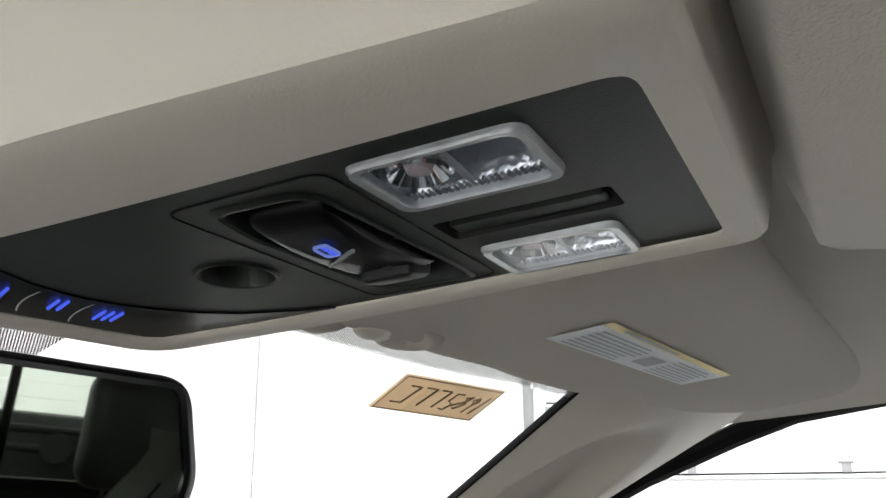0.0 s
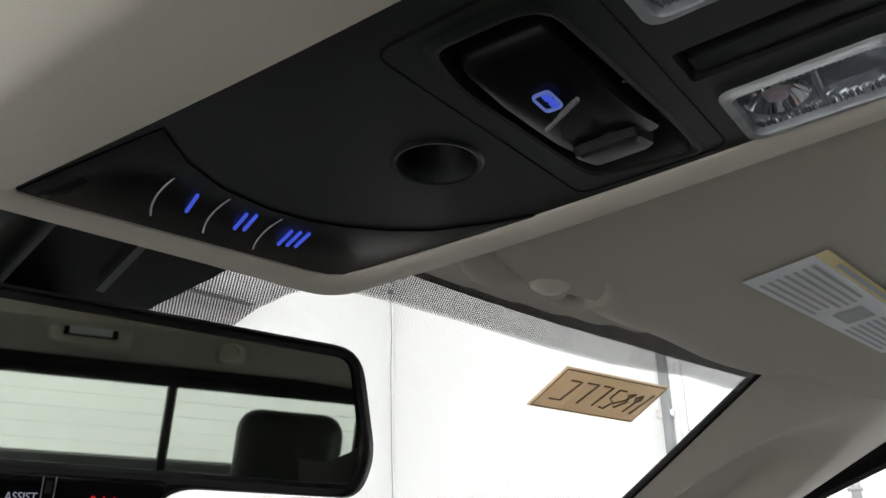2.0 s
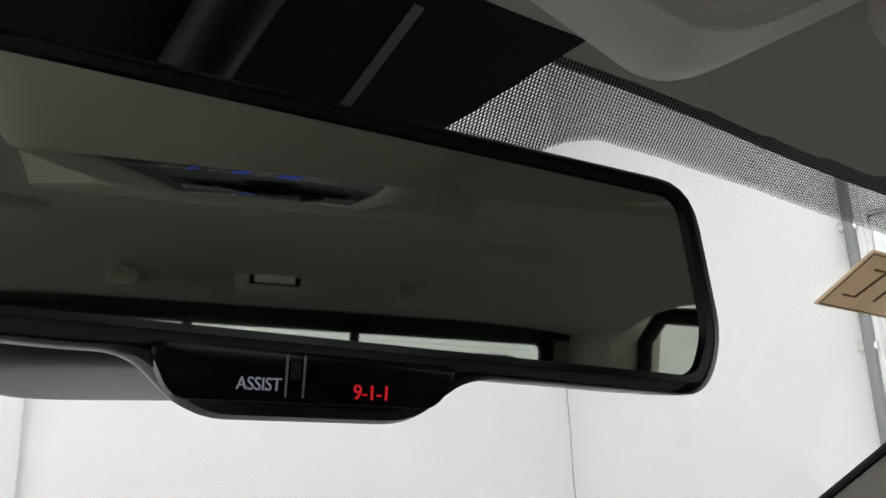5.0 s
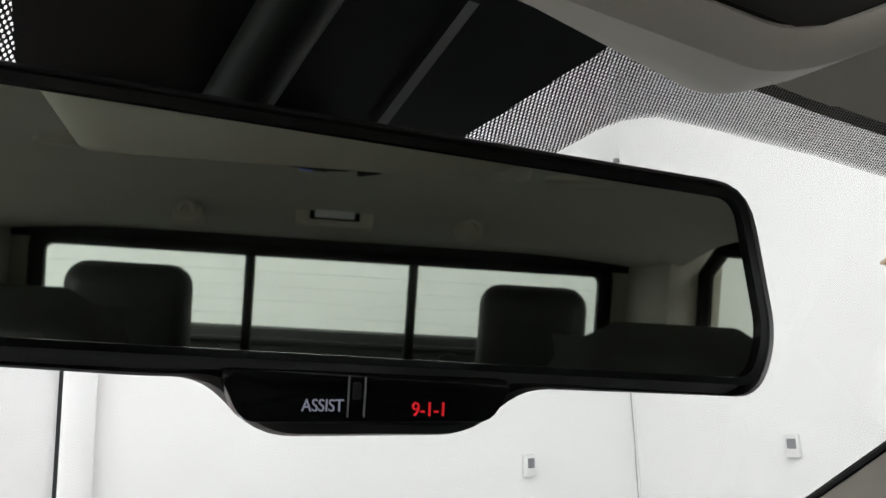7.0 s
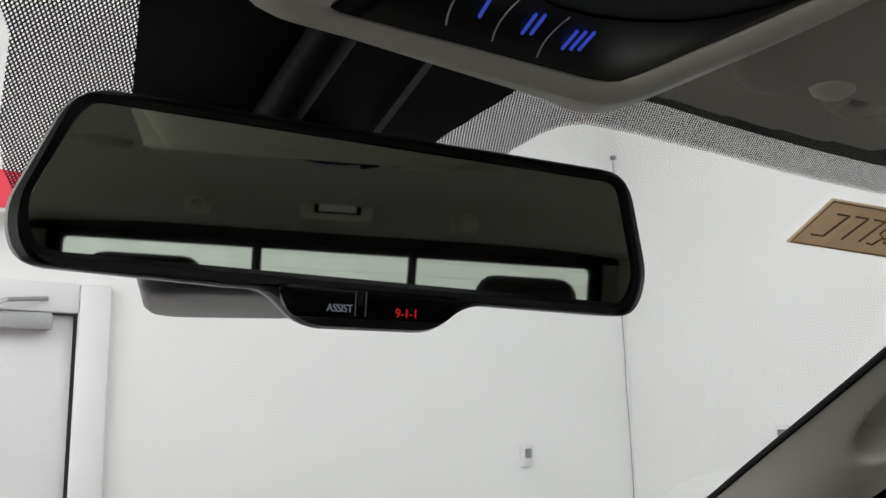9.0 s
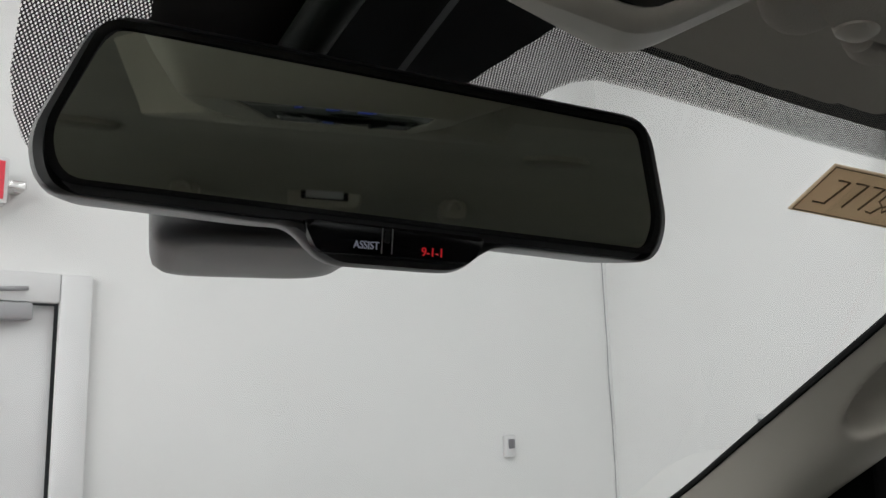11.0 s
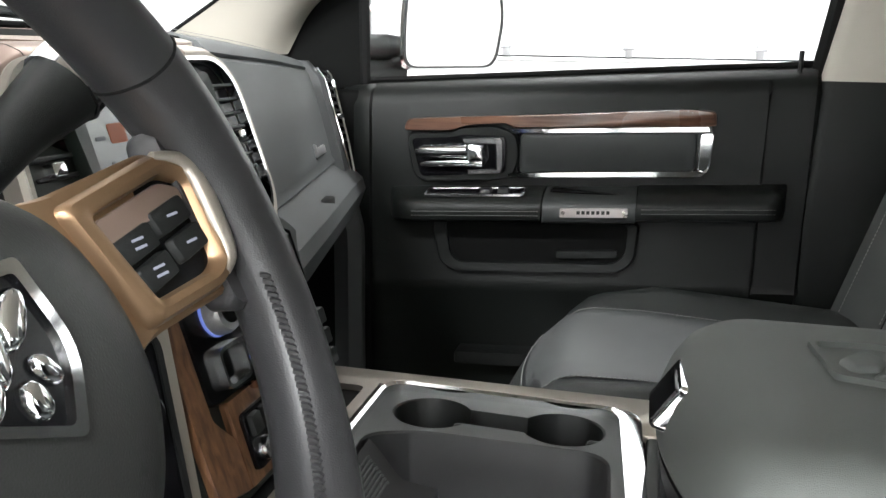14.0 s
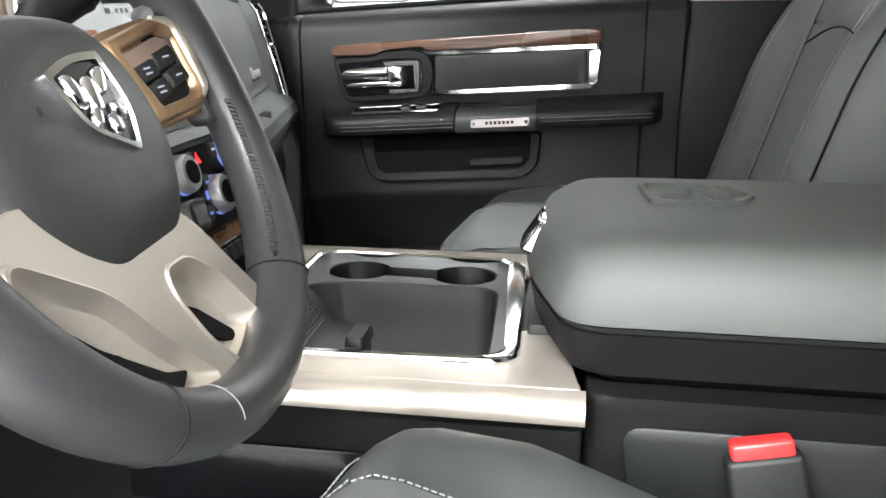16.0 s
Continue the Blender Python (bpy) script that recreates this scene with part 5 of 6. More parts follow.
def lpz(u, v, h):
    # the panel turns towards the driver and rises to its outer end
    k = -0.146 - u
    return V(u - 0.33 * h, 0.090 + (v - 1.24) * 0.15 + k * 0.35 - h * 0.94, v + k * 0.20)


part("panel", slab(rrect(-0.29, -0.1465, 1.04, 1.240, 0.012), lpz, ((0, -0.06), (0, -0.004), (0.003, 0.0))), SILVER, lp)
# dark cover added only to darken the panel's outer side
part("side_cover", slab(rrect(-0.302, -0.2905, 1.036, 1.243, 0.003, 3), lpz, ((0, -0.07), (0, -0.002), (0.002, 0.001))), CONS, lp)
part("chrome_cap", slab(rrect(-0.29, -0.1465, 1.241, 1.254, 0.004), lpz, ((0, -0.06), (0, 0.004), (0.003, 0.008))), CHROME, lp)
part("field_rim", ring(rrect(-0.268, -0.157, 1.052, 1.226, 0.016), rrect(-0.264, -0.161, 1.056, 1.222, 0.013), lpz, -0.001, 0.003), BLACK, lp)
part("black_field", slab(rrect(-0.265, -0.160, 1.055, 1.223, 0.014), lpz, ((0, -0.004), (0.001, 0.0005))), GLOSS, lp)
kn = part("selector_knob", tube([lpz(-0.190, 1.172, h) for h in (0.0, 0.016, 0.020, 0.0205)], [0.0185, 0.0170, 0.0150, 0.004], 28), GLOSS, lp, "black rotary selector")
part("knob_ring", tube([lpz(-0.190, 1.172, h) for h in (0.0145, 0.0175)], [0.0180, 0.0170], 28), CHROME, kn)
for k in range(3):
    part("selector_mark", slab(rrect(-0.190 + 0.001 * k, -0.182, 1.199 + 0.005 * k, 1.2008 + 0.005 * k, 0.0004, 2), lpz, ((0, 0.0005), (0, 0.0012))), PALE, lp)

# ---------------------------------------------------------------- steering wheel and column
WA = radians(25.54)
WM = Matrix.Translation((-0.4408, -0.0516, 1.3242)) @ Matrix.Rotation(radians(4.5), 4, "Z") @ Matrix(((1, 0, 0, 0), (0, math.sin(WA), -math.cos(WA), 0), (0, math.cos(WA), math.sin(WA), 0), (0, 0, 0, 1))) @ Matrix.Scale(0.885, 4)
wl = lifter(WM)
RW, HX = 0.178, -0.018
wheel = thing("steering_wheel", "black leather steering wheel with champagne spokes and chrome badge", "steering wheel")


def rim_r(t):
    return 0.0178 + 0.0020 * (abs(math.sin(2 * (t + 0.25))) ** 3)


def rim_at(t, q, extra=0.0):
    """A place on the rim: t round the wheel, q round its section."""
    r = rim_r(t) + extra
    return wl((RW + r * math.cos(q)) * math.cos(t), (RW + r * math.cos(q)) * math.sin(t), r * 1.08 * math.sin(q))


rows = [[rim_at(2 * math.pi * k / 120, q) for q in steps(0, 2 * math.pi * 17 / 18, 18)] for k in range(120)]
part("rim", loft(rows + [rows[0]], closed=True), WHEELLEA, wheel, "black leather wrapped rim")
for t in (30, -54, 150, 234, 250):
    pale = t == 250
    part("rim_seam", tube([rim_at(radians(t) + 0.012 * math.sin(2 * q), q, 0.0002) for q in (steps(1.2, 3.0, 16) if pale else steps(0, 2 * math.pi, 32))], 0.0003 if pale else 0.0007, 5), GREYPL if pale else RUBBER, wheel)
# laced seams along the inner side of the rim
for t0, t1 in ((-53, -8),):
    lace, groove_pts = bmesh.new(), []
    for i, t in enumerate(steps(t0, t1, 40)):
        t = radians(t)
        groove_pts.append(rim_at(t, radians(152), 0.0001))
        if i:
            tube([rim_at(t, radians(147), 0.0002), rim_at(t + 0.008, radians(151), 0.0010), rim_at(t + 0.017, radians(158), 0.0002)], 0.0013, 5, lace)
    part("rim_groove", tube(groove_pts, 0.0011, 6), RUBBER, wheel)
    part("rim_stitching", lace, WHEELLEA, wheel, "dark lacing along the rim")


def within(p, lim):
    """Keeps a spoke's point inside the rim."""
    q = Vector(p)
    return tuple(q * min(1.0, lim / q.length))


hubo = rounded([(-0.018, 0.060), (0.040, 0.054), (0.064, 0.034), (0.076, 0.0), (0.073, -0.036), (0.052, -0.066), (0.028, -0.083), (-0.052, -0.085), (-0.080, -0.068), (-0.103, -0.040), (-0.112, 0.0), (-0.100, 0.034), (-0.076, 0.053)], [0.05, 0.03, 0.025, 0.025, 0.025, 0.018, 0.012, 0.012, 0.02, 0.025, 0.03, 0.03, 0.04], 5)
part("airbag_cover", slab(hubo, wl, ((0.010, -0.040), (0.001, -0.022), (0, -0.014), (0.0015, -0.009), (0.007, -0.003), (0.018, 0.003), (0.034, 0.0058), (0.06, 0.007))), HUBSKIN, wheel, "dark grey airbag cover")
EC = Vector((-0.011, 0.0))
em = rounded([(-0.046, 0.019), (-0.017, 0.027), (0.014, 0.027), (0.021, -0.006), (0.006, -0.031), (-0.034, -0.012)], [0.003, 0.02, 0.003, 0.012, 0.004, 0.012], 4)
esc = lambda k: [tuple(EC + (Vector(p) - EC) * k) for p in em]
badge = part("badge", ring(em, esc(0.84), wl, 0.003, 0.0098), CHROME, wheel, "chrome shield badge")
part("badge_field", slab(esc(0.85), wl, ((0, 0.003), (0, 0.0080))), GLOSS, badge)
# plain rounded relief in the badge
for u, v, ru, rv, tilt in ((-0.002, 0.004, 0.0062, 0.0115, -12), (-0.0165, 0.0075, 0.0056, 0.0105, 20), (0.0120, 0.0105, 0.0052, 0.0105, -36), (0.0060, -0.0135, 0.0048, 0.0068, 10), (-0.0090, -0.0080, 0.0040, 0.0070, -35), (0.0150, -0.0070, 0.0036, 0.0066, 30)):
    ct, sn = math.cos(radians(tilt)), math.sin(radians(tilt))
    part("badge_relief", slab([(EC.x + u + ru * math.cos(t) * ct - rv * math.sin(t) * sn, EC.y + v + ru * math.cos(t) * sn + rv * math.sin(t) * ct) for t in steps(0, 2 * math.pi * 17 / 18, 18)], wl, ((0, 0.0075), (0.0006, 0.0100), (0.002, 0.0114), (0.0036, 0.0118))), CHROME, badge)
part("cover_mark", slab(rrect(0.010, 0.030, -0.054, -0.046, 0.002, 3), wl, ((0, -0.003), (0.001, 0.0044), (0.003, 0.0048))), HUBSKIN, wheel)
part("cover_mark", slab(rrect(-0.063, -0.056, -0.001, 0.006, 0.002, 3), wl, ((0, -0.003), (0.001, 0.0068), (0.003, 0.0072))), BLACK, wheel)
for s in (1, -1):
    mx = lambda pl: [(HX + s * (p[0] - HX), p[1]) for p in pl]

    def wp(u, v, h):
        # the pads rise from the hub towards the rim
        w = abs(u - HX) + HX
        return wl(u, v, h - 0.016 + 0.016 * max(0.0, min(1.0, (w - 0.09) / 0.07)))

    lim = lambda pl: [within(p, 0.172) for p in pl]
    sp = part("upper_spoke", slab(lim(rounded(mx([(0.060, 0.047), (0.078, 0.047), (0.140, 0.053), (0.160, 0.042), (0.165, -0.010), (0.150, -0.020), (0.100, -0.021), (0.064, -0.032)]), 0.006, 4)), wp, ((0.004, -0.020), (0, -0.010), (0, -0.005), (0.002, -0.0035))), GOLD, wheel, "champagne spoke with switch pad")
    po = rounded(mx([(0.094, 0.033), (0.138, 0.040), (0.150, 0.034), (0.147, -0.003), (0.140, -0.007), (0.106, -0.008)]), 0.004, 4)
    pc = sum((Vector(p) for p in po), Vector((0, 0))) / len(po)
    part("pad_frame", loft([[wp(*within(pc + (Vector(p) - pc) * k, 0.171), h) for p in po] for k, h in ((1.46, -0.008), (1.44, -0.0015), (1.36, 0.0022), (1.20, 0.0034), (1.06, 0.0014), (1.0, -0.003))], closed=True), GOLD, sp, "warm champagne pad frame")
    rim_pts = curve([V(*p, 0) for p in mx([(0.138, 0.0490), (0.1515, 0.0440), (0.1570, 0.0340), (0.1565, 0.0120), (0.1550, -0.0040), (0.1480, -0.0110)])], 5)
    part("frame_end", tube([wp(p.x, p.y, 0.0008) for p in rim_pts], [0.0022 + 0.0030 * math.sin(math.pi * k / (len(rim_pts) - 1)) for k in range(len(rim_pts))], 10), SILVER, sp, "bright champagne frame end")
    part("pad", slab(po, wp, ((0, -0.006), (0, -0.0030))), GLOSS, sp)
    part("pad_band", slab(rounded(mx([(0.094, 0.031), (0.137, 0.038), (0.147, 0.033), (0.147, 0.0265), (0.095, 0.0200)]), 0.002, 2), wp, ((0, -0.0030), (0.001, -0.0005))), BRONZE, sp)
    for u0 in (0.099, 0.1235):
        for v0 in (-0.0055, 0.0085):
            lean = 0.0060 * (u0 - 0.099) / 0.0245
            q = mx([(u0 + 0.003 - v0 * 0.35, v0 + lean), (u0 + 0.0240 - v0 * 0.2, v0 + 0.0040 + lean), (u0 + 0.0220 - v0 * 0.2, v0 + 0.0160 + lean), (u0 + 0.0005 - v0 * 0.35, v0 + 0.0120 + lean)])
            b = part("pad_button", slab(rounded(q, 0.002, 2), wp, ((0, -0.0030), (0.0006, 0.0004), (0.001, 0.0008))), BLACK, sp)
            cxy = sum((Vector(p) for p in q), Vector((0, 0))) / 4
            for dv in ((0.0018, -0.0018) if u0 < 0.1 else (0.0,)):
                part("button_mark", slab(rrect(cxy.x - 0.0032, cxy.x + 0.0032, cxy.y + dv - 0.0006, cxy.y + dv + 0.0006, 0.0003, 2), wp, ((0, 0.0008), (0, 0.0013))), PALE, b)
    # leather web that spreads from the rim to the pad
    part("spoke_web", slab([within(p, 0.176) for p in rounded(mx([(0.146, 0.064), (0.180, 0.072), (0.182, -0.034), (0.148, -0.031)]), 0.010, 4)], wl, ((0.004, -0.020), (0, -0.008), (0.003, -0.0035))), WHEELLEA, wheel)
# lower spoke: one champagne plate with a scoop on either side of its middle rib
low = [within(p, 0.171) for p in densify2(rounded([(-0.100, -0.030), (0.030, -0.066), (0.046, -0.081), (0.068, -0.118), (0.090, -0.152), (0.060, -0.170), (0.0, -0.180), (-0.060, -0.165), (-0.110, -0.130), (-0.150, -0.070), (-0.140, -0.040)], [0.02, 0.01, 0.012, 0.03, 0.008, 0.02, 0.02, 0.02, 0.02, 0.02, 0.01], 4), 3)]
hol_r = [within(p, 0.166) for p in rounded([(-0.016, -0.093), (0.012, -0.094), (0.038, -0.113), (0.060, -0.152), (0.052, -0.166), (0.012, -0.168), (-0.010, -0.142), (-0.020, -0.108)], [0.008, 0.008, 0.014, 0.010, 0.008, 0.010, 0.014, 0.012], 5)]
hol_l = [within(p, 0.163) for p in rounded([(-0.074, -0.086), (-0.050, -0.122), (-0.022, -0.156), (-0.030, -0.161), (-0.062, -0.152), (-0.104, -0.122), (-0.134, -0.082), (-0.128, -0.050)], [0.012, 0.014, 0.004, 0.006, 0.02, 0.02, 0.014, 0.014], 5)]
bm = pierced(toward(low, 0.985), [hol_r, hol_l], wl, -0.004)
loft([[wl(*p, h) for p in toward(low, k)] for k, h in ((0.96, -0.028), (1.0, -0.020), (1.0, -0.008), (0.985, -0.004))], closed=True, bm=bm)
lsp = part("lower_spoke", bm, SILVER, wheel, "champagne satin lower spoke")
DEEPSL = ([(-0.008, -0.112), (0.014, -0.124), (0.042, -0.152), (0.036, -0.157), (0.010, -0.142), (-0.004, -0.128)], [(-0.042, -0.143), (-0.060, -0.136), (-0.098, -0.104), (-0.124, -0.074), (-0.136, -0.078), (-0.110, -0.124), (-0.064, -0.155)])
for hol, sl, deep in ((hol_r, DEEPSL[0], 1.0), (hol_l, DEEPSL[1], 0.62)):
    part("scoop", loft([[wl(*p, h) for p in toward(hol, k)] for k, h in ((1.05, -0.0042), (1.03, -0.0024), (1.0, -0.0022), (0.96, -0.0045), (0.88, -0.004 - 0.008 * deep), (0.74, -0.004 - 0.0145 * deep), (0.05, -0.004 - 0.0175 * deep))], closed=True), SILVER, lsp, "smooth champagne scoop")
    part("spoke_opening", slab([within(p, 0.162) for p in rounded(sl, 0.004, 4)], wl, ((0, -0.026), (0.0005, -0.0065 if deep < 1 else -0.0150))), MATTEB, lsp, "dark slot in the scoop")
column = thing("steering_column", "dark grey steering column shroud with levers", "steering column")
part("shroud", loft([[wl(0.062 * k * math.cos(t), -0.03 + 0.055 * k * math.sin(t), h) for t in steps(0, 2 * math.pi * 23 / 24, 24)] for k, h in ((0.8, -0.036), (1.0, -0.05), (1.05, -0.12), (1.15, -0.22), (1.2, -0.34))], closed=True, caps=True), CONS, column)
sh = part("shift_lever", tube(curve([wl(0.045, 0.0, -0.11), (-0.330, 0.090, 1.296), (-0.287, 0.104, 1.328), (-0.252, 0.102, 1.359), (-0.222, 0.095, 1.381)], 5), [0.009] * 11 + [0.010 + 0.0012 * k for k in range(10)], 12), BLACK, column, "black column gear lever")
part("lever_cap", tube([(-0.222, 0.095, 1.381), (-0.210, 0.092, 1.391), (-0.206, 0.092, 1.395)], [0.0225, 0.022, 0.015], 18), CHROME, sh, "chrome lever end")
part("turn_stalk", tube(curve([wl(-0.05, -0.02, -0.07), wl(-0.10, 0.0, -0.065), wl(-0.16, 0.02, -0.055)], 5), 0.009, 10), BLACK, column)

# ---------------------------------------------------------------- floor console
cc = thing("center_console", "champagne floor console with chrome framed tray and cup holders", "center console")
ZK = 1.066


def kz(u, v, h):
    return V(u, v, ZK + h)


tray_o = rounded([(-0.140, 0.042), (0.177, 0.042), (0.168, -0.222), (-0.131, -0.236)], [0.03, 0.03, 0.03, 0.035], 8)
tray_i = rounded([(-0.132, 0.035), (0.170, 0.036), (0.163, -0.199), (-0.121, -0.2195)], [0.028, 0.024, 0.022, 0.03], 8)
# champagne top: left rail, right rail and ends round the tray
for pl in ([(-0.174, 0.20), (-0.136, 0.20), (-0.136, -0.190), (-0.121, -0.224), (-0.05, -0.232), (-0.040, -0.270), (-0.143, -0.284), (-0.174, -0.290)], [(0.174, 0.20), (0.205, 0.20), (0.205, -0.240), (0.12, -0.248), (0.12, -0.222), (0.150, -0.216), (0.166, -0.195)]):
    part("rail", slab(rounded(pl, 0.006, 3), kz, ((0, -0.016), (0, -0.006), (0.002, -0.002), (0.004, -0.0015))), SILVER, cc, "champagne satin rail")
part("rear_bridge", box(-0.062, 0.122, -0.262, -0.226, ZK - 0.06, ZK - 0.003, 0.004), CONS, cc)
rows = []
for y in steps(0.20, -0.292, 20):
    rows.append([V(-0.175, y, ZK - 0.0012), V(-0.183, y, ZK - 0.0025), V(-0.1895, y, ZK - 0.006), V(-0.1935, y, ZK - 0.012), V(-0.195, y, ZK - 0.019), V(-0.194, y, ZK - 0.024), V(-0.187, y, ZK - 0.0265), V(-0.167, y, ZK - 0.027)])
part("side_rail", loft(rows), SILVER, cc, "champagne satin side face")
part("chrome_frame", loft([[kz(*p, -0.004) for p in tray_o], [kz(*p, 0.0018) for p in [(q[0] * 0.995, q[1] * 0.99) for q in tray_o]], [kz(*p, 0.0034) for p in [tuple(Vector(a_).lerp(Vector(b_), 0.5)) for a_, b_ in zip(tray_o, tray_i)]], [kz(*p, 0.0012) for p in tray_i], [kz(*p, -0.006) for p in tray_i]], closed=True), CHROME, cc, "bright chrome tray frame")
# tray deck with the bin and cup wells
bin_o = rounded([(-0.127, 0.012), (0.066, 0.028), (0.084, -0.02), (0.083, -0.196), (-0.120, -0.206)], [0.02, 0.02, 0.02, 0.03, 0.03], 6)
cups = ((0.1245, -0.022, 0.0345), (0.1220, -0.150, 0.0335))


def cup_outline():
    """Both round cup wells joined by a waist."""
    o = []
    (x0, y0, r), (x1, y1, _) = cups
    for t in steps(-62, 242, 30):
        o.append((x0 + r * math.cos(radians(t)), y0 + r * math.sin(radians(t)) * 1.15))
    for t in steps(118, 422, 30):
        o.append((x1 + r * math.cos(radians(t)), y1 + r * math.sin(radians(t)) * 1.15))
    return o


co = cup_outline()


def deck(outline, holes, z):
    """A flat face with holes, cut by triangle fill."""
    bm = bmesh.new()
    es = []
    for o in [outline] + holes:
        vs = [bm.verts.new(kz(*p, z)) for p in o]
        es += [bm.edges.new((vs[i], vs[(i + 1) % len(vs)])) for i in range(len(vs))]
    bmesh.ops.triangle_fill(bm, edges=es, use_beauty=True)
    return bm


part("tray_deck", deck(tray_i, [bin_o, co], -0.006), DECKP, cc, "dark grey tray deck")
c1 = Vector((-0.022, -0.090))
sink = lambda o, c, k: [tuple(c + (Vector(p) - c) * k) for p in o]
part("bin", loft([[kz(*p, -0.006) for p in bin_o], [kz(*p, -0.008) for p in sink(bin_o, c1, 0.985)], [kz(*p, -0.150) for p in sink(bin_o, c1, 0.95)], [kz(*p, -0.165) for p in sink(bin_o, c1, 0.88)], [kz(*p, -0.167) for p in sink(bin_o, c1, 0.05)]], closed=True), BINP, cc, "deep black storage bin")
c2 = Vector((0.1235, -0.086))
part("cup_well", loft([[kz(*p, -0.006) for p in co], [kz(*p, -0.0075) for p in sink(co, c2, 0.98)], [kz(*p, -0.070) for p in sink(co, c2, 0.95)], [kz(*p, -0.078) for p in sink(co, c2, 0.85)], [kz(*p, -0.078) for p in sink(co, c2, 0.05)]], closed=True), BLACK, cc, "black double cup well")
for x, y, r in cups:
    part("cup_finger", box(x - 0.010, x + 0.000, y - 0.040, y - 0.022, ZK - 0.05, ZK - 0.012, 0.004), BLACK, cc)
# ribbed ramp and divider in the bin
ramp = part("ramp", loft([[V(x, y1_ - 0.012 * (0.07 - x), ZK + z) for x in steps(-0.122, 0.056, 6)] for y1_, z in ((0.020, -0.007), (0.014, -0.012), (-0.008, -0.040), (-0.014, -0.044), (-0.046, -0.048), (-0.050, -0.150))]), BINP, cc)
for k in range(8):
    f = 0.06 + 0.115 * k
    y, z = 0.0145 - 0.022 * f, -0.0115 - 0.028 * f
    part("ramp_rib", tube([V(-0.096, y - 0.0035, ZK + z), V(-0.092, y - 0.002, ZK + z + 0.0014), V(0.030, y - 0.0005, ZK + z + 0.0014), V(0.034, y - 0.001, ZK + z)], 0.0013, 6), DECKP, ramp)
part("bin_divider", slab(rrect(-0.118, -0.004, -0.068, -0.053, 0.006, 4), kz, ((0, -0.160), (0, -0.034), (0.003, -0.030))), BINP, cc)
part("divider_cap", slab(rrect(-0.052, -0.004, -0.071, -0.050, 0.006, 4), kz, ((0, -0.034), (0.001, -0.025), (0.004, -0.021))), BLACK, cc)
# front mat and plinth
part("front_mat", box(-0.128, 0.160, 0.05, 0.19, ZK - 0.03, ZK - 0.006, 0.006), RUBBER, cc)
part("mat_frame", ring(rrect(-0.140, 0.176, 0.046, 0.198, 0.01), rrect(-0.124, 0.156, 0.058, 0.188, 0.01), kz, -0.006, 0.0), SILVER, cc)
for a, b in ((-0.180, -0.133), (0.166, 0.192)):
    part("plinth", box(a, b, -0.29, 0.30, 0.742, ZK - 0.022, 0.006), MATTEB, cc)
part("plinth_front", box(-0.132, 0.165, 0.045, 0.30, 0.742, ZK - 0.032, 0.006), BLACK, cc)
part("cubby", box(-0.184, -0.178, -0.12, 0.12, 0.93, ZK - 0.07, 0.004), GLOSS, cc)

# ---------------------------------------------------------------- armrest box
arm = thing("armrest_box", "padded grey armrest box with embossed lid", "armrest")
LO = rounded([(-0.160, -0.272), (-0.02, -0.230), (0.10, -0.228), (0.170, -0.258), (0.178, -0.80), (-0.162, -0.80)], [0.035, 0.05, 0.05, 0.04, 0.05, 0.05], 7)
LC = Vector((0.012, -0.52))


def lidrow(k, dy, z):
    return [V(LC.x + (p[0] - LC.x) * k, LC.y + (p[1] - LC.y) * (1 - (1 - k) * 0.55) + dy, z) for p in densify(LO, 2)]


part("lid", loft([lidrow(0.96, 0, 1.1145), lidrow(0.995, 0, 1.1155), lidrow(1.0, 0, 1.120), lidrow(0.98, 0, 1.135), lidrow(0.94, 0, 1.154), lidrow(0.885, 0, 1.169), lidrow(0.80, 0, 1.179), lidrow(0.62, 0, 1.1855), lidrow(0.3, 0, 1.188), lidrow(0.02, 0, 1.1882)], closed=True, caps=True), LIDLEA, arm, "soft grey padded lid")
part("lid_lip", loft([lidrow(0.90, 0, 1.108), lidrow(0.975, 0, 1.109), lidrow(0.98, 0, 1.1135), lidrow(0.9, 0, 1.114)], closed=True), BLACK, arm)
part("bin_body", loft([lidrow(0.84, -0.01, 1.055), lidrow(0.90, -0.006, 1.064), lidrow(0.945, -0.003, 1.069), lidrow(0.962, -0.001, 1.082), lidrow(0.985, 0, 1.108)], closed=True, caps=True), ARMB, arm, "dark grey armrest bin")
part("base", loft([[V(x, y, z) for x, y in rrect(-0.165, 0.185, -0.80, -0.292 + d, 0.02, 4)] for z, d in ((0.742, 0.0), (1.045, 0.0), (1.053, -0.002), (1.056, -0.008))], closed=True, caps=True), ARMB, arm)
part("side_panel", slab(rounded([(-0.322, 1.032), (-0.78, 1.030), (-0.78, 0.76), (-0.36, 0.76)], 0.02, 4), lambda u, v, h: V(-0.166 - h, u, v), ((0, 0), (0.0, 0.003), (0.004, 0.005))), BLACK, arm)
part("latch", slab(rrect(-0.014, 0.052, -0.004, 0.036, 0.004, 3), lambda u, v, h: V(u, -0.2325 - 0.56 * v + h + 0.4 * h, 1.135 + v * 0.86 + h * 0.5), ((0, -0.010), (0, 0.003), (0.002, 0.005))), CHROME, arm, "chrome lid latch")
part("latch_pad", slab(rrect(-0.011, 0.036, -0.001, 0.031, 0.003, 3), lambda u, v, h: V(u, -0.2325 - 0.56 * v + h + 0.4 * h, 1.135 + v * 0.86 + h * 0.5), ((0, 0.004), (0.001, 0.0062))), GLOSS, arm)
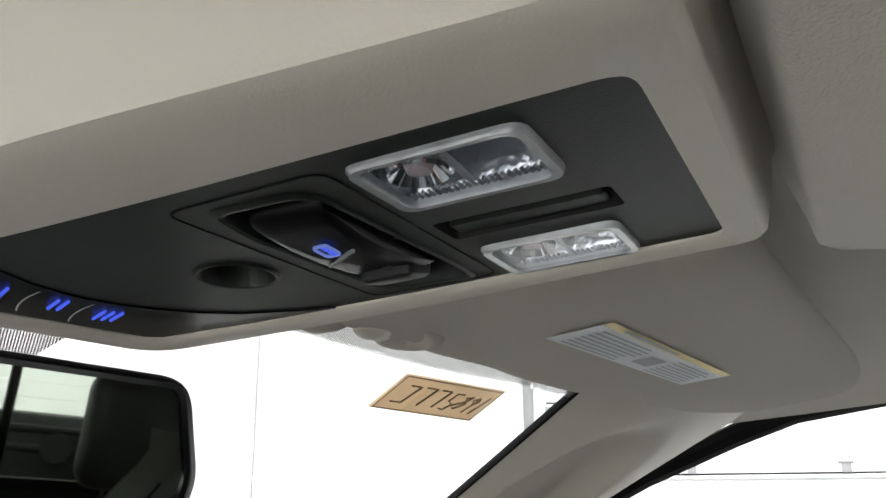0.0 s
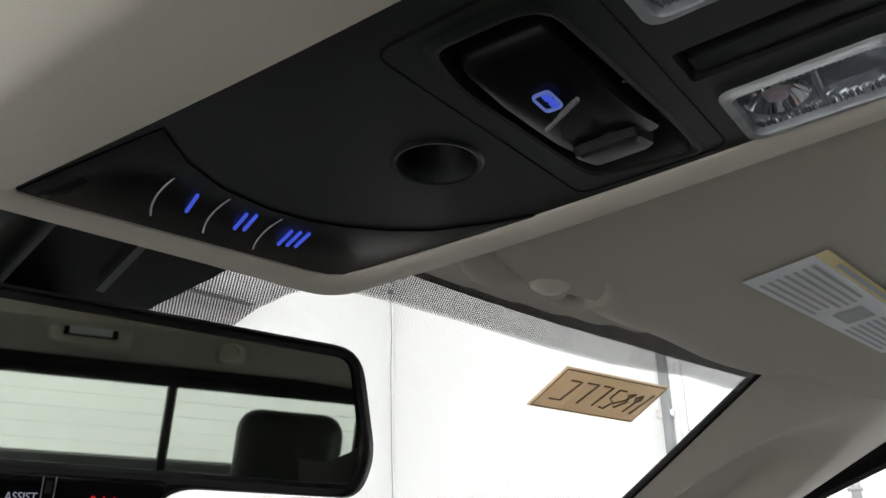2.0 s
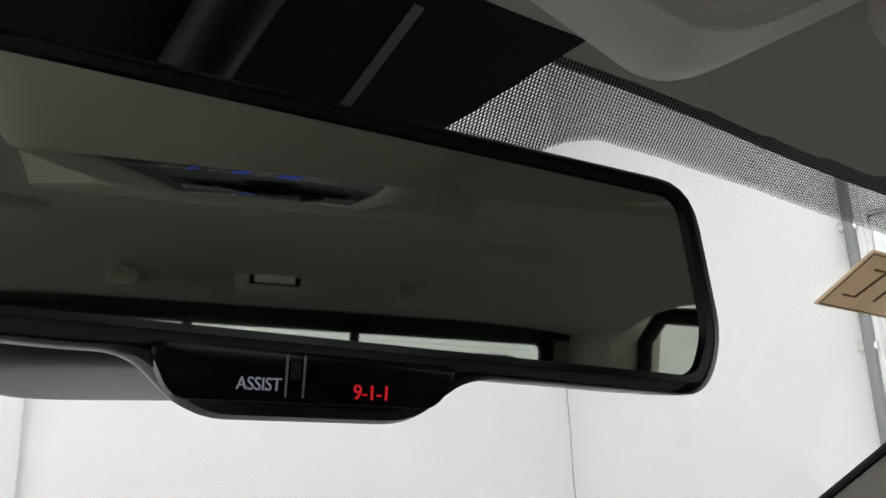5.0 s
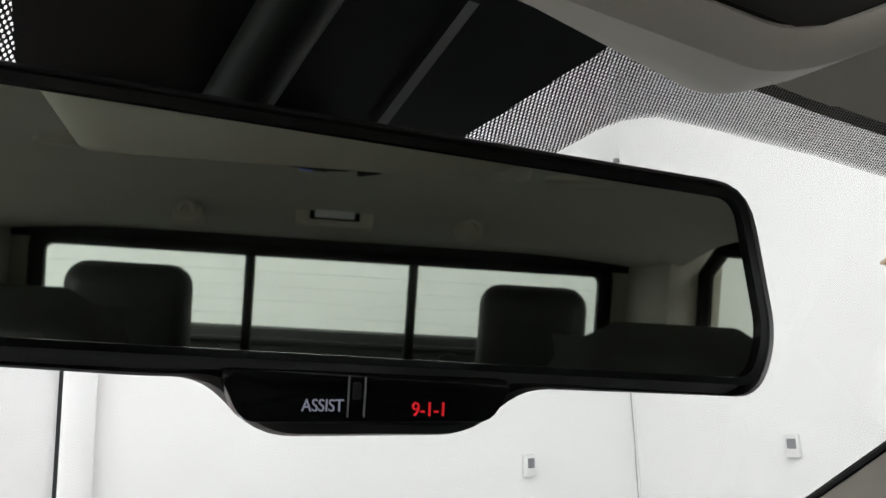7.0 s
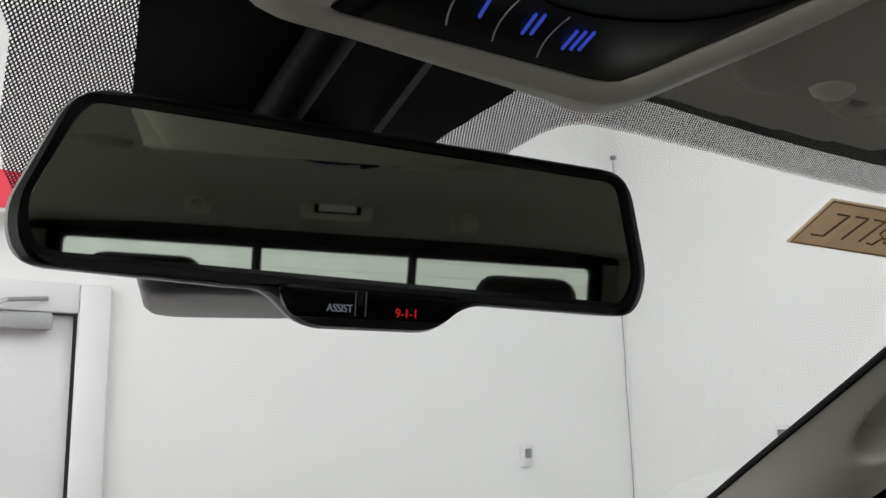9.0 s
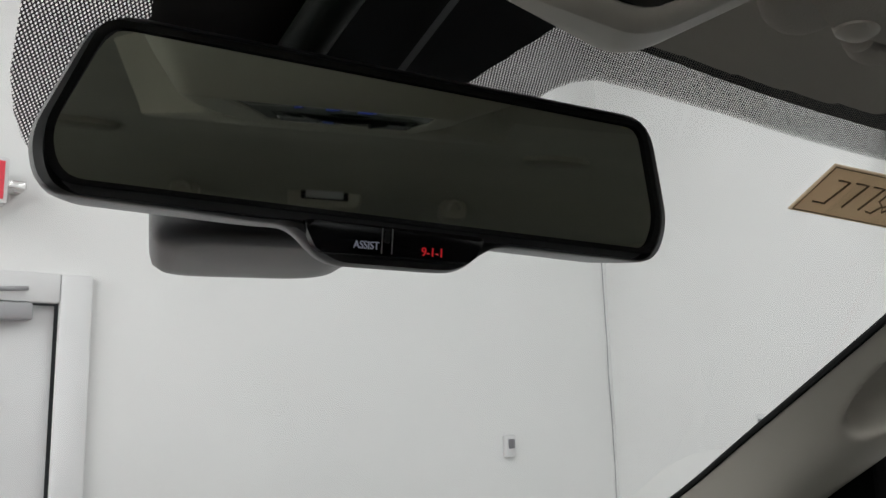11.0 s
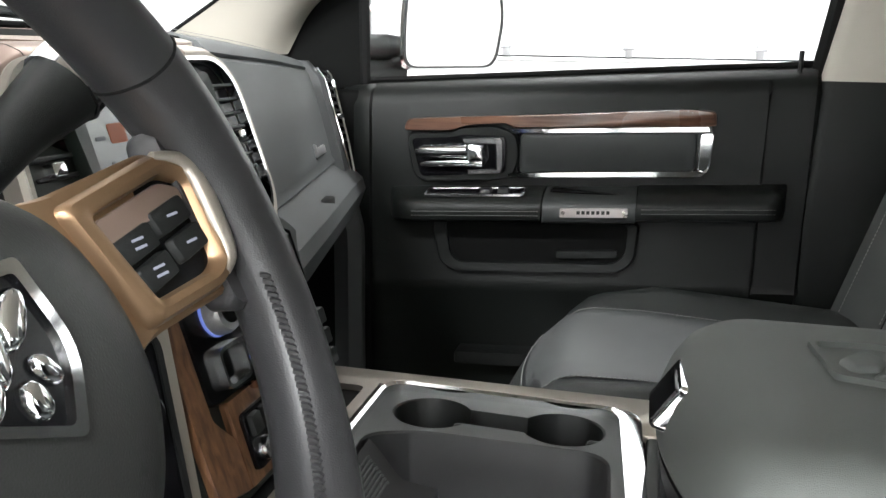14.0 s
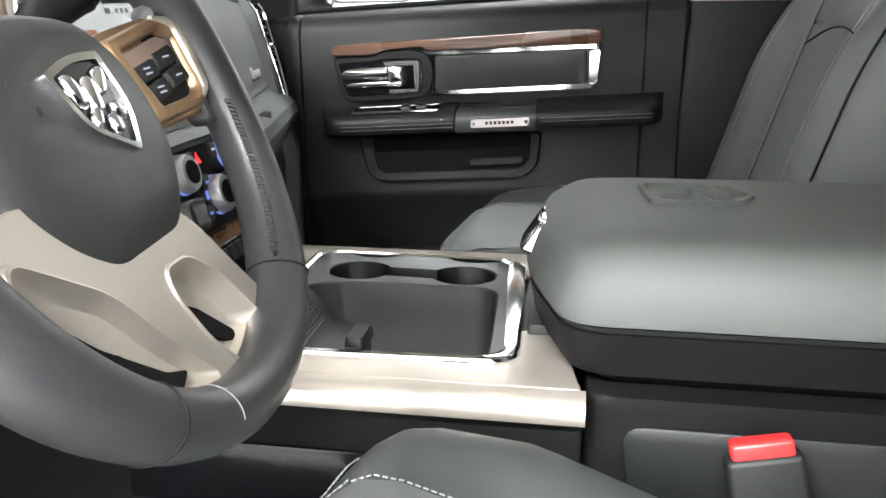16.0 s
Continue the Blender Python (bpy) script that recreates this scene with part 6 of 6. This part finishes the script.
eo = rounded([(0.088, -0.338), (0.094, -0.385), (0.080, -0.430), (0.046, -0.447), (0.016, -0.430), (0.004, -0.385), (0.014, -0.345)], 0.006, 4)
zl = lambda u, v, h: V(u - 0.034, v, 1.1868 + h)
emb = part("embossed_shield", ring(eo, sink(eo, Vector((0.048, -0.39)), 0.9), zl, -0.004, 0.0056), LIDLEA, arm, "embossed shield outline")
for pl in ([(0.03, -0.36), (0.05, -0.352), (0.075, -0.375), (0.06, -0.39), (0.035, -0.38)], [(0.03, -0.405), (0.06, -0.40), (0.075, -0.41), (0.05, -0.432), (0.032, -0.42)], [(0.018, -0.37), (0.028, -0.372), (0.03, -0.40), (0.02, -0.405)]):
    part("relief", slab(rounded(pl, 0.006, 4), zl, ((0, -0.003), (0.0015, 0.0030), (0.004, 0.0054), (0.007, 0.0060))), LIDLEA, emb)
part("shadow_gap", box(-0.06, 0.12, -0.262, -0.236, 1.04, 1.075, 0.004), BLACK, arm)
buckle = thing("seat_belt_buckle", "black seat belt buckle with a red release button", "buckle")
bmx = Matrix.Translation((-0.200, -0.435, 1.003)) @ Matrix.Rotation(radians(-12), 4, "X") @ Matrix.Rotation(radians(8), 4, "Y")
part("body", box(-0.012, 0.014, -0.030, 0.030, -0.08, 0.030, 0.006, 3, bmx), BLACK, buckle)
part("release_button", box(-0.009, 0.011, -0.024, 0.024, 0.020, 0.042, 0.004, 3, bmx), BUCKLE, buckle, "red release button")
part("strap", box(-0.004, 0.004, -0.02, 0.02, -0.22, -0.078, 0.002, 1, bmx), RUBBER, buckle)


# ---------------------------------------------------------------- seats
def seat(x0, x1, name, label, zc=1.0, dy=0.0, dip=0.03, yb=0.0):
    """A bucket seat: cushion with bolsters, backrest with bolsters, piping and stitches."""
    s = thing(name, label, "seat", "front seats")
    w = x1 - x0

    def cush(u, v):
        """u: 0..1 across, v: 0..1 from the front edge to the rear."""
        edge = min(u, 1 - u)
        bol = math.exp(-((edge - 0.12) / 0.09) ** 2) * 0.030
        nose = 0.10 * max(0.0, 1 - v / 0.16) ** 2
        round_ = 0.10 * max(0.0, 1 - edge / 0.10) ** 2
        cor = 0.07 * max(0.0, 1 - edge / 0.3) * max(0.0, 1 - v / 0.3)
        return V(x0 + w * u, dy - 0.06 - 0.05 * (1 - math.sin(math.pi * u)) - 0.55 * v, zc + bol - nose - round_ - cor + 0.3 * (dip - 0.03) - dip * v)

    us, vs = steps(0, 1, 33), steps(0, 1, 25)
    part("cushion_side", loft([[cush(u, v) for u in us] for v in vs]), LEATHER, s, "black leather cushion bolster")
    inner = steps(0.24, 0.76, 18)
    part("cushion_centre", loft([[cush(u, v) + V(0, -0.004, 0.004 + 0.004 * math.sin(math.pi * (u - 0.24) / 0.52)) for u in inner] for v in steps(0.06, 1, 20)]), GREYLEA, s, "grey perforated cushion insert")
    for u in (0.235, 0.765):
        stitches("stitching", [cush(u, v) + V(0, -0.003, 0.004) for v in steps(0.05, 0.95, 24)], s, 0.006, 0.004, 0.0008)
    stitches("stitching", [cush(u, 0.055) + V(0, -0.001, 0.004) for u in steps(0.06, 0.94, 30)], s, 0.006, 0.004, 0.0008)
    part("cushion_base", box(x0 + 0.015, x1 - 0.015, dy - 0.62, dy - 0.13, 0.78, zc - 0.06, 0.04, 3), LEATHER, s)
    part("seat_frame", box(x0 + 0.05, x1 - 0.05, dy - 0.58, dy - 0.16, 0.742, 0.79, 0.01), BLACK, s)

    def back(u, v):
        edge = min(u, 1 - u)
        bol = math.exp(-((edge - 0.10) / 0.085) ** 2) * 0.062 * (1 if v < 0.40 else max(0.0, 1 - ((v - 0.40) / 0.34) ** 2))
        rnd = 0.10 * max(0.0, 1 - edge / 0.08) ** 2
        nar = 0.6 * max(0.0, v - 0.6) ** 1.5
        top = 0.10 * max(0.0, (v - 0.93) / 0.07) ** 2
        return V(x0 + w * (u + (0.5 - u) * nar * 3), yb - 0.508 + bol - rnd - top - 0.17 * v, zc - 0.02 + 0.58 * v - 0.04 * max(0, 0.2 - edge) * max(0, v - 0.8) * 20)

    part("back_side", loft([[back(u, v) for u in us] for v in vs]), SEATLEA, s, "dark grey leather backrest bolster")
    part("back_centre", loft([[back(u, v) + V(0, 0.006, 0) for u in inner] for v in steps(0.0, 0.55, 20)]), GREYLEA, s, "grey perforated backrest insert")
    part("back_upper", loft([[back(u, v) + V(0, 0.006, 0) for u in inner] for v in steps(0.56, 0.92, 16)]), SEATLEA, s)
    part("back_shell", box(x0 + 0.09, x1 - 0.09, yb - 0.84, yb - 0.68, zc - 0.05, zc + 0.48, 0.06, 3), LEATHER, s)
    for u in (0.23, 0.77, 0.14, 0.86):
        stitches("stitching", [back(u, v) + V(0, 0.007, 0) for v in steps(0.05, 0.92, 30)], s, 0.006, 0.004, 0.0008)
    seam = [back(u, 0.50 + 0.05 * (1 - ((u - 0.5) / 0.26) ** 2)) + V(0, 0.0075, 0) for u in inner]
    part("back_seam", tube(seam, 0.0016, 6), RUBBER, s)
    for u in (0.24, 0.76, 0.05, 0.95):
        part("back_seam", tube([back(u, v) + V(0, 0.0055, 0) for v in steps(0.02, 0.90, 40)], 0.0016, 6), RUBBER, s)
    return s


seat(0.205, 0.735, "passenger_seat", "black and grey leather front passenger seat", 1.035, 0.025, 0.03, -0.036)
seat(-0.70, -0.182, "driver_seat", "black and grey leather driver seat with pale stitching", 1.026, 0.005, 0.22, -0.17)


def headrest(x, y, z, w, h, name="headrest", label="black leather headrest on two posts"):
    hr = thing(name, label, "headrest", "headrests")
    part("pad", box(x - w / 2, x + w / 2, y - 0.05, y + 0.05, z - h, z, 0.045, 4), LEATHER, hr)
    for s in (-1, 1):
        part("post", tube([(x + s * 0.05, y, z - h - 0.12), (x + s * 0.05, y, z - h + 0.01)], 0.007, 8), CHROME, hr)


bench = thing("rear_bench", "black leather rear bench seat", "seat")
part("backrest", box(-0.72, 0.72, -1.70, -1.50, 0.95, 1.27, 0.05, 3), LEATHER, bench)
part("cushion", box(-0.72, 0.72, -1.52, -1.02, 0.80, 1.02, 0.05, 3), LEATHER, bench)
headrest(0.440, -1.52, 1.590, 0.235, 0.25)
headrest(-0.405, -1.50, 1.590, 0.25, 0.24)
headrest(0.02, -1.52, 1.385, 0.24, 0.10, label="low black leather centre headrest")

# dome lamp, coat hooks and round covers at the rear of the headliner
dome = thing("dome_lamp", "tan dome lamp with a clear lens at the rear header", "lamp")
DL = Matrix.Translation((0, -1.452, 1.712)) @ Matrix.Rotation(radians(20), 4, "X")
dl = lambda u, v, h: DL @ V(u, h, v)
part("base", slab(rrect(-0.078, 0.078, -0.028, 0.028, 0.02), dl, ((0, -0.02), (0, 0.008), (0.004, 0.012))), TANP, dome)
part("well", slab(rrect(-0.050, 0.050, -0.013, 0.013, 0.003), dl, ((0, 0.012), (0, 0.014))), GLOSS, dome)
part("lens", slab(rrect(-0.040, 0.040, -0.010, 0.010, 0.003), dl, ((0, 0.014), (0.001, 0.018))), WHITEP, dome)
for x in (-0.288, 0.277):
    hk = thing("coat_hook", "tan plastic coat hook on the rear header", "hook", "coat hooks")
    HM = Matrix.Translation((x, -1.440, 1.702)) @ Matrix.Rotation(radians(20), 4, "X")
    part("base", slab(rrect(-0.03, 0.03, -0.022, 0.022, 0.018), lambda u, v, h: HM @ V(u, h, v), ((0, -0.02), (0.002, 0.008))), TANP, hk)
    part("loop", tube([HM @ V(0.014 * math.cos(t), 0.016 + 0.006 * math.sin(t), -0.004 + 0.016 * math.sin(t)) for t in steps(0, math.pi, 10)], 0.005, 8), TANP, hk)
for x in (-0.41, 0.41):
    sp = thing("headliner_cover", "round tan cover on the headliner", "cover", "headliner covers")
    zc_ = head_z(x, -1.12)
    part("disc", tube([(x, -1.12, zc_ + 0.01), (x, -1.12, zc_ - 0.006), (x, -1.12, zc_ - 0.010)], [0.06, 0.06, 0.05], 28), TANP, sp)

# ---------------------------------------------------------------- passenger door
door = thing("passenger_door", "dark vinyl truck door panel with wood and chrome trim, closed", "car door")


def dp(y, z, x):
    """A place on the door: z as at the panel's front end; the panel rises to the rear."""
    return V(x, y, z - 0.058 * (y - 0.2))


def dface(name, outline, steps_, mat, parent, label="", x=0.785):
    """A plate on the door's face; outline in (y, z); heights towards the cabin."""
    return part(name, slab(outline, lambda u, v, h: dp(u, v, x - h), steps_), mat, parent, label)


prof = [(0.93, 1.352), (0.86, 1.356), (0.835, 1.354), (0.812, 1.348), (0.798, 1.335), (0.790, 1.315), (0.789, 1.20), (0.790, 1.10), (0.788, 1.005), (0.784, 0.992), (0.790, 0.982), (0.796, 0.90), (0.80, 0.74), (0.90, 0.735)]
part("panel", loft([[dp(y, z, x) for x, z in prof] for y in steps(0.2640, -0.3880, 20)]), DOORP, door, "dark vinyl door panel", smooth=50)
part("front_post", loft([[dp(y, z, x + 0.002 + 0.02 * (abs(y - 0.29) > 0.025)) for x, z in prof] for y in (0.33, 0.318, 0.29, 0.27, 0.2625)]), DOORP, door)
part("rear_post", loft([[dp(y, z, x + 0.004 + 0.02 * (y < -0.46)) for x, z in prof] for y in (-0.3865, -0.392, -0.43, -0.455, -0.47)]), DOORP, door)
part("panel_seam", tube([dp(-0.3868, z, x - 0.0005) for x, z in prof[4:-1]], 0.0022, 6), RUBBER, door)
part("lock_pin", tube([(0.815, -0.430, 1.37), (0.815, -0.430, 1.415)], 0.004, 8), BLACK, door)
# wood strip
dface("wood_strip", rounded([(0.203, 1.272), (0.195, 1.291), (0.05, 1.2925), (-0.28, 1.2945), (-0.309, 1.290), (-0.311, 1.268), (0.010, 1.270), (0.03, 1.281), (0.10, 1.278), (0.12, 1.270)], [0.008, 0.008, 0.05, 0.01, 0.006, 0.004, 0.01, 0.02, 0.02, 0.01], 5), ((0, -0.004), (0, 0.008), (0.002, 0.012), (0.006, 0.014)), WOOD, door, "brown wood trim strip")
# padded insert and chrome
dface("insert_well", rounded([(0.004, 1.2685), (-0.306, 1.2675), (-0.300, 1.192), (-0.285, 1.184), (0.004, 1.186)], 0.006, 4), ((0, -0.002), (0, 0.002)), GLOSS, door)
dface("insert_pad", rounded([(0.000, 1.262), (-0.284, 1.2595), (-0.284, 1.196), (0.000, 1.196)], 0.008, 5), ((0, 0), (0, 0.006), (0.003, 0.011), (0.012, 0.013)), LEATHER, door, "black padded leather insert")
dface("chrome_top", rounded([(0.022, 1.2695), (-0.300, 1.2665), (-0.302, 1.2595), (0.016, 1.2635)], 0.002, 3), ((0, 0), (0, 0.012), (0.001, 0.014)), CHROME, door)
dface("chrome_bottom", rounded([(0.020, 1.190), (-0.294, 1.188), (-0.300, 1.194), (-0.294, 1.1965), (0.018, 1.196)], 0.002, 3), ((0, 0), (0, 0.012), (0.001, 0.014)), CHROME, door)
dface("chrome_end", rounded([(-0.288, 1.2595), (-0.309, 1.2595), (-0.305, 1.198), (-0.294, 1.189), (-0.288, 1.196)], 0.006, 4), ((0, 0), (0, 0.010), (0.004, 0.006)), CHROME, door, "broad chrome end bracket")
# handle bowl and lever
bowl = dface("handle_bowl", rounded([(0.197, 1.266), (0.12, 1.266), (0.105, 1.275), (0.04, 1.276), (0.006, 1.262), (-0.002, 1.225), (0.010, 1.188), (0.05, 1.182), (0.165, 1.182), (0.185, 1.195)], 0.014, 5), ((0, -0.004), (0, 0.006), (0.003, 0.010)), DOORP, door, "dark handle surround")
dface("bowl_well", rounded([(0.188, 1.258), (0.118, 1.258), (0.098, 1.262), (0.022, 1.258), (0.022, 1.196), (0.17, 1.192)], 0.01, 4), ((0, 0.009), (0, 0.0115)), GLOSS, bowl)
part("lever", tube([dp(0.176, 1.236, 0.772), dp(0.165, 1.236, 0.764), dp(0.12, 1.235, 0.760), dp(0.086, 1.235, 0.758)], [0.006, 0.0095, 0.0105, 0.0115], 14), CHROME, bowl, "chrome inside door handle")
part("lever_lower", tube([dp(0.168, 1.213, 0.772), dp(0.155, 1.215, 0.765), dp(0.10, 1.216, 0.762), dp(0.060, 1.214, 0.762)], [0.004, 0.006, 0.0065, 0.006], 12), CHROME, bowl)
dface("lever_head", rounded([(0.096, 1.256), (0.030, 1.256), (0.026, 1.250), (0.026, 1.205), (0.034, 1.203), (0.036, 1.248), (0.092, 1.249)], 0.002, 3), ((0, 0.0115), (0, 0.022), (0.001, 0.024)), BARCHROME, bowl)
dface("lever_grip", rounded([(0.088, 1.248), (0.056, 1.246), (0.052, 1.216), (0.086, 1.214)], 0.006, 4), ((0, 0.0115), (0.001, 0.026), (0.005, 0.036), (0.010, 0.038)), BARCHROME, bowl)
dface("bowl_foot", rounded([(0.085, 1.203), (0.028, 1.203), (0.030, 1.197), (0.085, 1.196)], 0.002, 3), ((0, 0.0115), (0, 0.02)), BARCHROME, bowl)


# armrest in three pads
def armpad(name, y0, y1, zt, zb, xo, mat, label, end0=0.0, end1=0.0):
    rows = []
    for y in steps(y0, y1, 18):
        k = 1.0
        if end0:
            k = min(k, math.sqrt(max(0.02, 1 - max(0, 1 - (y0 - y) / end0) ** 2)))
        if end1:
            k = min(k, math.sqrt(max(0.02, 1 - max(0, 1 - (y - y1) / end1) ** 2)))
        d = (0.79 - xo) * k
        rows.append([dp(y, z, x) for x, z in ((0.795, zt + 0.005), (0.79 - d * 0.3, zt + 0.003), (0.79 - d * 0.65, zt - 0.002), (0.79 - d * 0.86, zt - 0.008), (0.79 - d * 0.96, zt - 0.014), (0.79 - d, zt - 0.021), (0.79 - d * 0.995, zb + 0.005), (0.79 - d * 0.95, zb - 0.002), (0.79 - d * 0.8, zb - 0.006), (0.795, zb - 0.010))])
    return part(name, loft(rows, caps=False), mat, door, label)


armpad("armrest_front", 0.225, -0.046, 1.168, 1.128, 0.715, DOORP, "padded armrest with switches", end0=0.05)
armpad("armrest_grip", -0.048, -0.196, 1.166, 1.124, 0.722, LEATHER, "leather pull grip")
armpad("armrest_rear", -0.198, -0.425, 1.168, 1.128, 0.718, DOORP, "stitched padded armrest", end1=0.03)
for z in (1.134, 1.141):
    stitches("stitching", [dp(y, z, 0.7142) for y in steps(0.17, -0.044, 12)], door, 0.005, 0.0034, 0.0005)
    stitches("stitching", [dp(y, z + 0.003, 0.7172) for y in steps(-0.205, -0.40, 12)], door, 0.005, 0.0034, 0.0005)
part("grip_hole", box(-0.185, -0.058, 0.745, 0.782, 1.183, 1.186, 0.001, 1, Matrix(((0, 1, 0, 0), (1, 0, 0, 0), (0, 0, 1, 0), (0, 0, 0, 1)))), GLOSS, door)
plate_ob = part("name_plate", slab(rrect(-0.185, -0.077, 1.1305, 1.1455, 0.003, 3), lambda u, v, h: dp(u, v, 0.7215 - h), ((0, -0.001), (0, 0.0015), (0.0008, 0.0025))), PLATE, door, "brushed steel plate on the grip")
for k in range(7):
    y = -0.107 - 0.0078 * k
    part("plate_letter", box(y - 0.0026, y + 0.0026, -0.0004, 0.0004, -0.0028, 0.0028, 0, 1, Matrix(((0, 1, 0, 0.7183), (1, 0, 0, 0), (0, 0, 1, 1.1385 - 0.058 * (y - 0.2)), (0, 0, 0, 1)))), BLACK, plate_ob)
for y in (-0.083, -0.179):
    part("plate_screw", tube([dp(y, 1.1385, 0.7195), dp(y, 1.1385, 0.7175)], 0.0035, 10), CHROME, plate_ob)
top_lift = lambda u, v, h: dp(u, 1.1655 + (v - 0.745) * 0.16 + h, v)
sw = part("switch_plate", slab(rrect(-0.015, 0.150, 0.730, 0.770, 0.006, 3), top_lift, ((0, -0.004), (0, 0.003))), GLOSS, door, "window switch plate")
part("switch_frame", ring(rrect(-0.018, 0.153, 0.727, 0.773, 0.007, 3), rrect(-0.013, 0.148, 0.732, 0.768, 0.005, 3), top_lift, 0.001, 0.0042), BARCHROME, sw, "chrome switch surround")
for y in (0.02, 0.05):
    part("window_switch", slab(rrect(y - 0.010, y + 0.010, 0.740, 0.758, 0.002, 2), top_lift, ((0, 0.003), (0.002, 0.008))), BLACK, sw)
# map pocket
pk_o = rounded([(0.150, 1.115), (-0.205, 1.110), (-0.200, 1.045), (-0.175, 1.025), (0.11, 1.025), (0.135, 1.04)], [0.01, 0.01, 0.02, 0.02, 0.02, 0.02], 5)
pk_i = rounded([(0.126, 1.112), (-0.186, 1.107), (-0.184, 1.055), (-0.165, 1.040), (0.100, 1.040), (0.115, 1.052)], [0.01, 0.01, 0.02, 0.02, 0.02, 0.02], 5)
part("pocket_lip", loft([[dp(*p, 0.789) for p in pk_o], [dp(*p, 0.775) for p in pk_o], [dp(*p, 0.771) for p in sink(pk_o, Vector((-0.03, 1.075)), 0.98)], [dp(*p, 0.773) for p in pk_i], [dp(*p, 0.788) for p in pk_i]], closed=True), DOORP, door)
# pocket face is matte black, which paints in the shade inside it
dface("pocket", pk_i, ((0, 0.001), (0, 0.003)), MATTEB, door)
dface("pocket_bin", rounded([(-0.07, 1.062), (-0.17, 1.064), (-0.17, 1.052), (-0.07, 1.050)], 0.003, 3), ((0, 0.003), (0, 0.012)), BLACK, door)
dface("lower_shelf", rrect(-0.30, 0.10, 0.86, 0.882, 0.006, 3), ((0, -0.01), (0, 0.03), (0.003, 0.034)), BLACK, door)
# window: front division, frame and glass
part("window_pane", loft([[V(0.845, 0.285, 1.34), V(0.845, -0.50, 1.36)], [V(0.825, 0.285, 1.60), V(0.815, -0.50, 1.775)]]), GLASS, door).visible_shadow = False
part("sail_panel", loft([[V(0.832, 0.296, 1.335), V(0.838, 0.56, 1.335)], [V(0.832, 0.296, 1.40), V(0.838, 0.50, 1.40)], [V(0.831, 0.296, 1.44), V(0.836, 0.455, 1.44)], [V(0.830, 0.296, 1.48), V(0.834, 0.415, 1.48)], [V(0.828, 0.296, 1.556), V(0.828, 0.33, 1.556)]]), MATTEB, door, "black corner sail panel")
part("division_bar", tube([(0.832, 0.290, 1.335), (0.825, 0.291, 1.57)], 0.010, 8), RUBBER, door)
part("rear_frame", tube([(0.835, -0.462, 1.355), (0.822, -0.49, 1.55), (0.805, -0.50, 1.72)], 0.018, 8), RUBBER, door)
part("upper_frame", tube([(0.826, 0.296, 1.55), (0.824, 0.20, 1.62), (0.818, 0.06, 1.692), (0.812, -0.04, 1.733), (0.808, -0.1, 1.754), (0.806, -0.2, 1.770), (0.805, -0.50, 1.772)], 0.012, 8), RUBBER, door)
part("belt_seal", tube([(0.835, 0.285, 1.352), (0.835, -0.46, 1.395)], 0.006, 6), RUBBER, door)
part("outer_skin", box(0.90, 0.99, -0.47, 0.55, 0.60, 1.33, 0.03), RED, door, "deep red outer door skin")

structure("kick_panel", box(0.800, 0.897, 0.275, 0.62, 0.742, 1.335, 0.012), MATTEB, "black plastic kick panel beside the footwell")

# ---------------------------------------------------------------- side mirror
sm = thing("side_mirror", "chrome edged towing side mirror outside the door", "mirror")
SM = axes((1.245, 0.225, 1.462), (0.80, -0.60, -0.02), (0, 0, 1))
sml = lifter(SM)
SO = rounded([(-0.150, -0.100), (0.120, -0.092), (0.142, 0.02), (0.128, 0.092), (-0.140, 0.106), (-0.152, 0.0)], [0.035, 0.04, 0.05, 0.035, 0.03, 0.06], 7)
part("housing", slab(SO, sml, ((0.05, -0.11), (0.015, -0.07), (-0.004, -0.02), (-0.003, 0.006), (0.006, 0.008))), CHROME, sm, "chrome mirror housing")
bm = bmesh.new()
bm.faces.new([bm.verts.new(sml(p[0] * 0.94, p[1] * 0.93, 0.0095)) for p in SO])
part("mirror_glass", bm, SIDEMIR, sm)
part("glass_rim", ring([(p[0] * 0.975, p[1] * 0.97) for p in SO], [(p[0] * 0.94, p[1] * 0.93) for p in SO], sml, 0.006, 0.012), SATIN, sm)
for z in (1.36, 1.41):
    part("arm", tube([(0.985, 0.42, z - 0.02), (1.08, 0.42, z), (1.20, 0.34, z)], [0.03, 0.026, 0.03], 12), BLACK, sm)
part("foot", box(0.93, 1.0, 0.36, 0.50, 1.30, 1.45, 0.03), BLACK, sm)
